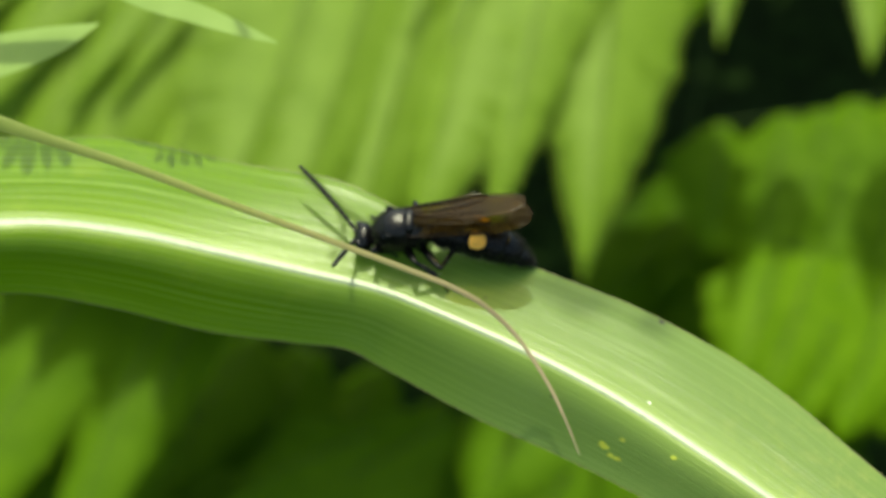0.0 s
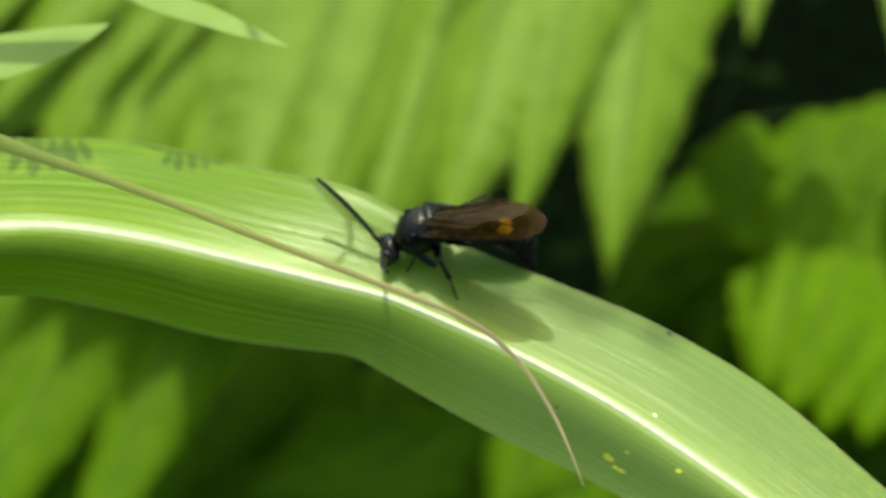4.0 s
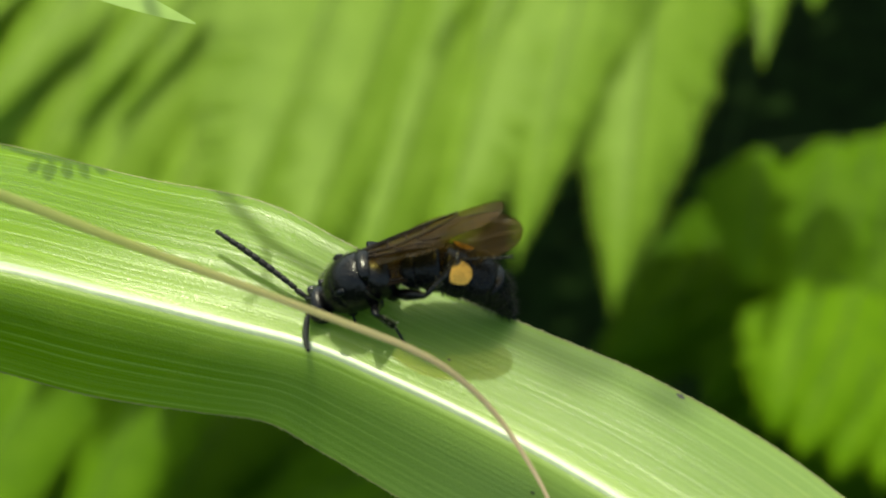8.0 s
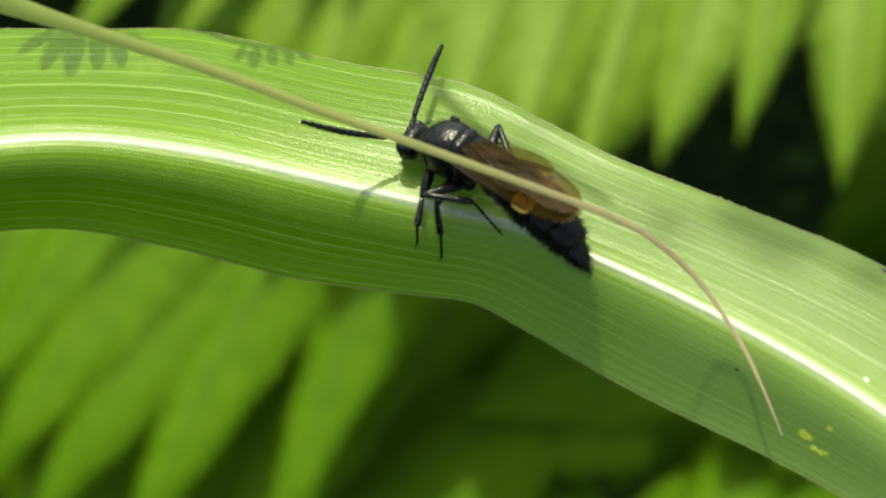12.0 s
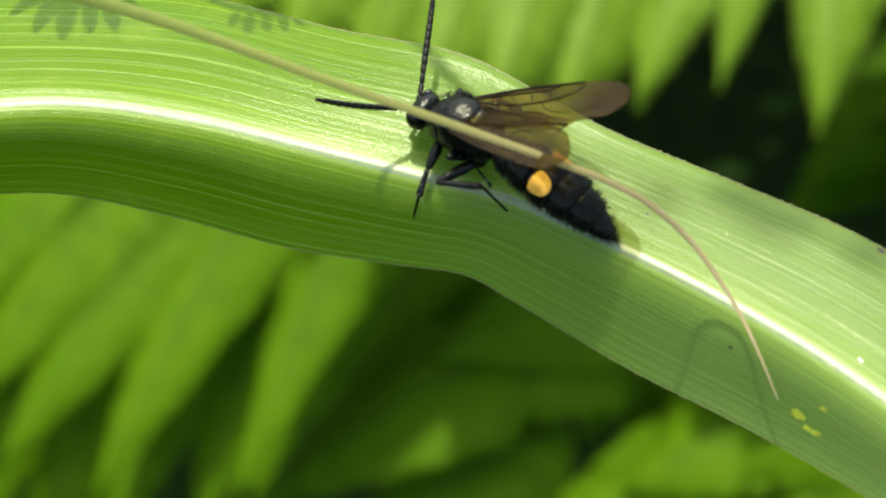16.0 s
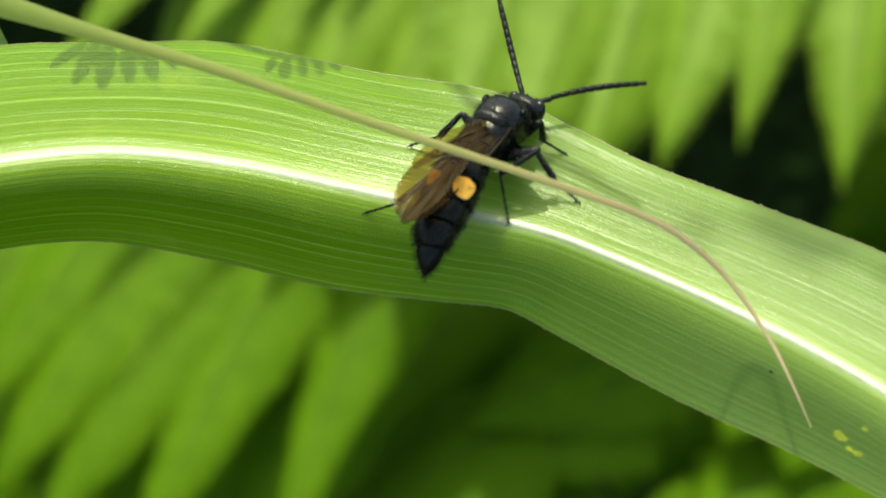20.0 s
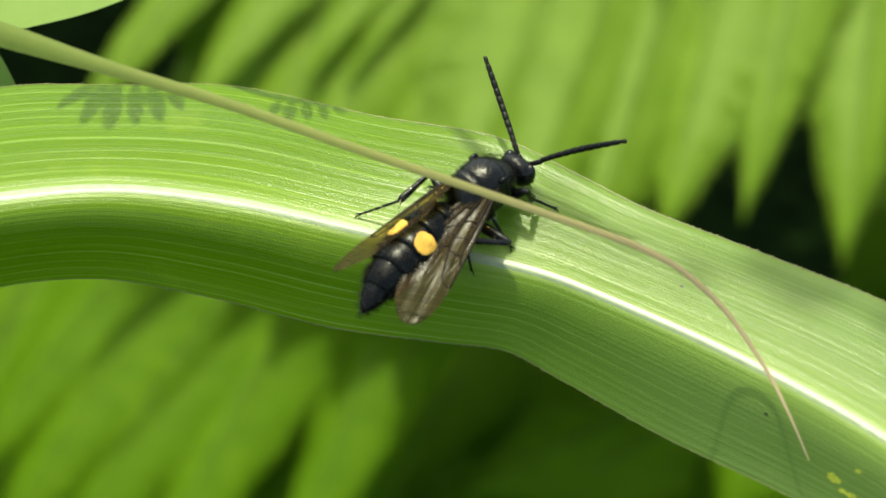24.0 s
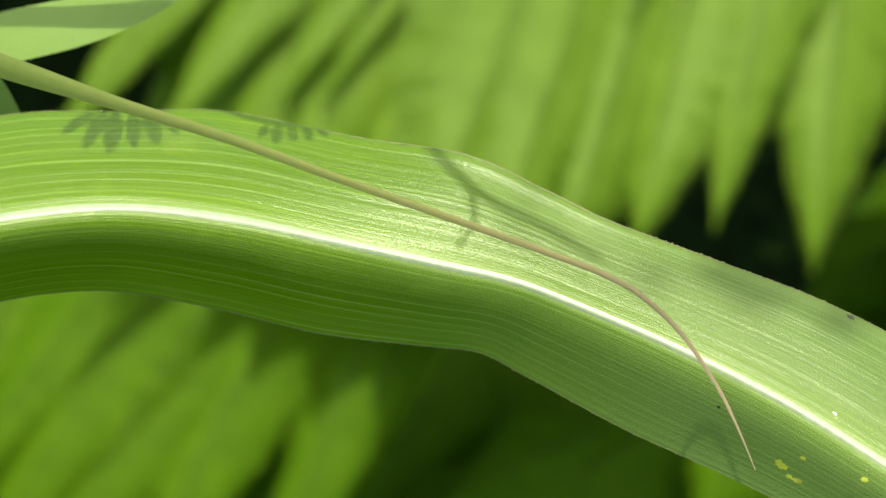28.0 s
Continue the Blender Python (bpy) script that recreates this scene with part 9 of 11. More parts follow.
        (26.067, pose(0.0006, -0.00175, 0.0013, -32.2, -21.1, -112.7)), (26.1, pose(0.0006, -0.00175, 0.0013, -12.3, 10.7, -109.3)),
        (26.133, pose(0.0006, -0.00175, 0.0013, -40.4, -23.4, -102.5)), (26.167, pose(0.0006, -0.00175, 0.0013, -13.2, 10, -103.7)),
        (26.2, pose(0.0006, -0.00175, 0.0013, -80.4, -29.5, -86.9)), (26.233, pose(0.0006, -0.00175, 0.0013, -13.6, 10.1, -98.9)),
        (26.267, pose(0.0006, -0.00175, 0.0013, -58.6, -24.8, -84.3)), (26.3, pose(0.0006, -0.00175, 0.0013, -13.4, 10.7, -94.6)),
        (26.333, pose(0.0006, -0.00175, 0.0013, -68.5, -24.2, -76)), (26.367, pose(0.0006, -0.00175, 0.0013, -82.4, -26.1, -67.4)),
        (26.4, pose(0.0006, -0.00175, 0.0013, -96.5, -26, -58.5)), (26.433, pose(0.0006, -0.00175, 0.0013, -96.1, -34.9, -57.1)),
        (26.467, pose(0.0006, -0.00175, 0.0013, -96, -43.9, -55.5)), (26.5, pose(0.0006, -0.00175, 0.0013, -163.4, -55.6, -27.2)),
        (26.533, pose(0.0006, -0.00175, 0.0013, -97.8, -48.8, -70.4)), (26.567, pose(0.0006, -0.00175, 0.0013, -58.8, -24, -83.8)),
        (26.6, pose(0.0006, -0.00175, 0.0013, -43.8, -11.2, -89.4)), (26.633, pose(0.0006, -0.00175, 0.0013, 3, 21.4, -95.3)),
        (26.667, pose(0.0006, -0.00175, 0.0013, 99.4, 39.4, -68.2)), (26.7, pose(0.0006, -0.00175, 0.0013, -169.9, 14.7, -50.2)),
        (26.733, pose(0.0006, -0.00175, 0.0013, -117.2, -2.6, -56.3)), (26.767, pose(0.0006, -0.00175, 0.0013, -62.2, -8, -73.9)),
        (26.8, pose(0.0006, -0.00175, 0.0013, -71.6, -21.2, -74.2)), (26.833, pose(0.0006, -0.00175, 0.0013, -78.1, -22.7, -69.4)),
        (26.867, pose(0.0006, -0.00175, 0.0013, -91.8, -26.9, -57.4)), (26.9, pose(0.0006, -0.00175, 0.0013, -106.5, -28.2, -44.3)),
        (26.933, pose(0.0006, -0.00175, 0.0013, -57.2, -16.4, -72.4)), (26.967, pose(0.0006, -0.00175, 0.0013, -18.3, 10.1, -83)),
        (27, pose(0.0006, -0.00175, 0.0013, 16.2, 28.4, -92.1)), (28, pose(0.0006, -0.00175, 0.0013, 16.2, 28.4, -92.1)),
    ])
    walk(legs["front", "right"][0], [
        (0, pose(0.002, -0.0011, -0.002, 59.1, -63, -112.8)), (1, pose(0.002, -0.0011, -0.002, 66.2, -64.2, -121)),
        (1.5, pose(0.002, -0.0011, -0.002, 62.9, -62.5, -114.8)), (1.8, pose(0.002, -0.0011, -0.002, 54.9, -63.4, -113.8)),
        (2, pose(0.002, -0.0011, -0.002, 71, -62.6, -121.6)), (2.4, pose(0.002, -0.0011, -0.002, 54.6, -61.4, -112.4)),
        (2.7, pose(0.002, -0.0011, -0.002, 42.8, -55.5, -101.4)), (3, pose(0.002, -0.0011, -0.002, 33.1, -39.7, -85.7)),
        (3.3, pose(0.002, -0.0011, -0.002, 44.1, -57.4, -98.5)), (3.6, pose(0.002, -0.0011, -0.002, 62.9, -56.5, -91.9)),
        (4, pose(0.002, -0.0011, -0.002, 34.5, -45, -84.5)), (4.5, pose(0.002, -0.0011, -0.002, 32.8, -43.6, -88.7)), (5.5, pose(0.002, -0.0011, -0.002, 53.6, -42, -62)),
        (6.5, pose(0.002, -0.0011, -0.002, 73.8, -47.6, -35.3)), (6.733, pose(0.002, -0.0011, -0.002, 61, -51.5, -71.2)),
        (7, pose(0.002, -0.0011, -0.002, 53.7, -59.7, -110.6)), (7.5, pose(0.002, -0.0011, -0.002, 54.1, -71.2, -125.2)),
        (7.733, pose(0.002, -0.0011, -0.002, -81.5, -71.8, -21.7)), (8, pose(0.002, -0.0011, -0.002, -119.6, -43, -18.1)),
        (8.267, pose(0.002, -0.0011, -0.002, -49.4, -63.5, -49.1)), (8.5, pose(0.002, -0.0011, -0.002, 32.5, -49.4, -92.6)),
        (8.9, pose(0.002, -0.0011, -0.002, 26.2, -25.2, -73.2)), (9.3, pose(0.002, -0.0011, -0.002, 43, -57.1, -96.5)),
        (9.7, pose(0.002, -0.0011, -0.002, 89.9, -62.2, -139.6)), (10, pose(0.002, -0.0011, -0.002, 82.8, -58.4, -120.8)),
        (10.5, pose(0.002, -0.0011, -0.002, 68, -56.8, -97.3)), (11, pose(0.002, -0.0011, -0.002, 77.9, -61.6, -121.3)),
        (11.5, pose(0.002, -0.0011, -0.002, 69.9, -59.3, -108.7)), (12, pose(0.002, -0.0011, -0.002, 77.6, -58.8, -110.7)),
        (12.5, pose(0.002, -0.0011, -0.002, 69.8, -59.9, -106.1)), (14.5, pose(0.002, -0.0011, -0.002, 57, -56.9, -91.5)),
        (15, pose(0.002, -0.0011, -0.002, 60.8, -60.4, -101.7)), (15.5, pose(0.002, -0.0011, -0.002, 31.7, -46.8, -80)),
        (16, pose(0.002, -0.0011, -0.002, 37.7, -49.6, -77.3)), (17, pose(0.002, -0.0011, -0.002, 90.3, -56.6, -118.4)),
        (17.5, pose(0.002, -0.0011, -0.002, 101.6, -56.5, -136.2)), (18, pose(0.002, -0.0011, -0.002, 124.3, -39.2, -147.6)),
        (18.5, pose(0.002, -0.0011, -0.002, 32, -46.8, -72.5)), (19, pose(0.002, -0.0011, -0.002, 35.9, -50.5, -75.2)),
        (19.3, pose(0.002, -0.0011, -0.002, 28.1, -38.5, -70.5)), (19.6, pose(0.002, -0.0011, -0.002, 26.7, -33.4, -72.1)),
        (20, pose(0.002, -0.0011, -0.002, 20.9, -47.4, -82.3)), (20.5, pose(0.002, -0.0011, -0.002, 45.9, -44, -81.7)),
        (21, pose(0.002, -0.0011, -0.002, 37.9, -38.1, -67.3)), (21.5, pose(0.002, -0.0011, -0.002, 36.6, -28.3, -59.4)),
        (23.5, pose(0.002, -0.0011, -0.002, 8.2, -31.7, -76.1)), (23.8, pose(0.002, -0.0011, -0.002, 38.9, -38.9, -72)),
        (24, pose(0.002, -0.0011, -0.002, 38.9, -41.4, -72.6)), (24.5, pose(0.002, -0.0011, -0.002, 39.8, -28.2, -57.6)),
        (25, pose(0.002, -0.0011, -0.002, 36.9, -27.6, -59.4)), (25.3, pose(0.002, -0.0011, -0.002, 31.7, -2.3, -42.4)),
        (25.6, pose(0.002, -0.0011, -0.002, 40, -14.8, -36.9)), (25.7, pose(0.002, -0.0011, -0.002, 27.4, 22.4, -50.3)),
        (25.8, pose(0.002, -0.0011, -0.002, -5.7, 52.4, -84)), (25.9, pose(0.002, -0.0011, -0.002, -8.7, 71.3, -84.5)),
        (25.933, pose(0.002, -0.0011, -0.002, 13.7, 20.6, -65.3)), (26, pose(0.002, -0.0011, -0.002, 20.9, -31.4, -64.9)),
        (26.2, pose(0.002, -0.0011, -0.002, -20.5, 17.8, -101.8)), (26.4, pose(0.002, -0.0011, -0.002, -20.5, 17.8, -101.8)),
        (26.5, pose(0.002, -0.0011, -0.002, -20.5, 17.8, -101.8)), (26.6, pose(0.002, -0.0011, -0.002, -20.5, 17.8, -101.8)),
        (26.7, pose(0.002, -0.0011, -0.002, -20.5, 17.8, -101.8)), (26.8, pose(0.002, -0.0011, -0.002, -20.5, 17.8, -101.8)),
        (26.9, pose(0.002, -0.0011, -0.002, -20.5, 17.8, -101.8)), (27, pose(0.002, -0.0011, -0.002, -20.5, 17.8, -101.8)),
        (28, pose(0.002, -0.0011, -0.002, -20.5, 17.8, -101.8)),
    ])
    walk(legs["front", "right"][1], [
        (0, pose(0.00147, -0.00235, 0.00067, 53.1, 60.9, -7.3)), (1, pose(0.00133, -0.00222, 0.0007, 46.4, 56.6, -15.9)),
        (1.5, pose(0.00142, -0.00236, 0.00066, 52, 58.6, -7.2)), (1.8, pose(0.00146, -0.00233, 0.00068, 53.1, 62.8, -12.2)),
        (2, pose(0.00128, -0.00228, 0.00066, 50.1, 55.4, -8.2)), (2.133, pose(0.00134, -0.00233, 0.00065, 2.7, 54.5, 3.9)),
        (2.267, pose(0.00139, -0.00238, 0.00064, -46.6, 59.2, 13.5)), (2.4, pose(0.00145, -0.00243, 0.00063, -105.1, 66.2, 12.2)),
        (2.7, pose(0.00167, -0.00277, 0.00047, -71.7, 66.1, 45.8)), (3, pose(0.00217, -0.0034, -0.00008, -50.2, 56.9, 71.7)),
        (3.3, pose(0.00176, -0.0027, 0.00053, -80.1, 67.6, 41.3)), (3.467, pose(0.00185, -0.00273, 0.00051, -3.2, 58.3, 39.6)),
        (3.6, pose(0.00194, -0.00275, 0.0005, 61.1, 55.9, 22.8)), (3.8, pose(0.00207, -0.00298, 0.00031, 5.5, 49.1, 49.7)),
        (4, pose(0.0022, -0.00321, 0.00012, -51.1, 59.1, 74.7)), (4.167, pose(0.00215, -0.00323, 0.0001, -106.3, 67.2, 77.3)),
        (4.333, pose(0.0021, -0.00325, 0.00009, 177.7, 71.7, 57.7)), (4.5, pose(0.00205, -0.00327, 0.00007, 104.2, 66.1, 40.7)),
        (5.5, pose(0.00285, -0.00277, 0.00014, 72.5, 44.8, 44.1)), (6.5, pose(0.00365, -0.00227, 0.00022, 46.6, 27, 58.8)),
        (6.733, pose(0.00256, -0.00239, 0.0004, -4.8, 53.6, 64)), (7, pose(0.00147, -0.00252, 0.00059, -103.1, 65.3, 14.6)),
        (7.167, pose(0.00146, -0.00231, 0.00067, -164.8, 75, 8.9)), (7.333, pose(0.00145, -0.0021, 0.00076, 101.2, 75.1, -30)),
        (7.5, pose(0.00144, -0.00189, 0.00084, 38.9, 65.5, -36.3)), (7.733, pose(0.00276, -0.00183, 0.00044, 147.8, 68.1, 131.1)),
        (8, pose(0.00408, -0.00178, 0.00005, 131.5, 31.9, -178.7)), (8.267, pose(0.003, -0.00242, 0.00016, 96.4, 70.5, -178.9)),
        (8.5, pose(0.00191, -0.00305, 0.00028, -56.1, 65.1, 59.7)), (8.9, pose(0.00279, -0.0037, -0.00072, -32.3, 41.8, 95.8)),
        (9.3, pose(0.00182, -0.00272, 0.00052, -74.4, 67.4, 48.5)), (9.7, pose(0.00093, -0.00201, 0.00065, -127.8, 53.8, -3.5)),
        (9.8, pose(0.00102, -0.00216, 0.00062, -65.6, 56, 2)), (9.9, pose(0.00111, -0.0023, 0.00059, -3.2, 54.2, 7.9)),
        (10, pose(0.00119, -0.00245, 0.00055, 54.6, 50.3, 8.1)), (10.167, pose(0.00139, -0.00254, 0.00054, 112.1, 57, 7.6)),
        (10.333, pose(0.00159, -0.00264, 0.00053, 179.5, 60.3, 18.8)), (10.5, pose(0.00179, -0.00273, 0.00051, -114, 56.3, 28.9)),
        (10.667, pose(0.00161, -0.00259, 0.00055, 180, 63.6, 17.7)), (10.833, pose(0.00144, -0.00246, 0.0006, 106.9, 60.8, -1.1)),
        (11, pose(0.00126, -0.00232, 0.00064, 48.7, 51.7, -3.2)), (11.5, pose(0.00151, -0.00255, 0.00058, 55.8, 54.6, 8.4)),
        (11.667, pose(0.00149, -0.00255, 0.00058, 116.7, 56.1, 11.5)), (11.833, pose(0.00147, -0.00255, 0.00057, 178.3, 55.2, 15.3)),
        (12, pose(0.00145, -0.00255, 0.00057, -122.9, 52.9, 15.9)), (12.167, pose(0.00149, -0.00255, 0.00058, 177.7, 55, 15.5)),
        (12.333, pose(0.00154, -0.00255, 0.00059, 115.7, 55.8, 12.2)), (12.5, pose(0.00158, -0.00254, 0.0006, 54.1, 54.6, 9.3)),
        (14.5, pose(0.00196, -0.00274, 0.00051, 63.8, 59.2, 20.9)), (15, pose(0.0017, -0.00255, 0.00061, 51.8, 56.7, 2.2)),
        (15.5, pose(0.00236, -0.00312, 0.00019, 63.8, 66.3, 6)), (16, pose(0.00243, -0.003, 0.00029, 63.1, 63.6, 13.7)),
        (17, pose(0.00121, -0.00255, 0.0005, 52.6, 46.1, 15.2)), (17.167, pose(0.00108, -0.00245, 0.0005, -10, 48.7, 10.4)),
        (17.333, pose(0.00094, -0.00235, 0.0005, -73.2, 47, 4.7)), (17.5, pose(0.0008, -0.00225, 0.0005, -132.5, 42.8, 4.2)),
        (18, pose(0.00004, -0.00235, -0.0001, -135.8, 23.3, 10.6)), (18.167, pose(0.0009, -0.00258, -0.00001, -175.4, 30.2, 33.1)),
        (18.333, pose(0.00176, -0.00282, 0.00009, 143.8, 48.5, 47.2)), (18.5, pose(0.00262, -0.00306, 0.00019, 81.7, 68.5, 33)),
        (19, pose(0.00249, -0.00294, 0.00032, 73.7, 67.2, 26.4)), (19.3, pose(0.00278, -0.00331, -0.00013, 73.9, 67.5, 20.6)),
        (19.6, pose(0.00277, -0.00348, -0.00035, 92.6, 67.9, 36.2)), (20, pose(0.00227, -0.00311, 0.00021, 74.1, 75.4, 7)),
        (20.5, pose(0.00231, -0.00323, 0.00008, 57.1, 52, 4.5)), (21, pose(0.00291, -0.00328, -0.00015, 69, 58.8, 24.2)),
        (21.5, pose(0.00335, -0.00337, -0.00058, 84.5, 58.2, 43.6)), (23.5, pose(0.00261, -0.00358, -0.00042, 18.5, 67.6, -54.6)),
        (23.8, pose(0.00272, -0.00332, -0.00012, 76.5, 59.8, 29.4)), (24, pose(0.00267, -0.00325, -0.00001, 66.1, 59, 18.2)),
        (24.5, pose(0.00342, -0.00333, -0.00058, 100, 55.1, 66)), (25, pose(0.00335, -0.00339, -0.00061, 103.6, 56.8, 66)),
        (25.3, pose(0.00421, -0.00312, -0.00188, 141.8, 32.1, 116.3)), (25.6, pose(0.00432, -0.00284, -0.00123, 123.2, 42.1, 109.5)),
        (25.7, pose(0.00326, -0.00288, -0.0028, 59.5, 7, 81.6)), (25.8, pose(0.00219, -0.00292, -0.00438, 4.2, -32.9, 98.3)),
        (25.833, pose(0.00216, -0.00263, -0.00453, 54.6, -6.2, 53.9)), (25.867, pose(0.00213, -0.00235, -0.00469, 83.8, 40.5, 37.5)),
        (25.9, pose(0.00209, -0.00206, -0.00484, -163, 80.4, 120.5)), (26, pose(0.00309, -0.00342, -0.00044, 21.2, 32.6, -41.9)),
        (26.1, pose(0.00225, -0.00366, -0.00168, 30.8, 15.5, 24.2)), (26.2, pose(0.00142, -0.0039, -0.00292, 19.5, -0.1, 84.8)),
        (26.4, pose(0.00142, -0.0039, -0.00292, 19.5, -0.1, 84.8)), (26.5, pose(0.00142, -0.0039, -0.00292, 19.5, -0.1, 84.8)),
        (26.6, pose(0.00142, -0.0039, -0.00292, 19.5, -0.1, 84.8)), (26.7, pose(0.00142, -0.0039, -0.00292, 19.5, -0.1, 84.8)),
        (26.8, pose(0.00142, -0.0039, -0.00292, 19.5, -0.1, 84.8)), (26.9, pose(0.00142, -0.0039, -0.00292, 19.5, -0.1, 84.8)),
        (27, pose(0.00142, -0.0039, -0.00292, 19.5, -0.1, 84.8)), (28, pose(0.00142, -0.0039, -0.00292, 19.5, -0.1, 84.8)),
    ])
    walk(legs["front", "right"][2], [
        (0, pose(0.00273, -0.00252, -0.0016, 0, 21.7, -50.5)), (1, pose(0.0027, -0.00261, -0.00147, 0, 22.2, -49.5)),
        (1.5, pose(0.00276, -0.00253, -0.00156, 0, 20.7, -49.6)), (1.8, pose(0.00262, -0.00258, -0.00163, 0, 22.4, -50.2)),
        (2, pose(0.00274, -0.00249, -0.00148, 0, 22.1, -48)), (2.4, pose(0.00248, -0.00221, -0.00174, 0, 17.4, -51.1)),
        (2.7, pose(0.0024, -0.00201, -0.00191, 0, 12.6, -55.1)), (3, pose(0.00262, -0.00205, -0.00226, 0, 14.3, -56)),
        (3.3, pose(0.0025, -0.00205, -0.00188, 0, 12.2, -54.7)), (3.6, pose(0.00329, -0.00219, -0.00165, 0, 22, -43.2)),
        (4, pose(0.00256, -0.00192, -0.00211, 0, 10.4, -54)), (4.5, pose(0.00285, -0.00259, -0.00231, 0, 22.2, -51.4)),
        (6.5, pose(0.00485, -0.00029, -0.00097, 0, 6.5, 13.4)), (7, pose(0.00252, -0.00224, -0.00177, 0, 17, -50.4)),
        (7.5, pose(0.00231, -0.00253, -0.00153, 0, 21, -52.6)), (8, pose(0.00188, -0.00183, -0.00133, 0, 12.4, -56.4)),
        (8.5, pose(0.00246, -0.0021, -0.00208, 0, 15.3, -57.9)), (8.9, pose(0.00259, -0.00177, -0.00245, 0, -2.5, -67.9)),
        (9.3, pose(0.00248, -0.00197, -0.00188, 0, 10.3, -55.3)), (9.7, pose(0.00247, -0.0021, -0.00145, 0, 17.4, -49.4)),
        (10, pose(0.00284, -0.00222, -0.00145, 0, 19.2, -45)), (10.5, pose(0.00306, -0.00203, -0.00165, 0, 18.3, -42.6)),
        (11, pose(0.00286, -0.00241, -0.0014, 0, 19.1, -48.9)), (11.5, pose(0.003, -0.00233, -0.00154, 0, 23.4, -45.9)),
        (12, pose(0.00296, -0.00213, -0.00151, 0, 21, -45.8)), (12.5, pose(0.00307, -0.0023, -0.00152, 0, 23, -47.6)),
        (14.5, pose(0.0032, -0.00226, -0.00172, 0, 26, -45.2)), (15, pose(0.00313, -0.0025, -0.00156, 0, 24.1, -48.9)),
        (15.5, pose(0.0034, -0.00301, -0.0022, 0, 35.9, -45.9)), (16, pose(0.00355, -0.00272, -0.00204, 0, 31.2, -45.7)),
        (17, pose(0.00295, -0.00208, -0.00137, 0, 19.3, -44.9)), (17.5, pose(0.00271, -0.00211, -0.00127, 0, 16.5, -49)),
        (18, pose(0.00239, -0.00191, -0.00113, 0, 10.7, -50.3)), (18.5, pose(0.00341, -0.00254, -0.00223, 0, 29, -46.5)),
        (19, pose(0.00339, -0.0025, -0.00208, 0, 31.4, -47.5)), (19.3, pose(0.00372, -0.00296, -0.00253, 0, 38.7, -43.3)),
        (19.6, pose(0.00356, -0.00291, -0.00276, 0, 46.6, -36.6)), (20, pose(0.00292, -0.00303, -0.00231, 0, 33.7, -55.3)),
        (20.5, pose(0.00391, -0.00311, -0.00197, 0, 23, -37.6)), (21, pose(0.00414, -0.00273, -0.00238, 0, 28.3, -34.7)),
        (21.5, pose(0.00434, -0.00243, -0.00279, 0, 30.9, -26.1)), (23.5, pose(0.00318, -0.00438, -0.00283, 0, 38.7, -63.2)),
        (23.8, pose(0.00386, -0.00268, -0.00236, 0, 32.8, -33.5)), (24, pose(0.00395, -0.00283, -0.00224, 0, 33.4, -36.3)),
        (24.5, pose(0.00402, -0.00197, -0.00271, 0, 34.3, -18.4)), (25, pose(0.00393, -0.00209, -0.00278, 0, 35.3, -22.1)),
        (25.3, pose(0.00324, -0.00115, -0.00326, 0, 38.7, -6)), (25.6, pose(0.00367, -0.00102, -0.00297, 0, 34.5, 3.9)),
        (25.8, pose(0.00188, -0.00076, -0.00296, 0, 33.8, -10.1)), (25.867, pose(0.00187, -0.00122, -0.00518, 0.4, 32.9, 34)),
        (25.9, pose(0.00187, -0.00168, -0.0074, 0, 32, 77.6)), (25.933, pose(0.0033, -0.00328, -0.00462, 0, 32, 11.7)),
        (26, pose(0.00472, -0.00488, -0.00184, 0, 32, -54.3)), (26.1, pose(0.00319, -0.00309, -0.00238, -0.4, 31.3, -101.8)),
        (26.2, pose(0.00166, -0.00131, -0.00292, 0, 30.7, -149)), (26.4, pose(0.00166, -0.00131, -0.00292, 0, 30.7, -149)),
        (26.5, pose(0.00166, -0.00131, -0.00292, 0, 30.7, -149)), (26.6, pose(0.00166, -0.00131, -0.00292, 0, 30.7, -149)),
        (26.7, pose(0.00166, -0.00131, -0.00292, 0, 30.7, -149)), (26.8, pose(0.00166, -0.00131, -0.00292, 0, 30.7, -149)),
        (26.9, pose(0.00166, -0.00131, -0.00292, 0, 30.7, -149)), (27, pose(0.00166, -0.00131, -0.00292, 0, 30.7, -149)),
        (28, pose(0.00166, -0.00131, -0.00292, 0, 30.7, -149)),
    ])
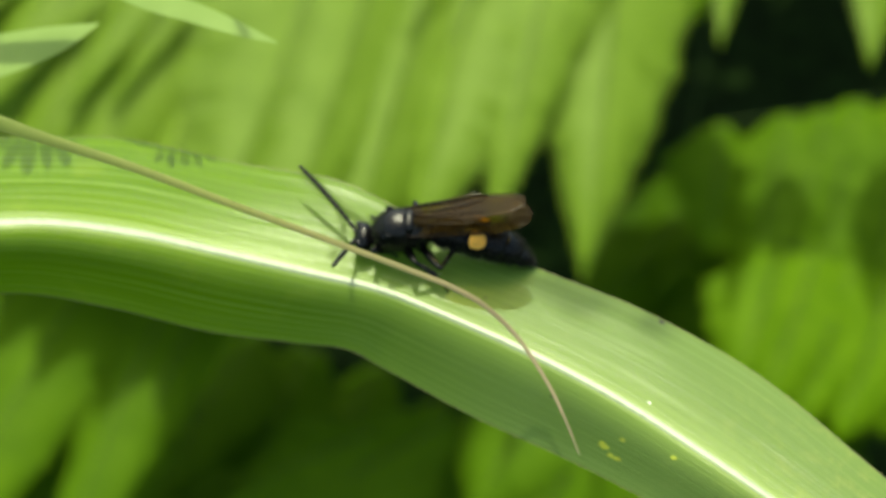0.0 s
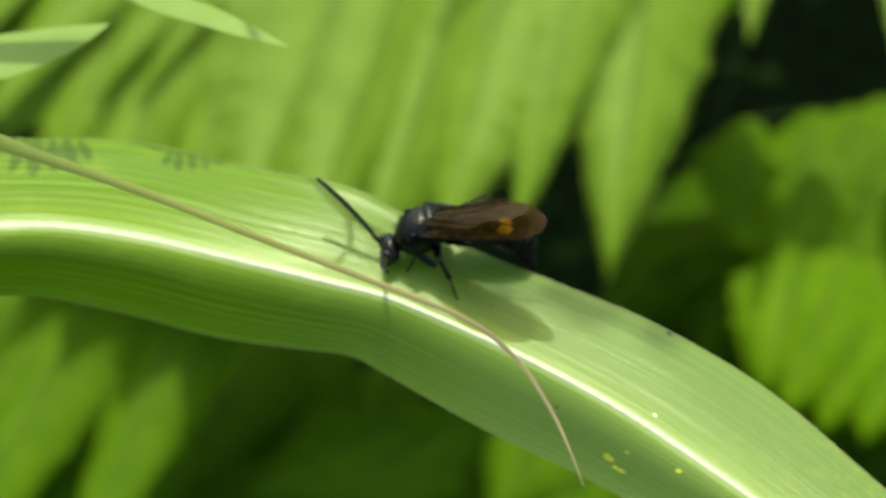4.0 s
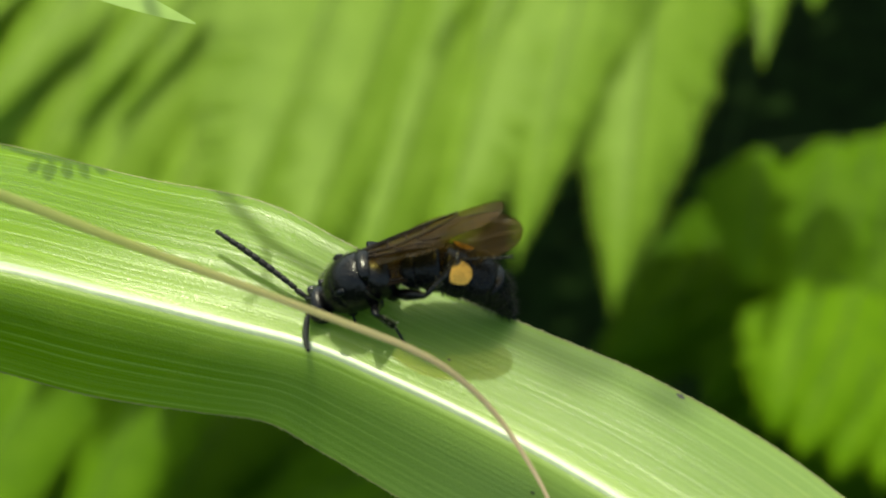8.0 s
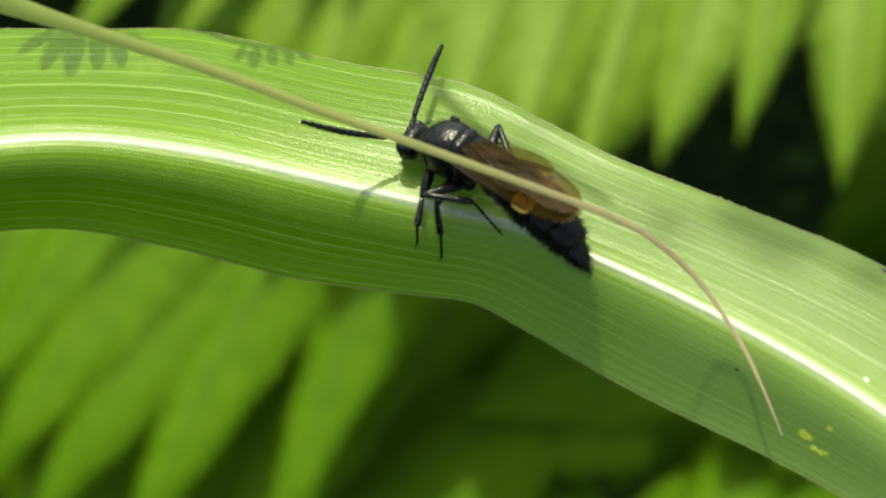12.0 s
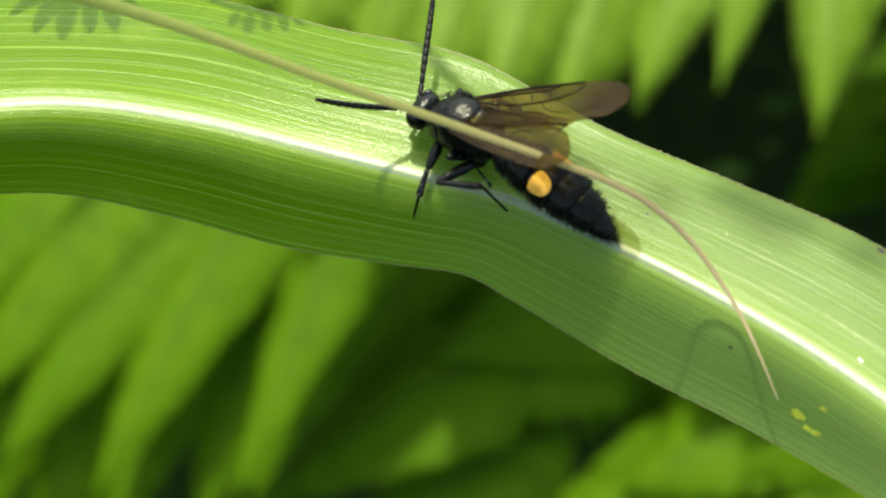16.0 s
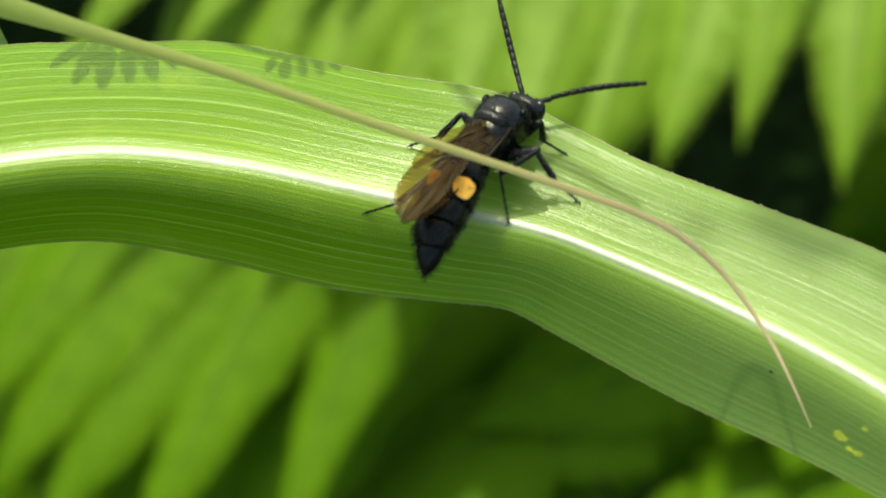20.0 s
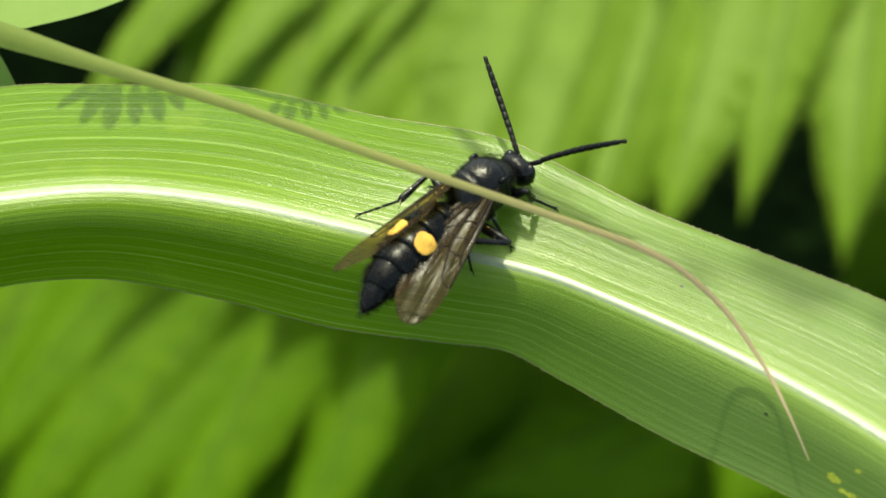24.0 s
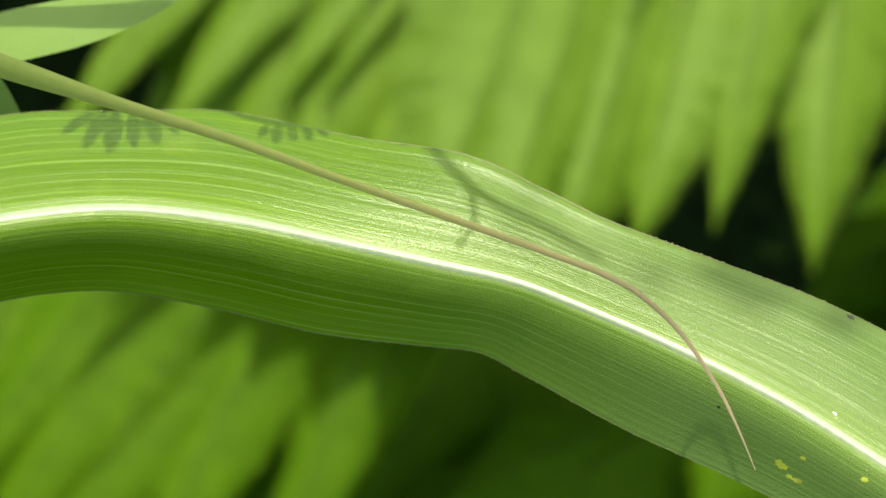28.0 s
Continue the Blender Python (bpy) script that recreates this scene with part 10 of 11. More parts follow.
    walk(legs["mid", "right"][0], [
        (0, pose(-0.0004, -0.0013, -0.0023, -20, -78.3, -82.2)), (0.333, pose(-0.0004, -0.0013, -0.0023, -90.3, -65.7, -64.9)),
        (0.667, pose(-0.0004, -0.0013, -0.0023, -131.4, -54.2, -79.6)), (1, pose(-0.0004, -0.0013, -0.0023, -168.6, -49.9, -100.6)),
        (1.167, pose(-0.0004, -0.0013, -0.0023, -120.7, -52.2, -91.9)), (1.333, pose(-0.0004, -0.0013, -0.0023, -68.5, -57.8, -88.8)),
        (1.5, pose(-0.0004, -0.0013, -0.0023, -7.2, -62.4, -96.4)), (1.8, pose(-0.0004, -0.0013, -0.0023, 2.7, -56.5, -102.6)),
        (2, pose(-0.0004, -0.0013, -0.0023, -119.9, -46.5, -20.8)), (2.4, pose(-0.0004, -0.0013, -0.0023, 11.3, -58.3, -106.1)),
        (2.7, pose(-0.0004, -0.0013, -0.0023, 12, -44.5, -105.9)), (3, pose(-0.0004, -0.0013, -0.0023, 17.4, -29, -101)),
        (3.3, pose(-0.0004, -0.0013, -0.0023, 5.2, -49.6, -105.9)), (3.6, pose(-0.0004, -0.0013, -0.0023, -97.7, -75.4, -16)),
        (3.8, pose(-0.0004, -0.0013, -0.0023, -3.7, -51.1, -87.4)), (4, pose(-0.0004, -0.0013, -0.0023, 22.5, -14.6, -85)),
        (4.5, pose(-0.0004, -0.0013, -0.0023, 17.7, -23, -94.5)), (6.5, pose(-0.0004, -0.0013, -0.0023, 27.7, 9.4, -67.8)),
        (7, pose(-0.0004, -0.0013, -0.0023, 17.8, -45.2, -104.1)), (7.5, pose(-0.0004, -0.0013, -0.0023, 13.6, -63.1, -109.5)),
        (8, pose(-0.0004, -0.0013, -0.0023, 2.9, -68.9, -108)), (8.5, pose(-0.0004, -0.0013, -0.0023, 12.3, -38.1, -104.8)),
        (8.9, pose(-0.0004, -0.0013, -0.0023, 13.5, -43.2, -109.6)), (9.3, pose(-0.0004, -0.0013, -0.0023, 7.2, -52.5, -107.7)),
        (9.7, pose(-0.0004, -0.0013, -0.0023, -28, -72.9, -80.5)), (10, pose(-0.0004, -0.0013, -0.0023, -24.3, -70.6, -83.7)),
        (10.5, pose(-0.0004, -0.0013, -0.0023, -83.9, -76, -30)), (11, pose(-0.0004, -0.0013, -0.0023, -22.1, -70.9, -87.2)),
        (11.5, pose(-0.0004, -0.0013, -0.0023, -27.8, -74, -78.8)), (12, pose(-0.0004, -0.0013, -0.0023, -83.6, -77, -29.4)),
        (12.5, pose(-0.0004, -0.0013, -0.0023, -79.6, -75.9, -33.2)), (14.5, pose(-0.0004, -0.0013, -0.0023, -99.7, -77.9, -7.1)),
        (15, pose(-0.0004, -0.0013, -0.0023, -53.6, -77.8, -53)), (15.5, pose(-0.0004, -0.0013, -0.0023, -12.6, -64.2, -86.9)),
        (16, pose(-0.0004, -0.0013, -0.0023, -36.5, -74.1, -68.5)), (17, pose(-0.0004, -0.0013, -0.0023, -96.4, -73.7, -20.8)),
        (17.5, pose(-0.0004, -0.0013, -0.0023, -51.6, -76.1, -61.6)), (18, pose(-0.0004, -0.0013, -0.0023, -42.1, -72.5, -75.6)),
        (18.5, pose(-0.0004, -0.0013, -0.0023, -70.6, -79.7, -32.8)), (19, pose(-0.0004, -0.0013, -0.0023, -91.7, -79.7, -12.6)),
        (19.3, pose(-0.0004, -0.0013, -0.0023, -12.2, -63.1, -87.7)), (19.6, pose(-0.0004, -0.0013, -0.0023, -1.9, -47.3, -93.5)),
        (20, pose(-0.0004, -0.0013, -0.0023, 10.8, -26.3, -95.3)), (20.267, pose(-0.0004, -0.0013, -0.0023, 24.9, -8, -54.1)),
        (20.5, pose(-0.0004, -0.0013, -0.0023, 47.3, -3.6, -10.9)), (20.733, pose(-0.0004, -0.0013, -0.0023, 17.4, -17.9, -54.9)),
        (21, pose(-0.0004, -0.0013, -0.0023, 3.1, -48.3, -96.5)), (21.5, pose(-0.0004, -0.0013, -0.0023, 6.1, -12.6, -91.4)),
        (23.5, pose(-0.0004, -0.0013, -0.0023, 13, 6.8, -81.1)), (23.8, pose(-0.0004, -0.0013, -0.0023, 11.3, -36.5, -94.4)),
        (24, pose(-0.0004, -0.0013, -0.0023, 6.4, -74.6, -100.1)), (24.267, pose(-0.0004, -0.0013, -0.0023, 16.9, -59.7, -31.9)),
        (24.5, pose(-0.0004, -0.0013, -0.0023, 45.2, -55.9, 21.9)), (25, pose(-0.0004, -0.0013, -0.0023, -30.9, -55.4, 128.6)),
        (25.133, pose(-0.0004, -0.0013, -0.0023, -33.6, -34.2, -157.8)), (25.3, pose(-0.0004, -0.0013, -0.0023, -12.1, -24.1, -96.7)),
        (25.6, pose(-0.0004, -0.0013, -0.0023, 3.6, -27.7, -90.4)), (25.8, pose(-0.0004, -0.0013, -0.0023, 4.7, 21.6, -87.5)),
        (25.867, pose(-0.0004, -0.0013, -0.0023, -61.5, -11.3, -120.4)), (25.9, pose(-0.0004, -0.0013, -0.0023, -137.7, -53.7, -97.8)),
        (25.933, pose(-0.0004, -0.0013, -0.0023, -77.2, -43.1, -103.2)), (25.967, pose(-0.0004, -0.0013, -0.0023, -26.2, -34, -94.6)),
        (26, pose(-0.0004, -0.0013, -0.0023, 22.6, -33.4, -81)), (26.2, pose(-0.0004, -0.0013, -0.0023, 49, -35.9, -65.8)),
        (26.3, pose(-0.0004, -0.0013, -0.0023, 15.3, -14.6, -85.4)), (26.4, pose(-0.0004, -0.0013, -0.0023, -21.5, -7.5, -112.5)),
        (26.5, pose(-0.0004, -0.0013, -0.0023, -21.5, -7.5, -112.5)), (26.6, pose(-0.0004, -0.0013, -0.0023, -21.5, -7.5, -112.5)),
        (26.7, pose(-0.0004, -0.0013, -0.0023, -21.5, -7.5, -112.5)), (26.8, pose(-0.0004, -0.0013, -0.0023, -21.5, -7.5, -112.5)),
        (26.9, pose(-0.0004, -0.0013, -0.0023, -21.5, -7.5, -112.5)), (27, pose(-0.0004, -0.0013, -0.0023, -21.5, -7.5, -112.5)),
        (28, pose(-0.0004, -0.0013, -0.0023, -21.5, -7.5, -112.5)),
    ])
    walk(legs["mid", "right"][1], [
        (0, pose(-0.00031, -0.00198, 0.00103, -16.6, 76, -117.9)), (1, pose(-0.0008, -0.00345, 0.0003, 170.7, 38.2, 82.3)),
        (1.5, pose(-0.00058, -0.00286, 0.00071, -15.3, 77.4, -117.7)), (1.8, pose(-0.00081, -0.00313, 0.00054, 123.9, 88.2, 23.5)),
        (1.9, pose(0.00049, -0.00263, 0.00035, 165.1, 58.9, 132.5)), (2, pose(0.00179, -0.00213, 0.00016, 129.1, 39.7, 172.6)),
        (2.2, pose(0.00045, -0.00257, 0.00038, 156.5, 53.4, 126.6)), (2.4, pose(-0.0009, -0.00302, 0.00059, 153.9, 76.5, 58)),
        (2.7, pose(-0.00106, -0.00363, 0.00008, 141.5, 76.2, 44.9)), (3, pose(-0.00097, -0.00422, -0.00065, 142.2, 64.7, 52.6)),
        (3.3, pose(-0.001, -0.00342, 0.00029, 92.6, 86.6, -9.3)), (3.6, pose(0.00043, -0.00154, 0.00099, -26.5, 55.9, -136.4)),
        (3.8, pose(0.00016, -0.00306, -0.00023, -38.4, 39.4, 148.5)), (4, pose(-0.00011, -0.00458, -0.00144, -24.3, 25.5, 90)),
        (4.167, pose(-0.00029, -0.00453, -0.00129, -76.9, 34.8, 96.7)), (4.333, pose(-0.00047, -0.00447, -0.00113, -136.5, 44.8, 90.9)),
        (4.5, pose(-0.00065, -0.00442, -0.00097, 156.5, 45.3, 75.4)), (5.167, pose(-0.00014, -0.00442, -0.0016, -130.2, 43.5, 108.5)),
        (5.833, pose(0.00036, -0.00441, -0.00223, -74.8, 21.6, 118.6)), (6.5, pose(0.00087, -0.00441, -0.00285, -27.3, 1.2, 106.7)),
        (6.733, pose(-0.00006, -0.00402, -0.00137, -90.1, 38.8, 124.5)), (7, pose(-0.00098, -0.00363, 0.00011, 155.4, 58.8, 67.3)),
        (7.167, pose(-0.00096, -0.00333, 0.00032, 109.9, 63.1, 80.3)), (7.333, pose(-0.00094, -0.00304, 0.00052, 54.8, 70.6, 82.3)),
        (7.5, pose(-0.00091, -0.00275, 0.00073, -23.3, 74.4, 60.2)), (7.667, pose(-0.00087, -0.00266, 0.00078, -54.2, 77.2, 86.8)),
        (7.833, pose(-0.00082, -0.00256, 0.00083, -87.5, 83.1, 110.5)), (8, pose(-0.00078, -0.00246, 0.00087, 123.7, 88.8, 18.4)),
        (8.5, pose(-0.00108, -0.00389, -0.0002, 141.1, 74.5, 45.1)), (8.9, pose(-0.00123, -0.00363, 0.00003, 128.1, 77.5, 28.6)),
        (9.3, pose(-0.00103, -0.00327, 0.0004, 108.2, 85.4, 6.3)), (9.7, pose(-0.00024, -0.00228, 0.00095, -23.7, 69.9, -129.9)),
        (10, pose(-0.00028, -0.00242, 0.00091, -19.9, 66.3, -125.1)), (10.5, pose(0.00031, -0.00171, 0.001, -26.9, 57.9, -136.9)),
        (11, pose(-0.00034, -0.00241, 0.00091, -21.4, 70.3, -128.4)), (11.5, pose(-0.00022, -0.00222, 0.00097, -17.9, 65.3, -122)),
        (12, pose(0.00027, -0.00167, 0.00101, -24.6, 57.6, -133.9)), (12.5, pose(0.00029, -0.00175, 0.001, -24.8, 55.1, -133.3)),
        (14.5, pose(0.00031, -0.00139, 0.00102, -21.3, 55.3, -124.9)), (15, pose(0.00003, -0.00187, 0.00102, -19.5, 59.4, -122.9)),
        (15.5, pose(-0.00032, -0.00278, 0.00076, -29.9, 79, -127.6)), (16, pose(-0.00006, -0.00217, 0.00097, -22.2, 64.4, -124.1)),
        (17, pose(0.00049, -0.00164, 0.00096, -28, 53.7, -140.6)), (17.5, pose(-0.00001, -0.00202, 0.001, -22.4, 60.4, -132.1)),
        (18, pose(-0.00015, -0.00229, 0.00094, -32.7, 68.1, -147.2)), (18.5, pose(0.00011, -0.00163, 0.00105, -25.8, 67.2, -127.2)),
        (19, pose(0.00019, -0.00143, 0.00105, -18.2, 55.2, -119.5)), (19.3, pose(-0.00034, -0.00284, 0.00073, -22.4, 75.5, -120.4)),
        (19.6, pose(-0.00054, -0.0036, 0.0002, -163.6, 85.3, 101.4)), (20, pose(-0.00068, -0.00434, -0.00079, 17, 54.8, -76.5)),
        (20.267, pose(0.00112, -0.00314, -0.00144, -38.1, 45.8, -157.5)), (20.5, pose(0.00293, -0.00194, -0.00209, -48.4, 11.6, 160.2)),
        (20.733, pose(0.00114, -0.00274, -0.00092, -19, 29.2, 121.1)), (21, pose(-0.00066, -0.00355, 0.00024, -4.1, 60.2, 82.2)),
        (21.5, pose(-0.00048, -0.00462, -0.00156, -6.5, 24.4, 87.2)), (23.5, pose(0.00012, -0.00463, -0.0027, -12.9, 4.7, 96.3)),
        (23.8, pose(-0.00061, -0.00403, -0.00028, -13.6, 48.1, 82.1)), (24, pose(-0.00056, -0.00219, 0.00098, -26.6, 86.2, 59.6)),
        (24.267, pose(0.0004, -0.00139, 0.00075, -26.4, 70.7, 137.7)), (24.5, pose(0.00137, -0.00059, 0.00052, -61.5, 63.1, -176.9)),
        (25, pose(-0.0016, 0.00021, 0.0005, 43.5, 64.9, -37)), (25.3, pose(-0.00076, -0.00438, -0.00091, -164.9, 42.7, 88.6)),
        (25.4, pose(-0.00065, -0.00436, -0.00085, -110.3, 41.8, 90.2)), (25.5, pose(-0.00053, -0.00433, -0.00078, -56.7, 40.4, 90.2)),
        (25.6, pose(-0.00042, -0.00431, -0.00072, -4.1, 39.5, 88.7)), (25.8, pose(-0.00026, -0.00446, -0.00355, -4.5, -9.7, 91.5)),
        (25.867, pose(-0.00047, -0.00388, -0.00155, -14.7, -57.9, 121.3)), (25.9, pose(-0.00067, -0.00329, 0.00044, -124, -61.3, -113.9)),
        (25.933, pose(-0.00043, -0.00356, 0.00015, -77.2, -17.7, -126.9)), (25.967, pose(-0.00019, -0.00383, -0.00014, -38.6, 21.5, -105.4)),
        (26, pose(0.00004, -0.0041, -0.00043, 21.9, 30.6, -56.5)), (26.2, pose(0.00073, -0.00381, -0.00031, 37.9, 6, -27.2)),
        (26.3, pose(-0.00048, -0.00411, -0.00108, 91.8, 59.6, -6.1)), (26.4, pose(-0.00169, -0.00441, -0.00186, -151.4, 40.4, 84)),
        (26.5, pose(-0.00169, -0.00441, -0.00186, -151.4, 40.4, 84)), (26.6, pose(-0.00169, -0.00441, -0.00186, -151.4, 40.4, 84)),
        (26.7, pose(-0.00169, -0.00441, -0.00186, -151.4, 40.4, 84)), (26.8, pose(-0.00169, -0.00441, -0.00186, -151.4, 40.4, 84)),
        (26.9, pose(-0.00169, -0.00441, -0.00186, -151.4, 40.4, 84)), (27, pose(-0.00169, -0.00441, -0.00186, -151.4, 40.4, 84)),
        (28, pose(-0.00169, -0.00441, -0.00186, -151.4, 40.4, 84)),
    ])
    walk(legs["mid", "right"][2], [
        (0, pose(-0.00068, -0.00269, -0.00217, 0, 39.1, -87)), (1, pose(-0.00046, -0.00088, -0.00174, 0, 39.4, -92.5)),
        (1.5, pose(-0.00091, -0.0035, -0.00251, -0.1, 41.4, -87.5)), (1.8, pose(-0.00072, -0.00309, -0.00276, -0.1, 44.7, -80.6)),
        (2, pose(-0.00073, -0.0018, -0.00194, -0.1, 44.1, -91.5)), (2.4, pose(-0.00049, -0.00236, -0.00262, 0, 38.6, -80.4)),
        (2.7, pose(-0.00051, -0.00308, -0.00312, 0, 38.1, -80.6)), (3, pose(-0.00011, -0.0031, -0.00364, 0, 39.7, -76.2)),
        (3.3, pose(-0.00081, -0.00345, -0.00301, 0, 36.3, -85.8)), (3.6, pose(-0.00091, -0.00281, -0.00174, 0, 28.7, -95.6)),
        (4, pose(-0.00011, -0.0016, -0.00286, 0, 26.7, -76.9)), (4.5, pose(-0.00006, -0.00217, -0.00332, -0.1, 42.5, -74.9)),
        (6.5, pose(-0.00008, -0.00125, -0.00292, 0, 35.1, -62.4)), (7, pose(-0.00033, -0.00205, -0.00271, 0, 37.2, -77.3)),
        (7.5, pose(-0.00047, -0.00198, -0.00245, 0, 39.9, -76.2)), (8, pose(-0.00071, -0.00244, -0.00243, 0, 35.1, -80.8)),
        (8.5, pose(-0.00046, -0.00326, -0.00338, 0, 39.9, -79.6)), (8.9, pose(-0.0006, -0.00329, -0.00319, 0, 31.8, -85.7)),
        (9.3, pose(-0.00076, -0.00324, -0.00289, 0, 31.3, -88)), (9.7, pose(-0.00096, -0.00315, -0.00215, 0, 37.6, -90.8)),
        (10, pose(-0.00104, -0.00351, -0.00212, 0, 38.6, -90.8)), (10.5, pose(-0.00097, -0.00291, -0.0018, 0, 28, -96.5)),
        (11, pose(-0.00104, -0.00328, -0.00219, 0, 35.6, -90.3)), (11.5, pose(-0.00095, -0.00339, -0.00203, 0, 36.8, -90.7)),
        (12, pose(-0.00096, -0.00295, -0.00177, 0, 31.5, -93.1)), (12.5, pose(-0.001, -0.00313, -0.00171, 0, 32.6, -94.8)),
        (14.5, pose(-0.00076, -0.00293, -0.00169, 0, 31.8, -95.5)), (15, pose(-0.00088, -0.00328, -0.00182, 0, 33.2, -94.4)),
        (15.5, pose(-0.0007, -0.00327, -0.00248, -0.1, 43.2, -94.9)), (16, pose(-0.00086, -0.00335, -0.00201, 0, 38, -95.9)),
        (17, pose(-0.00102, -0.00288, -0.00169, 0, 30.8, -93.8)), (17.5, pose(-0.00111, -0.00323, -0.00187, 0, 32.2, -91.2)),
        (18, pose(-0.00118, -0.00296, -0.00212, 0, 32.5, -92.3)), (18.5, pose(-0.00066, -0.00265, -0.002, 0, 25.4, -98)),
        (19, pose(-0.00074, -0.00307, -0.00166, 0, 31.8, -95.2)), (19.3, pose(-0.00076, -0.00355, -0.00246, -0.1, 46.8, -93.7)),
        (19.6, pose(-0.0006, -0.00334, -0.00309, -0.1, 53.3, -89.2)), (20, pose(-0.00024, -0.00618, -0.00349, 0, 40, -73.9)),
        (20.5, pose(-0.00011, -0.00085, -0.00275, 0, 41.1, -80.8)), (21, pose(-0.00043, -0.00192, -0.00262, -0.1, 42.2, -88.3)),
        (21.5, pose(-0.00034, -0.00161, -0.00292, -0.1, 47.2, -88.1)), (23.5, pose(-0.00024, -0.00137, -0.00298, 0, 34.4, -76.7)),
        (23.8, pose(-0.00031, -0.00184, -0.00273, -0.1, 45.6, -76.9)), (24, pose(-0.00045, -0.002, -0.00231, -0.1, 44.8, -82.2)),
        (24.5, pose(-0.00012, -0.00067, -0.00243, -0.1, 50.7, -109.4)), (25, pose(-0.00049, -0.00063, -0.00249, -0.1, 44.6, -65.5)),
        (25.3, pose(-0.00071, -0.00196, -0.00315, -0.1, 56.1, -116.3)), (25.6, pose(-0.00036, -0.00177, -0.00282, -0.1, 49.6, -84.9)),
        (25.8, pose(-0.00035, -0.00121, -0.00299, -0.1, 51.5, -102.4)), (25.9, pose(-0.00131, -0.00474, 0.00334, 0, 12.6, -104.9)),
        (26, pose(0.00161, -0.00647, -0.00211, 0, 32, -68.8)), (26.2, pose(0.00365, -0.00532, -0.00065, 0, 32, -44.8)),
        (26.3, pose(0.00111, -0.00362, -0.00232, 0, 32, -96.9)), (26.4, pose(-0.00143, -0.00192, -0.004, 0, 32, -149)),
        (26.5, pose(-0.00143, -0.00192, -0.004, 0, 32, -149)), (26.6, pose(-0.00143, -0.00192, -0.004, 0, 32, -149)),
        (26.7, pose(-0.00143, -0.00192, -0.004, 0, 32, -149)), (26.8, pose(-0.00143, -0.00192, -0.004, 0, 32, -149)),
        (26.9, pose(-0.00143, -0.00192, -0.004, 0, 32, -149)), (27, pose(-0.00143, -0.00192, -0.004, 0, 32, -149)), (28, pose(-0.00143, -0.00192, -0.004, 0, 32, -149)),
    ])
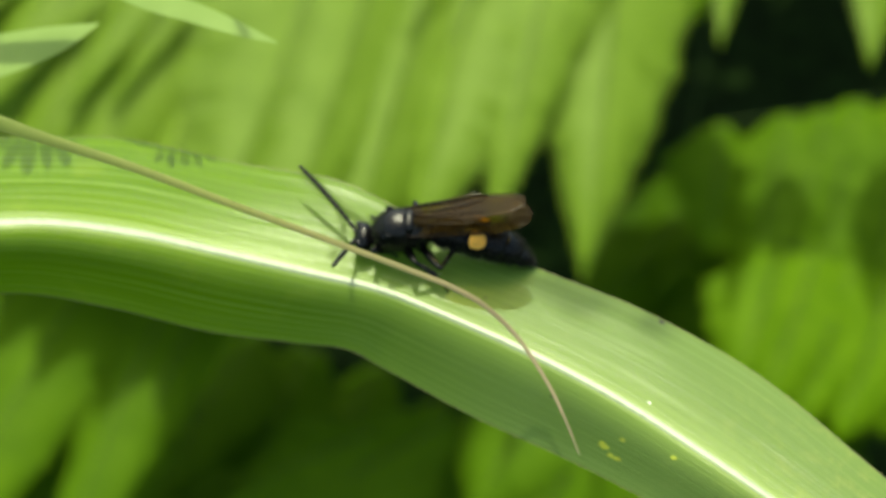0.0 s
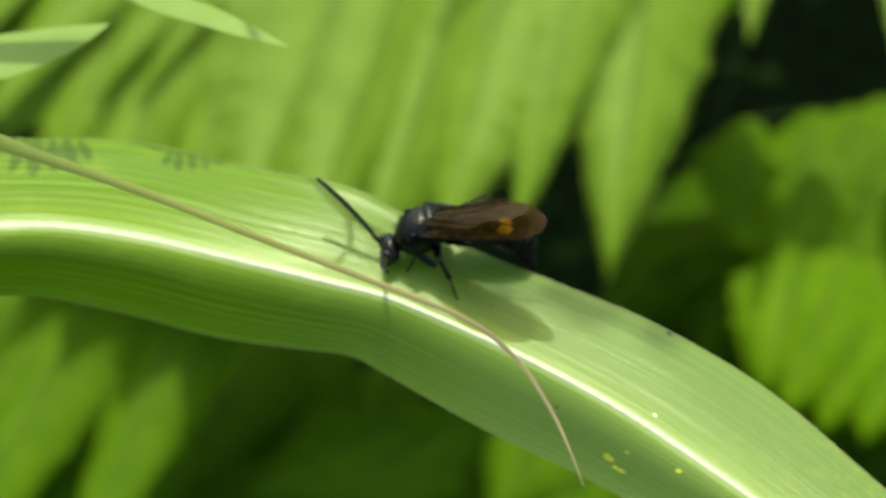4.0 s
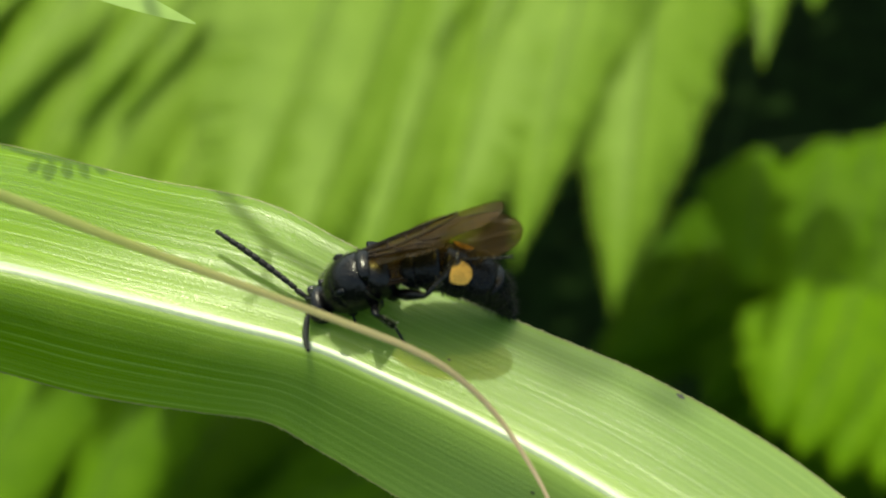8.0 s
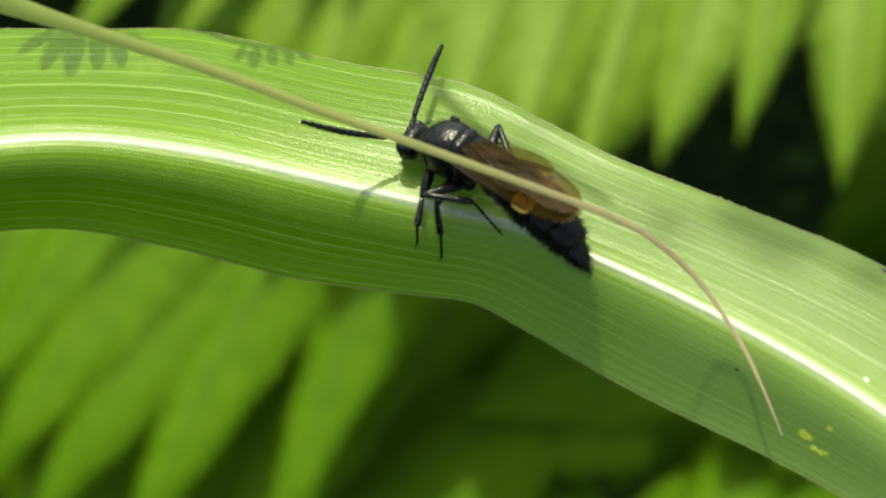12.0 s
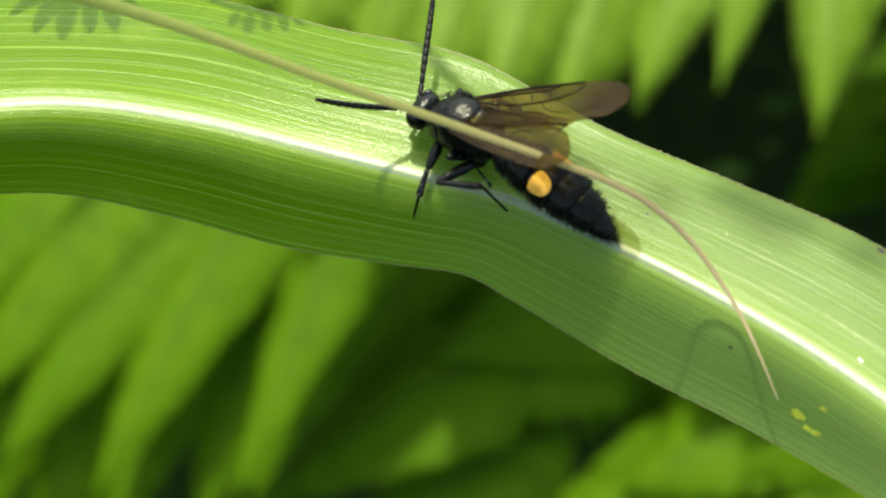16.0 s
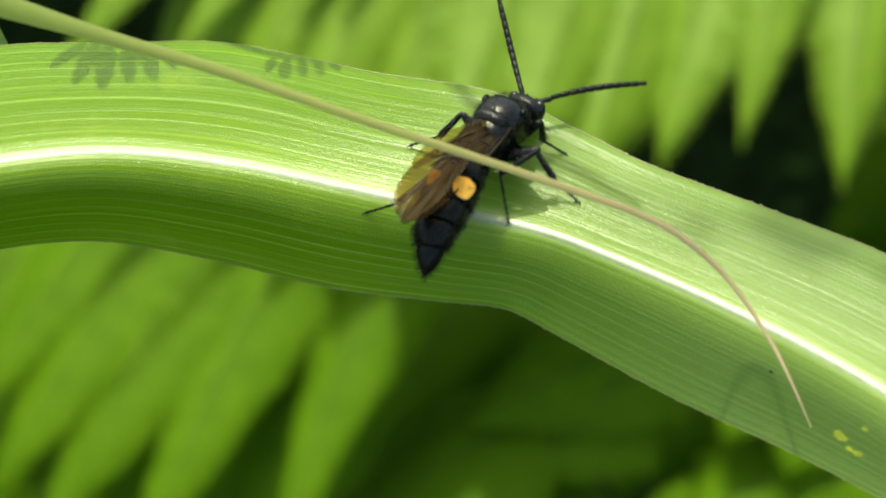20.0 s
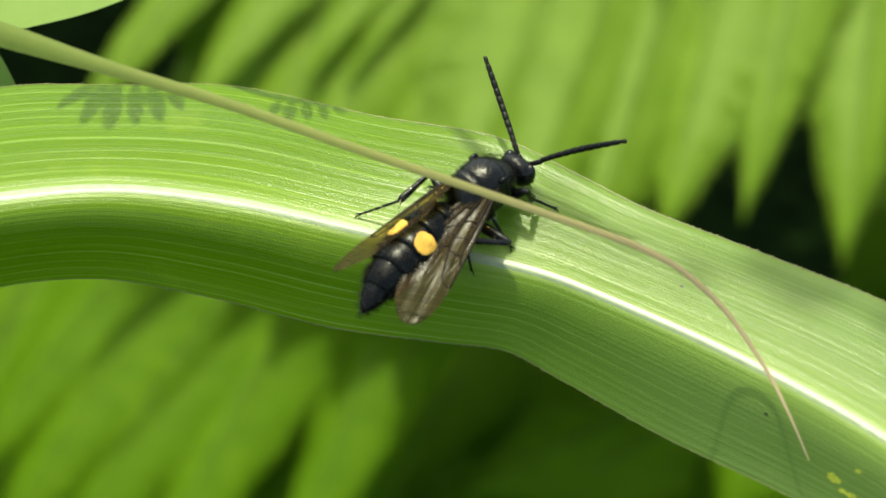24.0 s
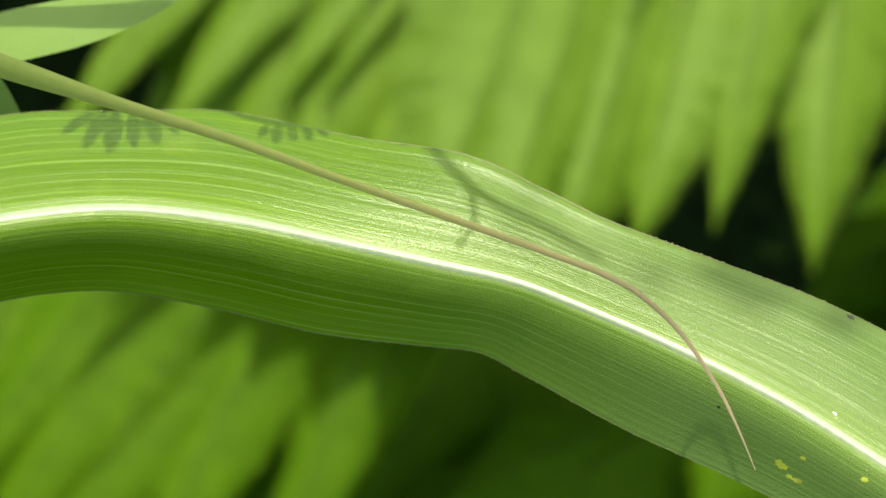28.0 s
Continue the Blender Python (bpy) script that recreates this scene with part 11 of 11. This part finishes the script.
    walk(legs["hind", "right"][0], [
        (0, pose(-0.0022, -0.0013, -0.0021, -100.2, -3.5, -75.4)), (1, pose(-0.0022, -0.0013, -0.0021, -68.6, -15.3, -84.6)),
        (1.5, pose(-0.0022, -0.0013, -0.0021, -71.1, -18.9, -74.6)), (1.8, pose(-0.0022, -0.0013, -0.0021, -94.1, -7.7, -65.8)),
        (2, pose(-0.0022, -0.0013, -0.0021, -66.9, -17.8, -80.8)), (2.4, pose(-0.0022, -0.0013, -0.0021, -94.1, -7.7, -65.8)),
        (2.7, pose(-0.0022, -0.0013, -0.0021, -94.1, -7.7, -65.8)), (3, pose(-0.0022, -0.0013, -0.0021, -94.1, -7.7, -65.8)),
        (3.3, pose(-0.0022, -0.0013, -0.0021, -94.1, -7.7, -65.8)), (3.467, pose(-0.0022, -0.0013, -0.0021, -143.9, -17.5, -86.6)),
        (3.6, pose(-0.0022, -0.0013, -0.0021, 164.6, -39.5, -92.6)), (3.8, pose(-0.0022, -0.0013, -0.0021, -143.9, -17.5, -86.6)),
        (4, pose(-0.0022, -0.0013, -0.0021, -94.1, -7.7, -65.8)), (4.5, pose(-0.0022, -0.0013, -0.0021, -94.1, -7.7, -65.8)),
        (6.5, pose(-0.0022, -0.0013, -0.0021, -34.3, 11.9, -112.5)), (7, pose(-0.0022, -0.0013, -0.0021, -94.1, -7.7, -65.8)),
        (7.5, pose(-0.0022, -0.0013, -0.0021, -94.1, -7.7, -65.8)), (8, pose(-0.0022, -0.0013, -0.0021, -94.1, -7.7, -65.8)),
        (8.5, pose(-0.0022, -0.0013, -0.0021, -94.1, -7.7, -65.8)), (8.9, pose(-0.0022, -0.0013, -0.0021, -94.1, -7.7, -65.8)),
        (9.1, pose(-0.0022, -0.0013, -0.0021, -40.6, -23.8, -83.7)), (9.3, pose(-0.0022, -0.0013, -0.0021, 16.9, -18.4, -108.4)),
        (9.5, pose(-0.0022, -0.0013, -0.0021, -26.1, -32.5, -85.6)), (9.7, pose(-0.0022, -0.0013, -0.0021, -73.5, -27.5, -57.5)),
        (10, pose(-0.0022, -0.0013, -0.0021, -80, -15.6, -69.2)), (10.5, pose(-0.0022, -0.0013, -0.0021, -80.7, -7.1, -109.5)),
        (11, pose(-0.0022, -0.0013, -0.0021, -58.4, -16, -89.5)), (11.5, pose(-0.0022, -0.0013, -0.0021, -65.2, -20.1, -78)),
        (12, pose(-0.0022, -0.0013, -0.0021, -80.3, -14.3, -74.8)), (12.5, pose(-0.0022, -0.0013, -0.0021, -80.3, -10.3, -91.2)),
        (14.5, pose(-0.0022, -0.0013, -0.0021, -80.8, -3.5, -141)), (15, pose(-0.0022, -0.0013, -0.0021, -81, -8.4, -101.7)),
        (15.5, pose(-0.0022, -0.0013, -0.0021, -79.3, -16.1, -69.1)), (16, pose(-0.0022, -0.0013, -0.0021, -86.1, -15, -56.7)),
        (17, pose(-0.0022, -0.0013, -0.0021, -78.7, -10.7, -90.9)), (17.5, pose(-0.0022, -0.0013, -0.0021, -68, -19, -78.8)),
        (18, pose(-0.0022, -0.0013, -0.0021, -52, -23.4, -85)), (18.5, pose(-0.0022, -0.0013, -0.0021, -81.4, -6.2, -119.6)),
        (19, pose(-0.0022, -0.0013, -0.0021, -95.6, -6.4, -62.1)), (19.3, pose(-0.0022, -0.0013, -0.0021, -32.4, -20.9, -91.7)),
        (19.6, pose(-0.0022, -0.0013, -0.0021, -15.2, -17.3, -98.2)), (20, pose(-0.0022, -0.0013, -0.0021, -64.6, -25.2, -70.7)),
        (20.267, pose(-0.0022, -0.0013, -0.0021, -46.6, 2.7, -106.3)), (20.5, pose(-0.0022, -0.0013, -0.0021, -47.3, 35.5, -138.4)),
        (21, pose(-0.0022, -0.0013, -0.0021, -62.2, 10.9, -129)), (21.5, pose(-0.0022, -0.0013, -0.0021, -65.3, 4.5, -116.3)),
        (23.5, pose(-0.0022, -0.0013, -0.0021, -59.8, 30.1, -147.6)), (23.667, pose(-0.0022, -0.0013, -0.0021, -75.7, 10.1, -110.6)),
        (23.8, pose(-0.0022, -0.0013, -0.0021, -100, 3.7, -71)), (24, pose(-0.0022, -0.0013, -0.0021, -104.4, 5.4, -77.6)),
        (24.5, pose(-0.0022, -0.0013, -0.0021, -63.1, 12.8, -130.8)), (25, pose(-0.0022, -0.0013, -0.0021, -65.5, 29, -152.9)),
        (25.3, pose(-0.0022, -0.0013, -0.0021, -72.6, 32.4, -164.1)), (25.6, pose(-0.0022, -0.0013, -0.0021, -54, 29.4, -137.6)),
        (25.8, pose(-0.0022, -0.0013, -0.0021, -55.4, 34.7, -141.8)), (25.9, pose(-0.0022, -0.0013, -0.0021, -93.1, -13.3, -136.8)),
        (26, pose(-0.0022, -0.0013, -0.0021, -68.6, 0.7, -123.3)), (26.2, pose(-0.0022, -0.0013, -0.0021, -56.9, 19, -136.8)),
        (26.4, pose(-0.0022, -0.0013, -0.0021, -31.7, 4.8, -107)), (26.5, pose(-0.0022, -0.0013, -0.0021, -95.6, -15.4, -137.2)),
        (26.6, pose(-0.0022, -0.0013, -0.0021, -31.7, 4.8, -107)), (26.7, pose(-0.0022, -0.0013, -0.0021, -31.7, 4.8, -107)),
        (26.8, pose(-0.0022, -0.0013, -0.0021, -31.7, 4.8, -107)), (26.9, pose(-0.0022, -0.0013, -0.0021, -31.7, 4.8, -107)),
        (27, pose(-0.0022, -0.0013, -0.0021, -31.7, 4.8, -107)), (28, pose(-0.0022, -0.0013, -0.0021, -31.7, 4.8, -107)),
    ])
    walk(legs["hind", "right"][1], [
        (0, pose(-0.00112, -0.00545, -0.00184, -79.4, 1.6, 115)), (1, pose(-0.00181, -0.00543, -0.00097, -102.3, 23.2, 122.5)),
        (1.5, pose(-0.00112, -0.00522, -0.00071, -102.3, 23.6, 123.6)), (1.8, pose(-0.00045, -0.00519, -0.00153, -82.6, 4.5, 145.2)),
        (2, pose(-0.00155, -0.00534, -0.00079, -101.8, 26.5, 128.3)), (2.4, pose(-0.00045, -0.00519, -0.00153, -82.6, 4.5, 145.2)),
        (2.7, pose(-0.00045, -0.00519, -0.00153, -82.6, 4.5, 145.2)), (3, pose(-0.00045, -0.00519, -0.00153, -82.6, 4.5, 145.2)),
        (3.3, pose(-0.00045, -0.00519, -0.00153, -82.6, 4.5, 145.2)), (3.467, pose(-0.0014, -0.0049, -0.00045, -32.2, 1.9, 109.8)),
        (3.6, pose(-0.00235, -0.00462, 0.00063, 13.3, 26.9, 83.5)), (3.8, pose(-0.0014, -0.0049, -0.00045, -32.2, 1.9, 109.8)),
        (4, pose(-0.00045, -0.00519, -0.00153, -82.6, 4.5, 145.2)), (4.5, pose(-0.00045, -0.00519, -0.00153, -82.6, 4.5, 145.2)),
        (6.5, pose(-0.00381, -0.00519, -0.00299, -94.2, 56.4, 160.5)), (7, pose(-0.00045, -0.00519, -0.00153, -82.6, 4.5, 145.2)),
        (7.5, pose(-0.00045, -0.00519, -0.00153, -82.6, 4.5, 145.2)), (8, pose(-0.00045, -0.00519, -0.00153, -82.6, 4.5, 145.2)),
        (8.5, pose(-0.00045, -0.00519, -0.00153, -82.6, 4.5, 145.2)), (8.9, pose(-0.00045, -0.00519, -0.00153, -82.6, 4.5, 145.2)),
        (9.1, pose(-0.00197, -0.00518, -0.00113, -131.5, 36.7, 117)), (9.3, pose(-0.00349, -0.00517, -0.00074, 161.4, 30.3, 67.5)),
        (9.5, pose(-0.00182, -0.00484, -0.00043, -140.6, 53.6, 118.7)), (9.7, pose(-0.00015, -0.00452, -0.00011, -82, 30.8, 170.5)),
        (10, pose(-0.00073, -0.00517, -0.00094, -86.7, 18.2, 154.4)), (10.5, pose(-0.00362, -0.00532, -0.00157, -80.9, 7.2, 175.5)),
        (11, pose(-0.00216, -0.00543, -0.00091, -75.1, 32.1, -177)), (11.5, pose(-0.00136, -0.00525, -0.00062, -72.8, 26.9, -170.3)),
        (12, pose(-0.0011, -0.00532, -0.00104, -90, 17.2, 140)), (12.5, pose(-0.00229, -0.00553, -0.00133, -88.1, 14, 140.3)),
        (14.5, pose(-0.00554, -0.004, -0.00184, -84.2, 8, 144.6)), (15, pose(-0.00306, -0.00547, -0.00148, -82.4, 9.7, 164.3)),
        (15.5, pose(-0.00073, -0.00516, -0.00091, -89.8, 19.3, 145.7)), (16, pose(0.00008, -0.00477, -0.00099, -80.4, 12.2, 176.8)),
        (17, pose(-0.00227, -0.00553, -0.0013, -89.1, 15.5, 139.7)), (17.5, pose(-0.00141, -0.00529, -0.0007, -96.7, 28, 138.3)),
        (18, pose(-0.00185, -0.00523, -0.00039, -106.4, 41.1, 134)), (18.5, pose(-0.00431, -0.00502, -0.00164, -80.5, 4.6, 179.3)),
        (19, pose(-0.0002, -0.00508, -0.00162, -81.7, -2, -179.9)), (19.3, pose(-0.00232, -0.00532, -0.00057, -43.4, 43.2, -137.4)),
        (19.6, pose(-0.00279, -0.00536, -0.00082, -30.1, 60.1, -129.5)), (20, pose(-0.00092, -0.00497, -0.00027, -103.6, 32.7, 133.2)),
        (20.5, pose(-0.00482, -0.00362, -0.0046, -114.6, 48.9, 132.4)), (21, pose(-0.00486, -0.00458, -0.00291, -102.6, 27.1, 134.5)),
        (21.5, pose(-0.0041, -0.00514, -0.00244, -99.6, 23.3, 140.2)), (23.5, pose(-0.00534, -0.00329, -0.00426, -94.9, 41.4, 155.7)),
        (23.8, pose(-0.0008, -0.00536, -0.00238, -84.4, -9.1, 147)), (24, pose(-0.00128, -0.00548, -0.0025, -83.3, -13.8, 146)),
        (24.5, pose(-0.00494, -0.00447, -0.00305, -106.2, 25.2, 128.4)), (25, pose(-0.00555, -0.00301, -0.00418, -94.8, 37, 155.8)),
        (25.3, pose(-0.00569, -0.00229, -0.00441, -80.1, 35.2, -177.5)), (25.6, pose(-0.00497, -0.00383, -0.00421, -72, 42.1, -167.7)),
        (25.8, pose(-0.00498, -0.00349, -0.00455, -63, 40.6, -154.3)), (25.9, pose(-0.00525, -0.00416, -0.00111, -80.1, -9.4, 163.1)),
        (26, pose(-0.00456, -0.00489, -0.00215, -85.4, 20.9, 161.1)), (26.2, pose(-0.00516, -0.00408, -0.0035, -105.8, 34.6, 133.4)),
        (26.4, pose(-0.00346, -0.0054, -0.00246, -128.3, 48.2, 119.2)), (26.5, pose(-0.00524, -0.00412, -0.00096, -80.3, -13.2, 165.6)),
        (26.6, pose(-0.00346, -0.0054, -0.00246, -128.3, 48.2, 119.2)), (26.7, pose(-0.00346, -0.0054, -0.00246, -128.3, 48.2, 119.2)),
        (26.8, pose(-0.00346, -0.0054, -0.00246, -128.3, 48.2, 119.2)), (26.9, pose(-0.00346, -0.0054, -0.00246, -128.3, 48.2, 119.2)),
        (27, pose(-0.00346, -0.0054, -0.00246, -128.3, 48.2, 119.2)), (28, pose(-0.00346, -0.0054, -0.00246, -128.3, 48.2, 119.2)),
    ])
    walk(legs["hind", "right"][2], [
        (0, pose(-0.00294, -0.00156, -0.00196, 0, 52.8, -157.6)), (1, pose(-0.00393, -0.0021, -0.00266, 0, 55.8, -148.4)),
        (1.5, pose(-0.0033, -0.00194, -0.00243, 0, 54.1, -143.7)), (1.8, pose(-0.00397, -0.00274, -0.00186, 0, 32, -140.9)),
        (2, pose(-0.00394, -0.00232, -0.0027, -0.1, 55.7, -141.4)), (2.4, pose(-0.00397, -0.00274, -0.00186, 0, 32, -140.9)),
        (2.7, pose(-0.00397, -0.00274, -0.00186, 0, 32, -140.9)), (3, pose(-0.00397, -0.00274, -0.00186, 0, 32, -140.9)),
        (3.3, pose(-0.00397, -0.00274, -0.00186, 0, 32, -140.9)), (3.6, pose(-0.00192, -0.00081, -0.00131, 0, 37.2, -125.4)),
        (4, pose(-0.00397, -0.00274, -0.00186, 0, 32, -140.9)), (4.5, pose(-0.00397, -0.00274, -0.00186, 0, 32, -140.9)),
        (6.5, pose(-0.00606, -0.00439, -0.00657, 0, 32, -141.3)), (7, pose(-0.00397, -0.00274, -0.00186, 0, 32, -140.9)),
        (7.5, pose(-0.00397, -0.00274, -0.00186, 0, 32, -140.9)), (8, pose(-0.00397, -0.00274, -0.00186, 0, 32, -140.9)),
        (8.5, pose(-0.00397, -0.00274, -0.00186, 0, 32, -140.9)), (8.9, pose(-0.00397, -0.00274, -0.00186, 0, 32, -140.9)),
        (9.3, pose(-0.00206, -0.00174, -0.00291, -0.1, 46.3, -103.7)), (9.7, pose(-0.0038, -0.00391, -0.00232, -0.1, 47.5, -102.7)),
        (10, pose(-0.00442, -0.00341, -0.00229, -0.1, 50.2, -125.5)), (10.5, pose(-0.00788, -0.00499, -0.00211, 0, 42.3, -137.7)),
        (11, pose(-0.0058, -0.00562, -0.0032, 0, 44.5, -119.2)), (11.5, pose(-0.00514, -0.00589, -0.00256, 0, 40.3, -115.2)),
        (12, pose(-0.00425, -0.00268, -0.00231, 0, 38.3, -136.4)), (12.5, pose(-0.00549, -0.00286, -0.00237, 0, 38.2, -145.1)),
        (14.5, pose(-0.009, -0.00153, -0.00244, 0, 38.1, -168.6)), (15, pose(-0.00714, -0.00432, -0.0022, 0, 39, -141.5)),
        (15.5, pose(-0.00408, -0.00287, -0.00233, 0, 41.4, -139.2)), (16, pose(-0.00412, -0.00454, -0.0019, 0, 37.3, -119.9)),
        (17, pose(-0.00543, -0.00284, -0.00245, 0, 39.7, -144.7)), (17.5, pose(-0.00424, -0.00277, -0.00272, 0, 41.5, -131.8)),
        (18, pose(-0.00411, -0.0029, -0.00322, 0, 44.5, -125.9)), (18.5, pose(-0.0086, -0.00496, -0.00198, 0, 32.9, -145.6)),
        (19, pose(-0.0045, -0.00509, -0.00147, 0, 37.2, -116.8)), (19.3, pose(-0.00462, -0.00744, -0.00351, -0.1, 45.8, -109.4)),
        (19.6, pose(-0.00415, -0.00702, -0.00455, -0.1, 52.1, -101.7)), (20, pose(-0.00339, -0.00234, -0.0026, -0.1, 65.8, -118.5)),
        (20.167, pose(-0.00451, -0.00207, -0.00434, -1.2, 65.4, -178.1)), (20.333, pose(-0.00562, -0.0018, -0.00609, -1.1, 64.9, 123.5)),
        (20.5, pose(-0.00673, -0.00153, -0.00784, 0.1, 64.6, 66)), (21, pose(-0.00754, -0.00185, -0.00487, 0.1, 64.2, 104.7)),
        (21.5, pose(-0.00714, -0.00261, -0.00413, 0.1, 56, 99.4)), (23.5, pose(-0.00828, -0.00197, -0.0071, 0.1, 65.5, 107.9)),
        (23.667, pose(-0.00632, -0.0025, -0.0044, 15.5, 74.7, 78.5)), (23.8, pose(-0.00436, -0.00304, -0.0017, 0.2, 85.1, 19.5)),
        (24, pose(-0.00474, -0.00314, -0.00148, 0, 80.2, -2.1)), (24.267, pose(-0.00605, -0.00228, -0.00318, 18.6, 65.4, 73)),
        (24.5, pose(-0.00736, -0.00142, -0.00488, 0.1, 52.8, 114.1)), (25, pose(-0.00868, -0.00161, -0.00677, 0.1, 56.8, 113.9)),
        (25.3, pose(-0.0092, -0.00244, -0.00688, 0.1, 52.8, 128.1)), (25.6, pose(-0.00808, -0.00451, -0.00709, 0.1, 64.3, 133)),
        (25.8, pose(-0.00792, -0.0049, -0.00735, 0.1, 63.4, 144)), (25.9, pose(-0.00931, -0.00293, -0.00041, 0, 32, -167.1)),
        (26, pose(-0.00836, -0.00359, -0.00369, 0, 32, -159.6)), (26.2, pose(-0.00759, -0.00151, -0.00594, 0, 32, -177.8)),
        (26.4, pose(-0.00486, -0.00289, -0.00566, 0, 32, -149)), (26.5, pose(-0.0093, -0.00307, 0.00002, 0, 32, -166)),
        (26.6, pose(-0.00486, -0.00289, -0.00566, 0, 32, -149)), (26.7, pose(-0.00486, -0.00289, -0.00566, 0, 32, -149)),
        (26.8, pose(-0.00486, -0.00289, -0.00566, 0, 32, -149)), (26.9, pose(-0.00486, -0.00289, -0.00566, 0, 32, -149)),
        (27, pose(-0.00486, -0.00289, -0.00566, 0, 32, -149)), (28, pose(-0.00486, -0.00289, -0.00566, 0, 32, -149)),
    ])
    walk(slender, [
        (0, pose(-0.00845, -0.00039, -0.00049, -0.0007, 0.2975, -0.2678)), (1, pose(-0.01049, -0.00084, -0.00090, -0.0011, 0.376, -0.3385)),
        (2, pose(0.00407, -0.00090, -0.00100, -0.0002, -0.1673, 0.1506)), (3, pose(-0.00433, -0.00202, -0.00221, -0.0003, 0.1869, -0.1683)),
        (4, pose(-0.01051, -0.00178, -0.00203, -0.0011, 0.3724, -0.3354)), (7, pose(0.045, -0.00017, -0.00014, -0.0195, -1.5769, 1.4204)),
        (8, pose(0.01524, -0.00064, -0.00067, -0.0023, -0.5364, 0.483)), (9, pose(0.06801, 0.00339, 0.00377, -0.0505, -2.5345, 2.2841)),
        (11, pose(0.00335, -0.00046, -0.00051, 0, -0.0449, 0.0405)), (12, pose(0.00442, 0.00004, -0.00001, -0.0002, -0.1428, 0.1286)),
        (14.5, pose(0.01418, 0.00045, 0.00052, -0.002, -0.5043, 0.4541)), (15, pose(0.02133, 0.00041, 0.00045, -0.0043, -0.744, 0.6699)),
        (17, pose(0.02907, 0.00103, 0.00115, -0.0084, -1.0355, 0.9325)), (18, pose(-0.00476, 0.00007, 0.00007, -0.0003, 0.2085, -0.1878)),
        (19, pose(0.01846, 0.00069, 0.00077, -0.0034, -0.6584, 0.5929)), (20, pose(0.01284, 0.00046, 0.00051, -0.0017, -0.4704, 0.4236)),
        (21, pose(0.00933, 0.00058, 0.00065, -0.0009, -0.3463, 0.3118)), (24, pose(0.02046, 0.00095, 0.00106, -0.0043, -0.7361, 0.6628)),
        (25, pose(0.03017, 0.00092, 0.00088, -0.009, -1.0708, 0.9643)), (26, pose(0.02534, 0.00057, 0.00060, -0.0062, -0.891, 0.8024)),
        (26.5, pose(0.00018, 0.00041, 0.00045, 0, -0.072, 0.0649)), (28, pose(-0.0072, -0.00008, -0.00008, -0.0005, 0.2633, -0.2371)),
    ])


motions()
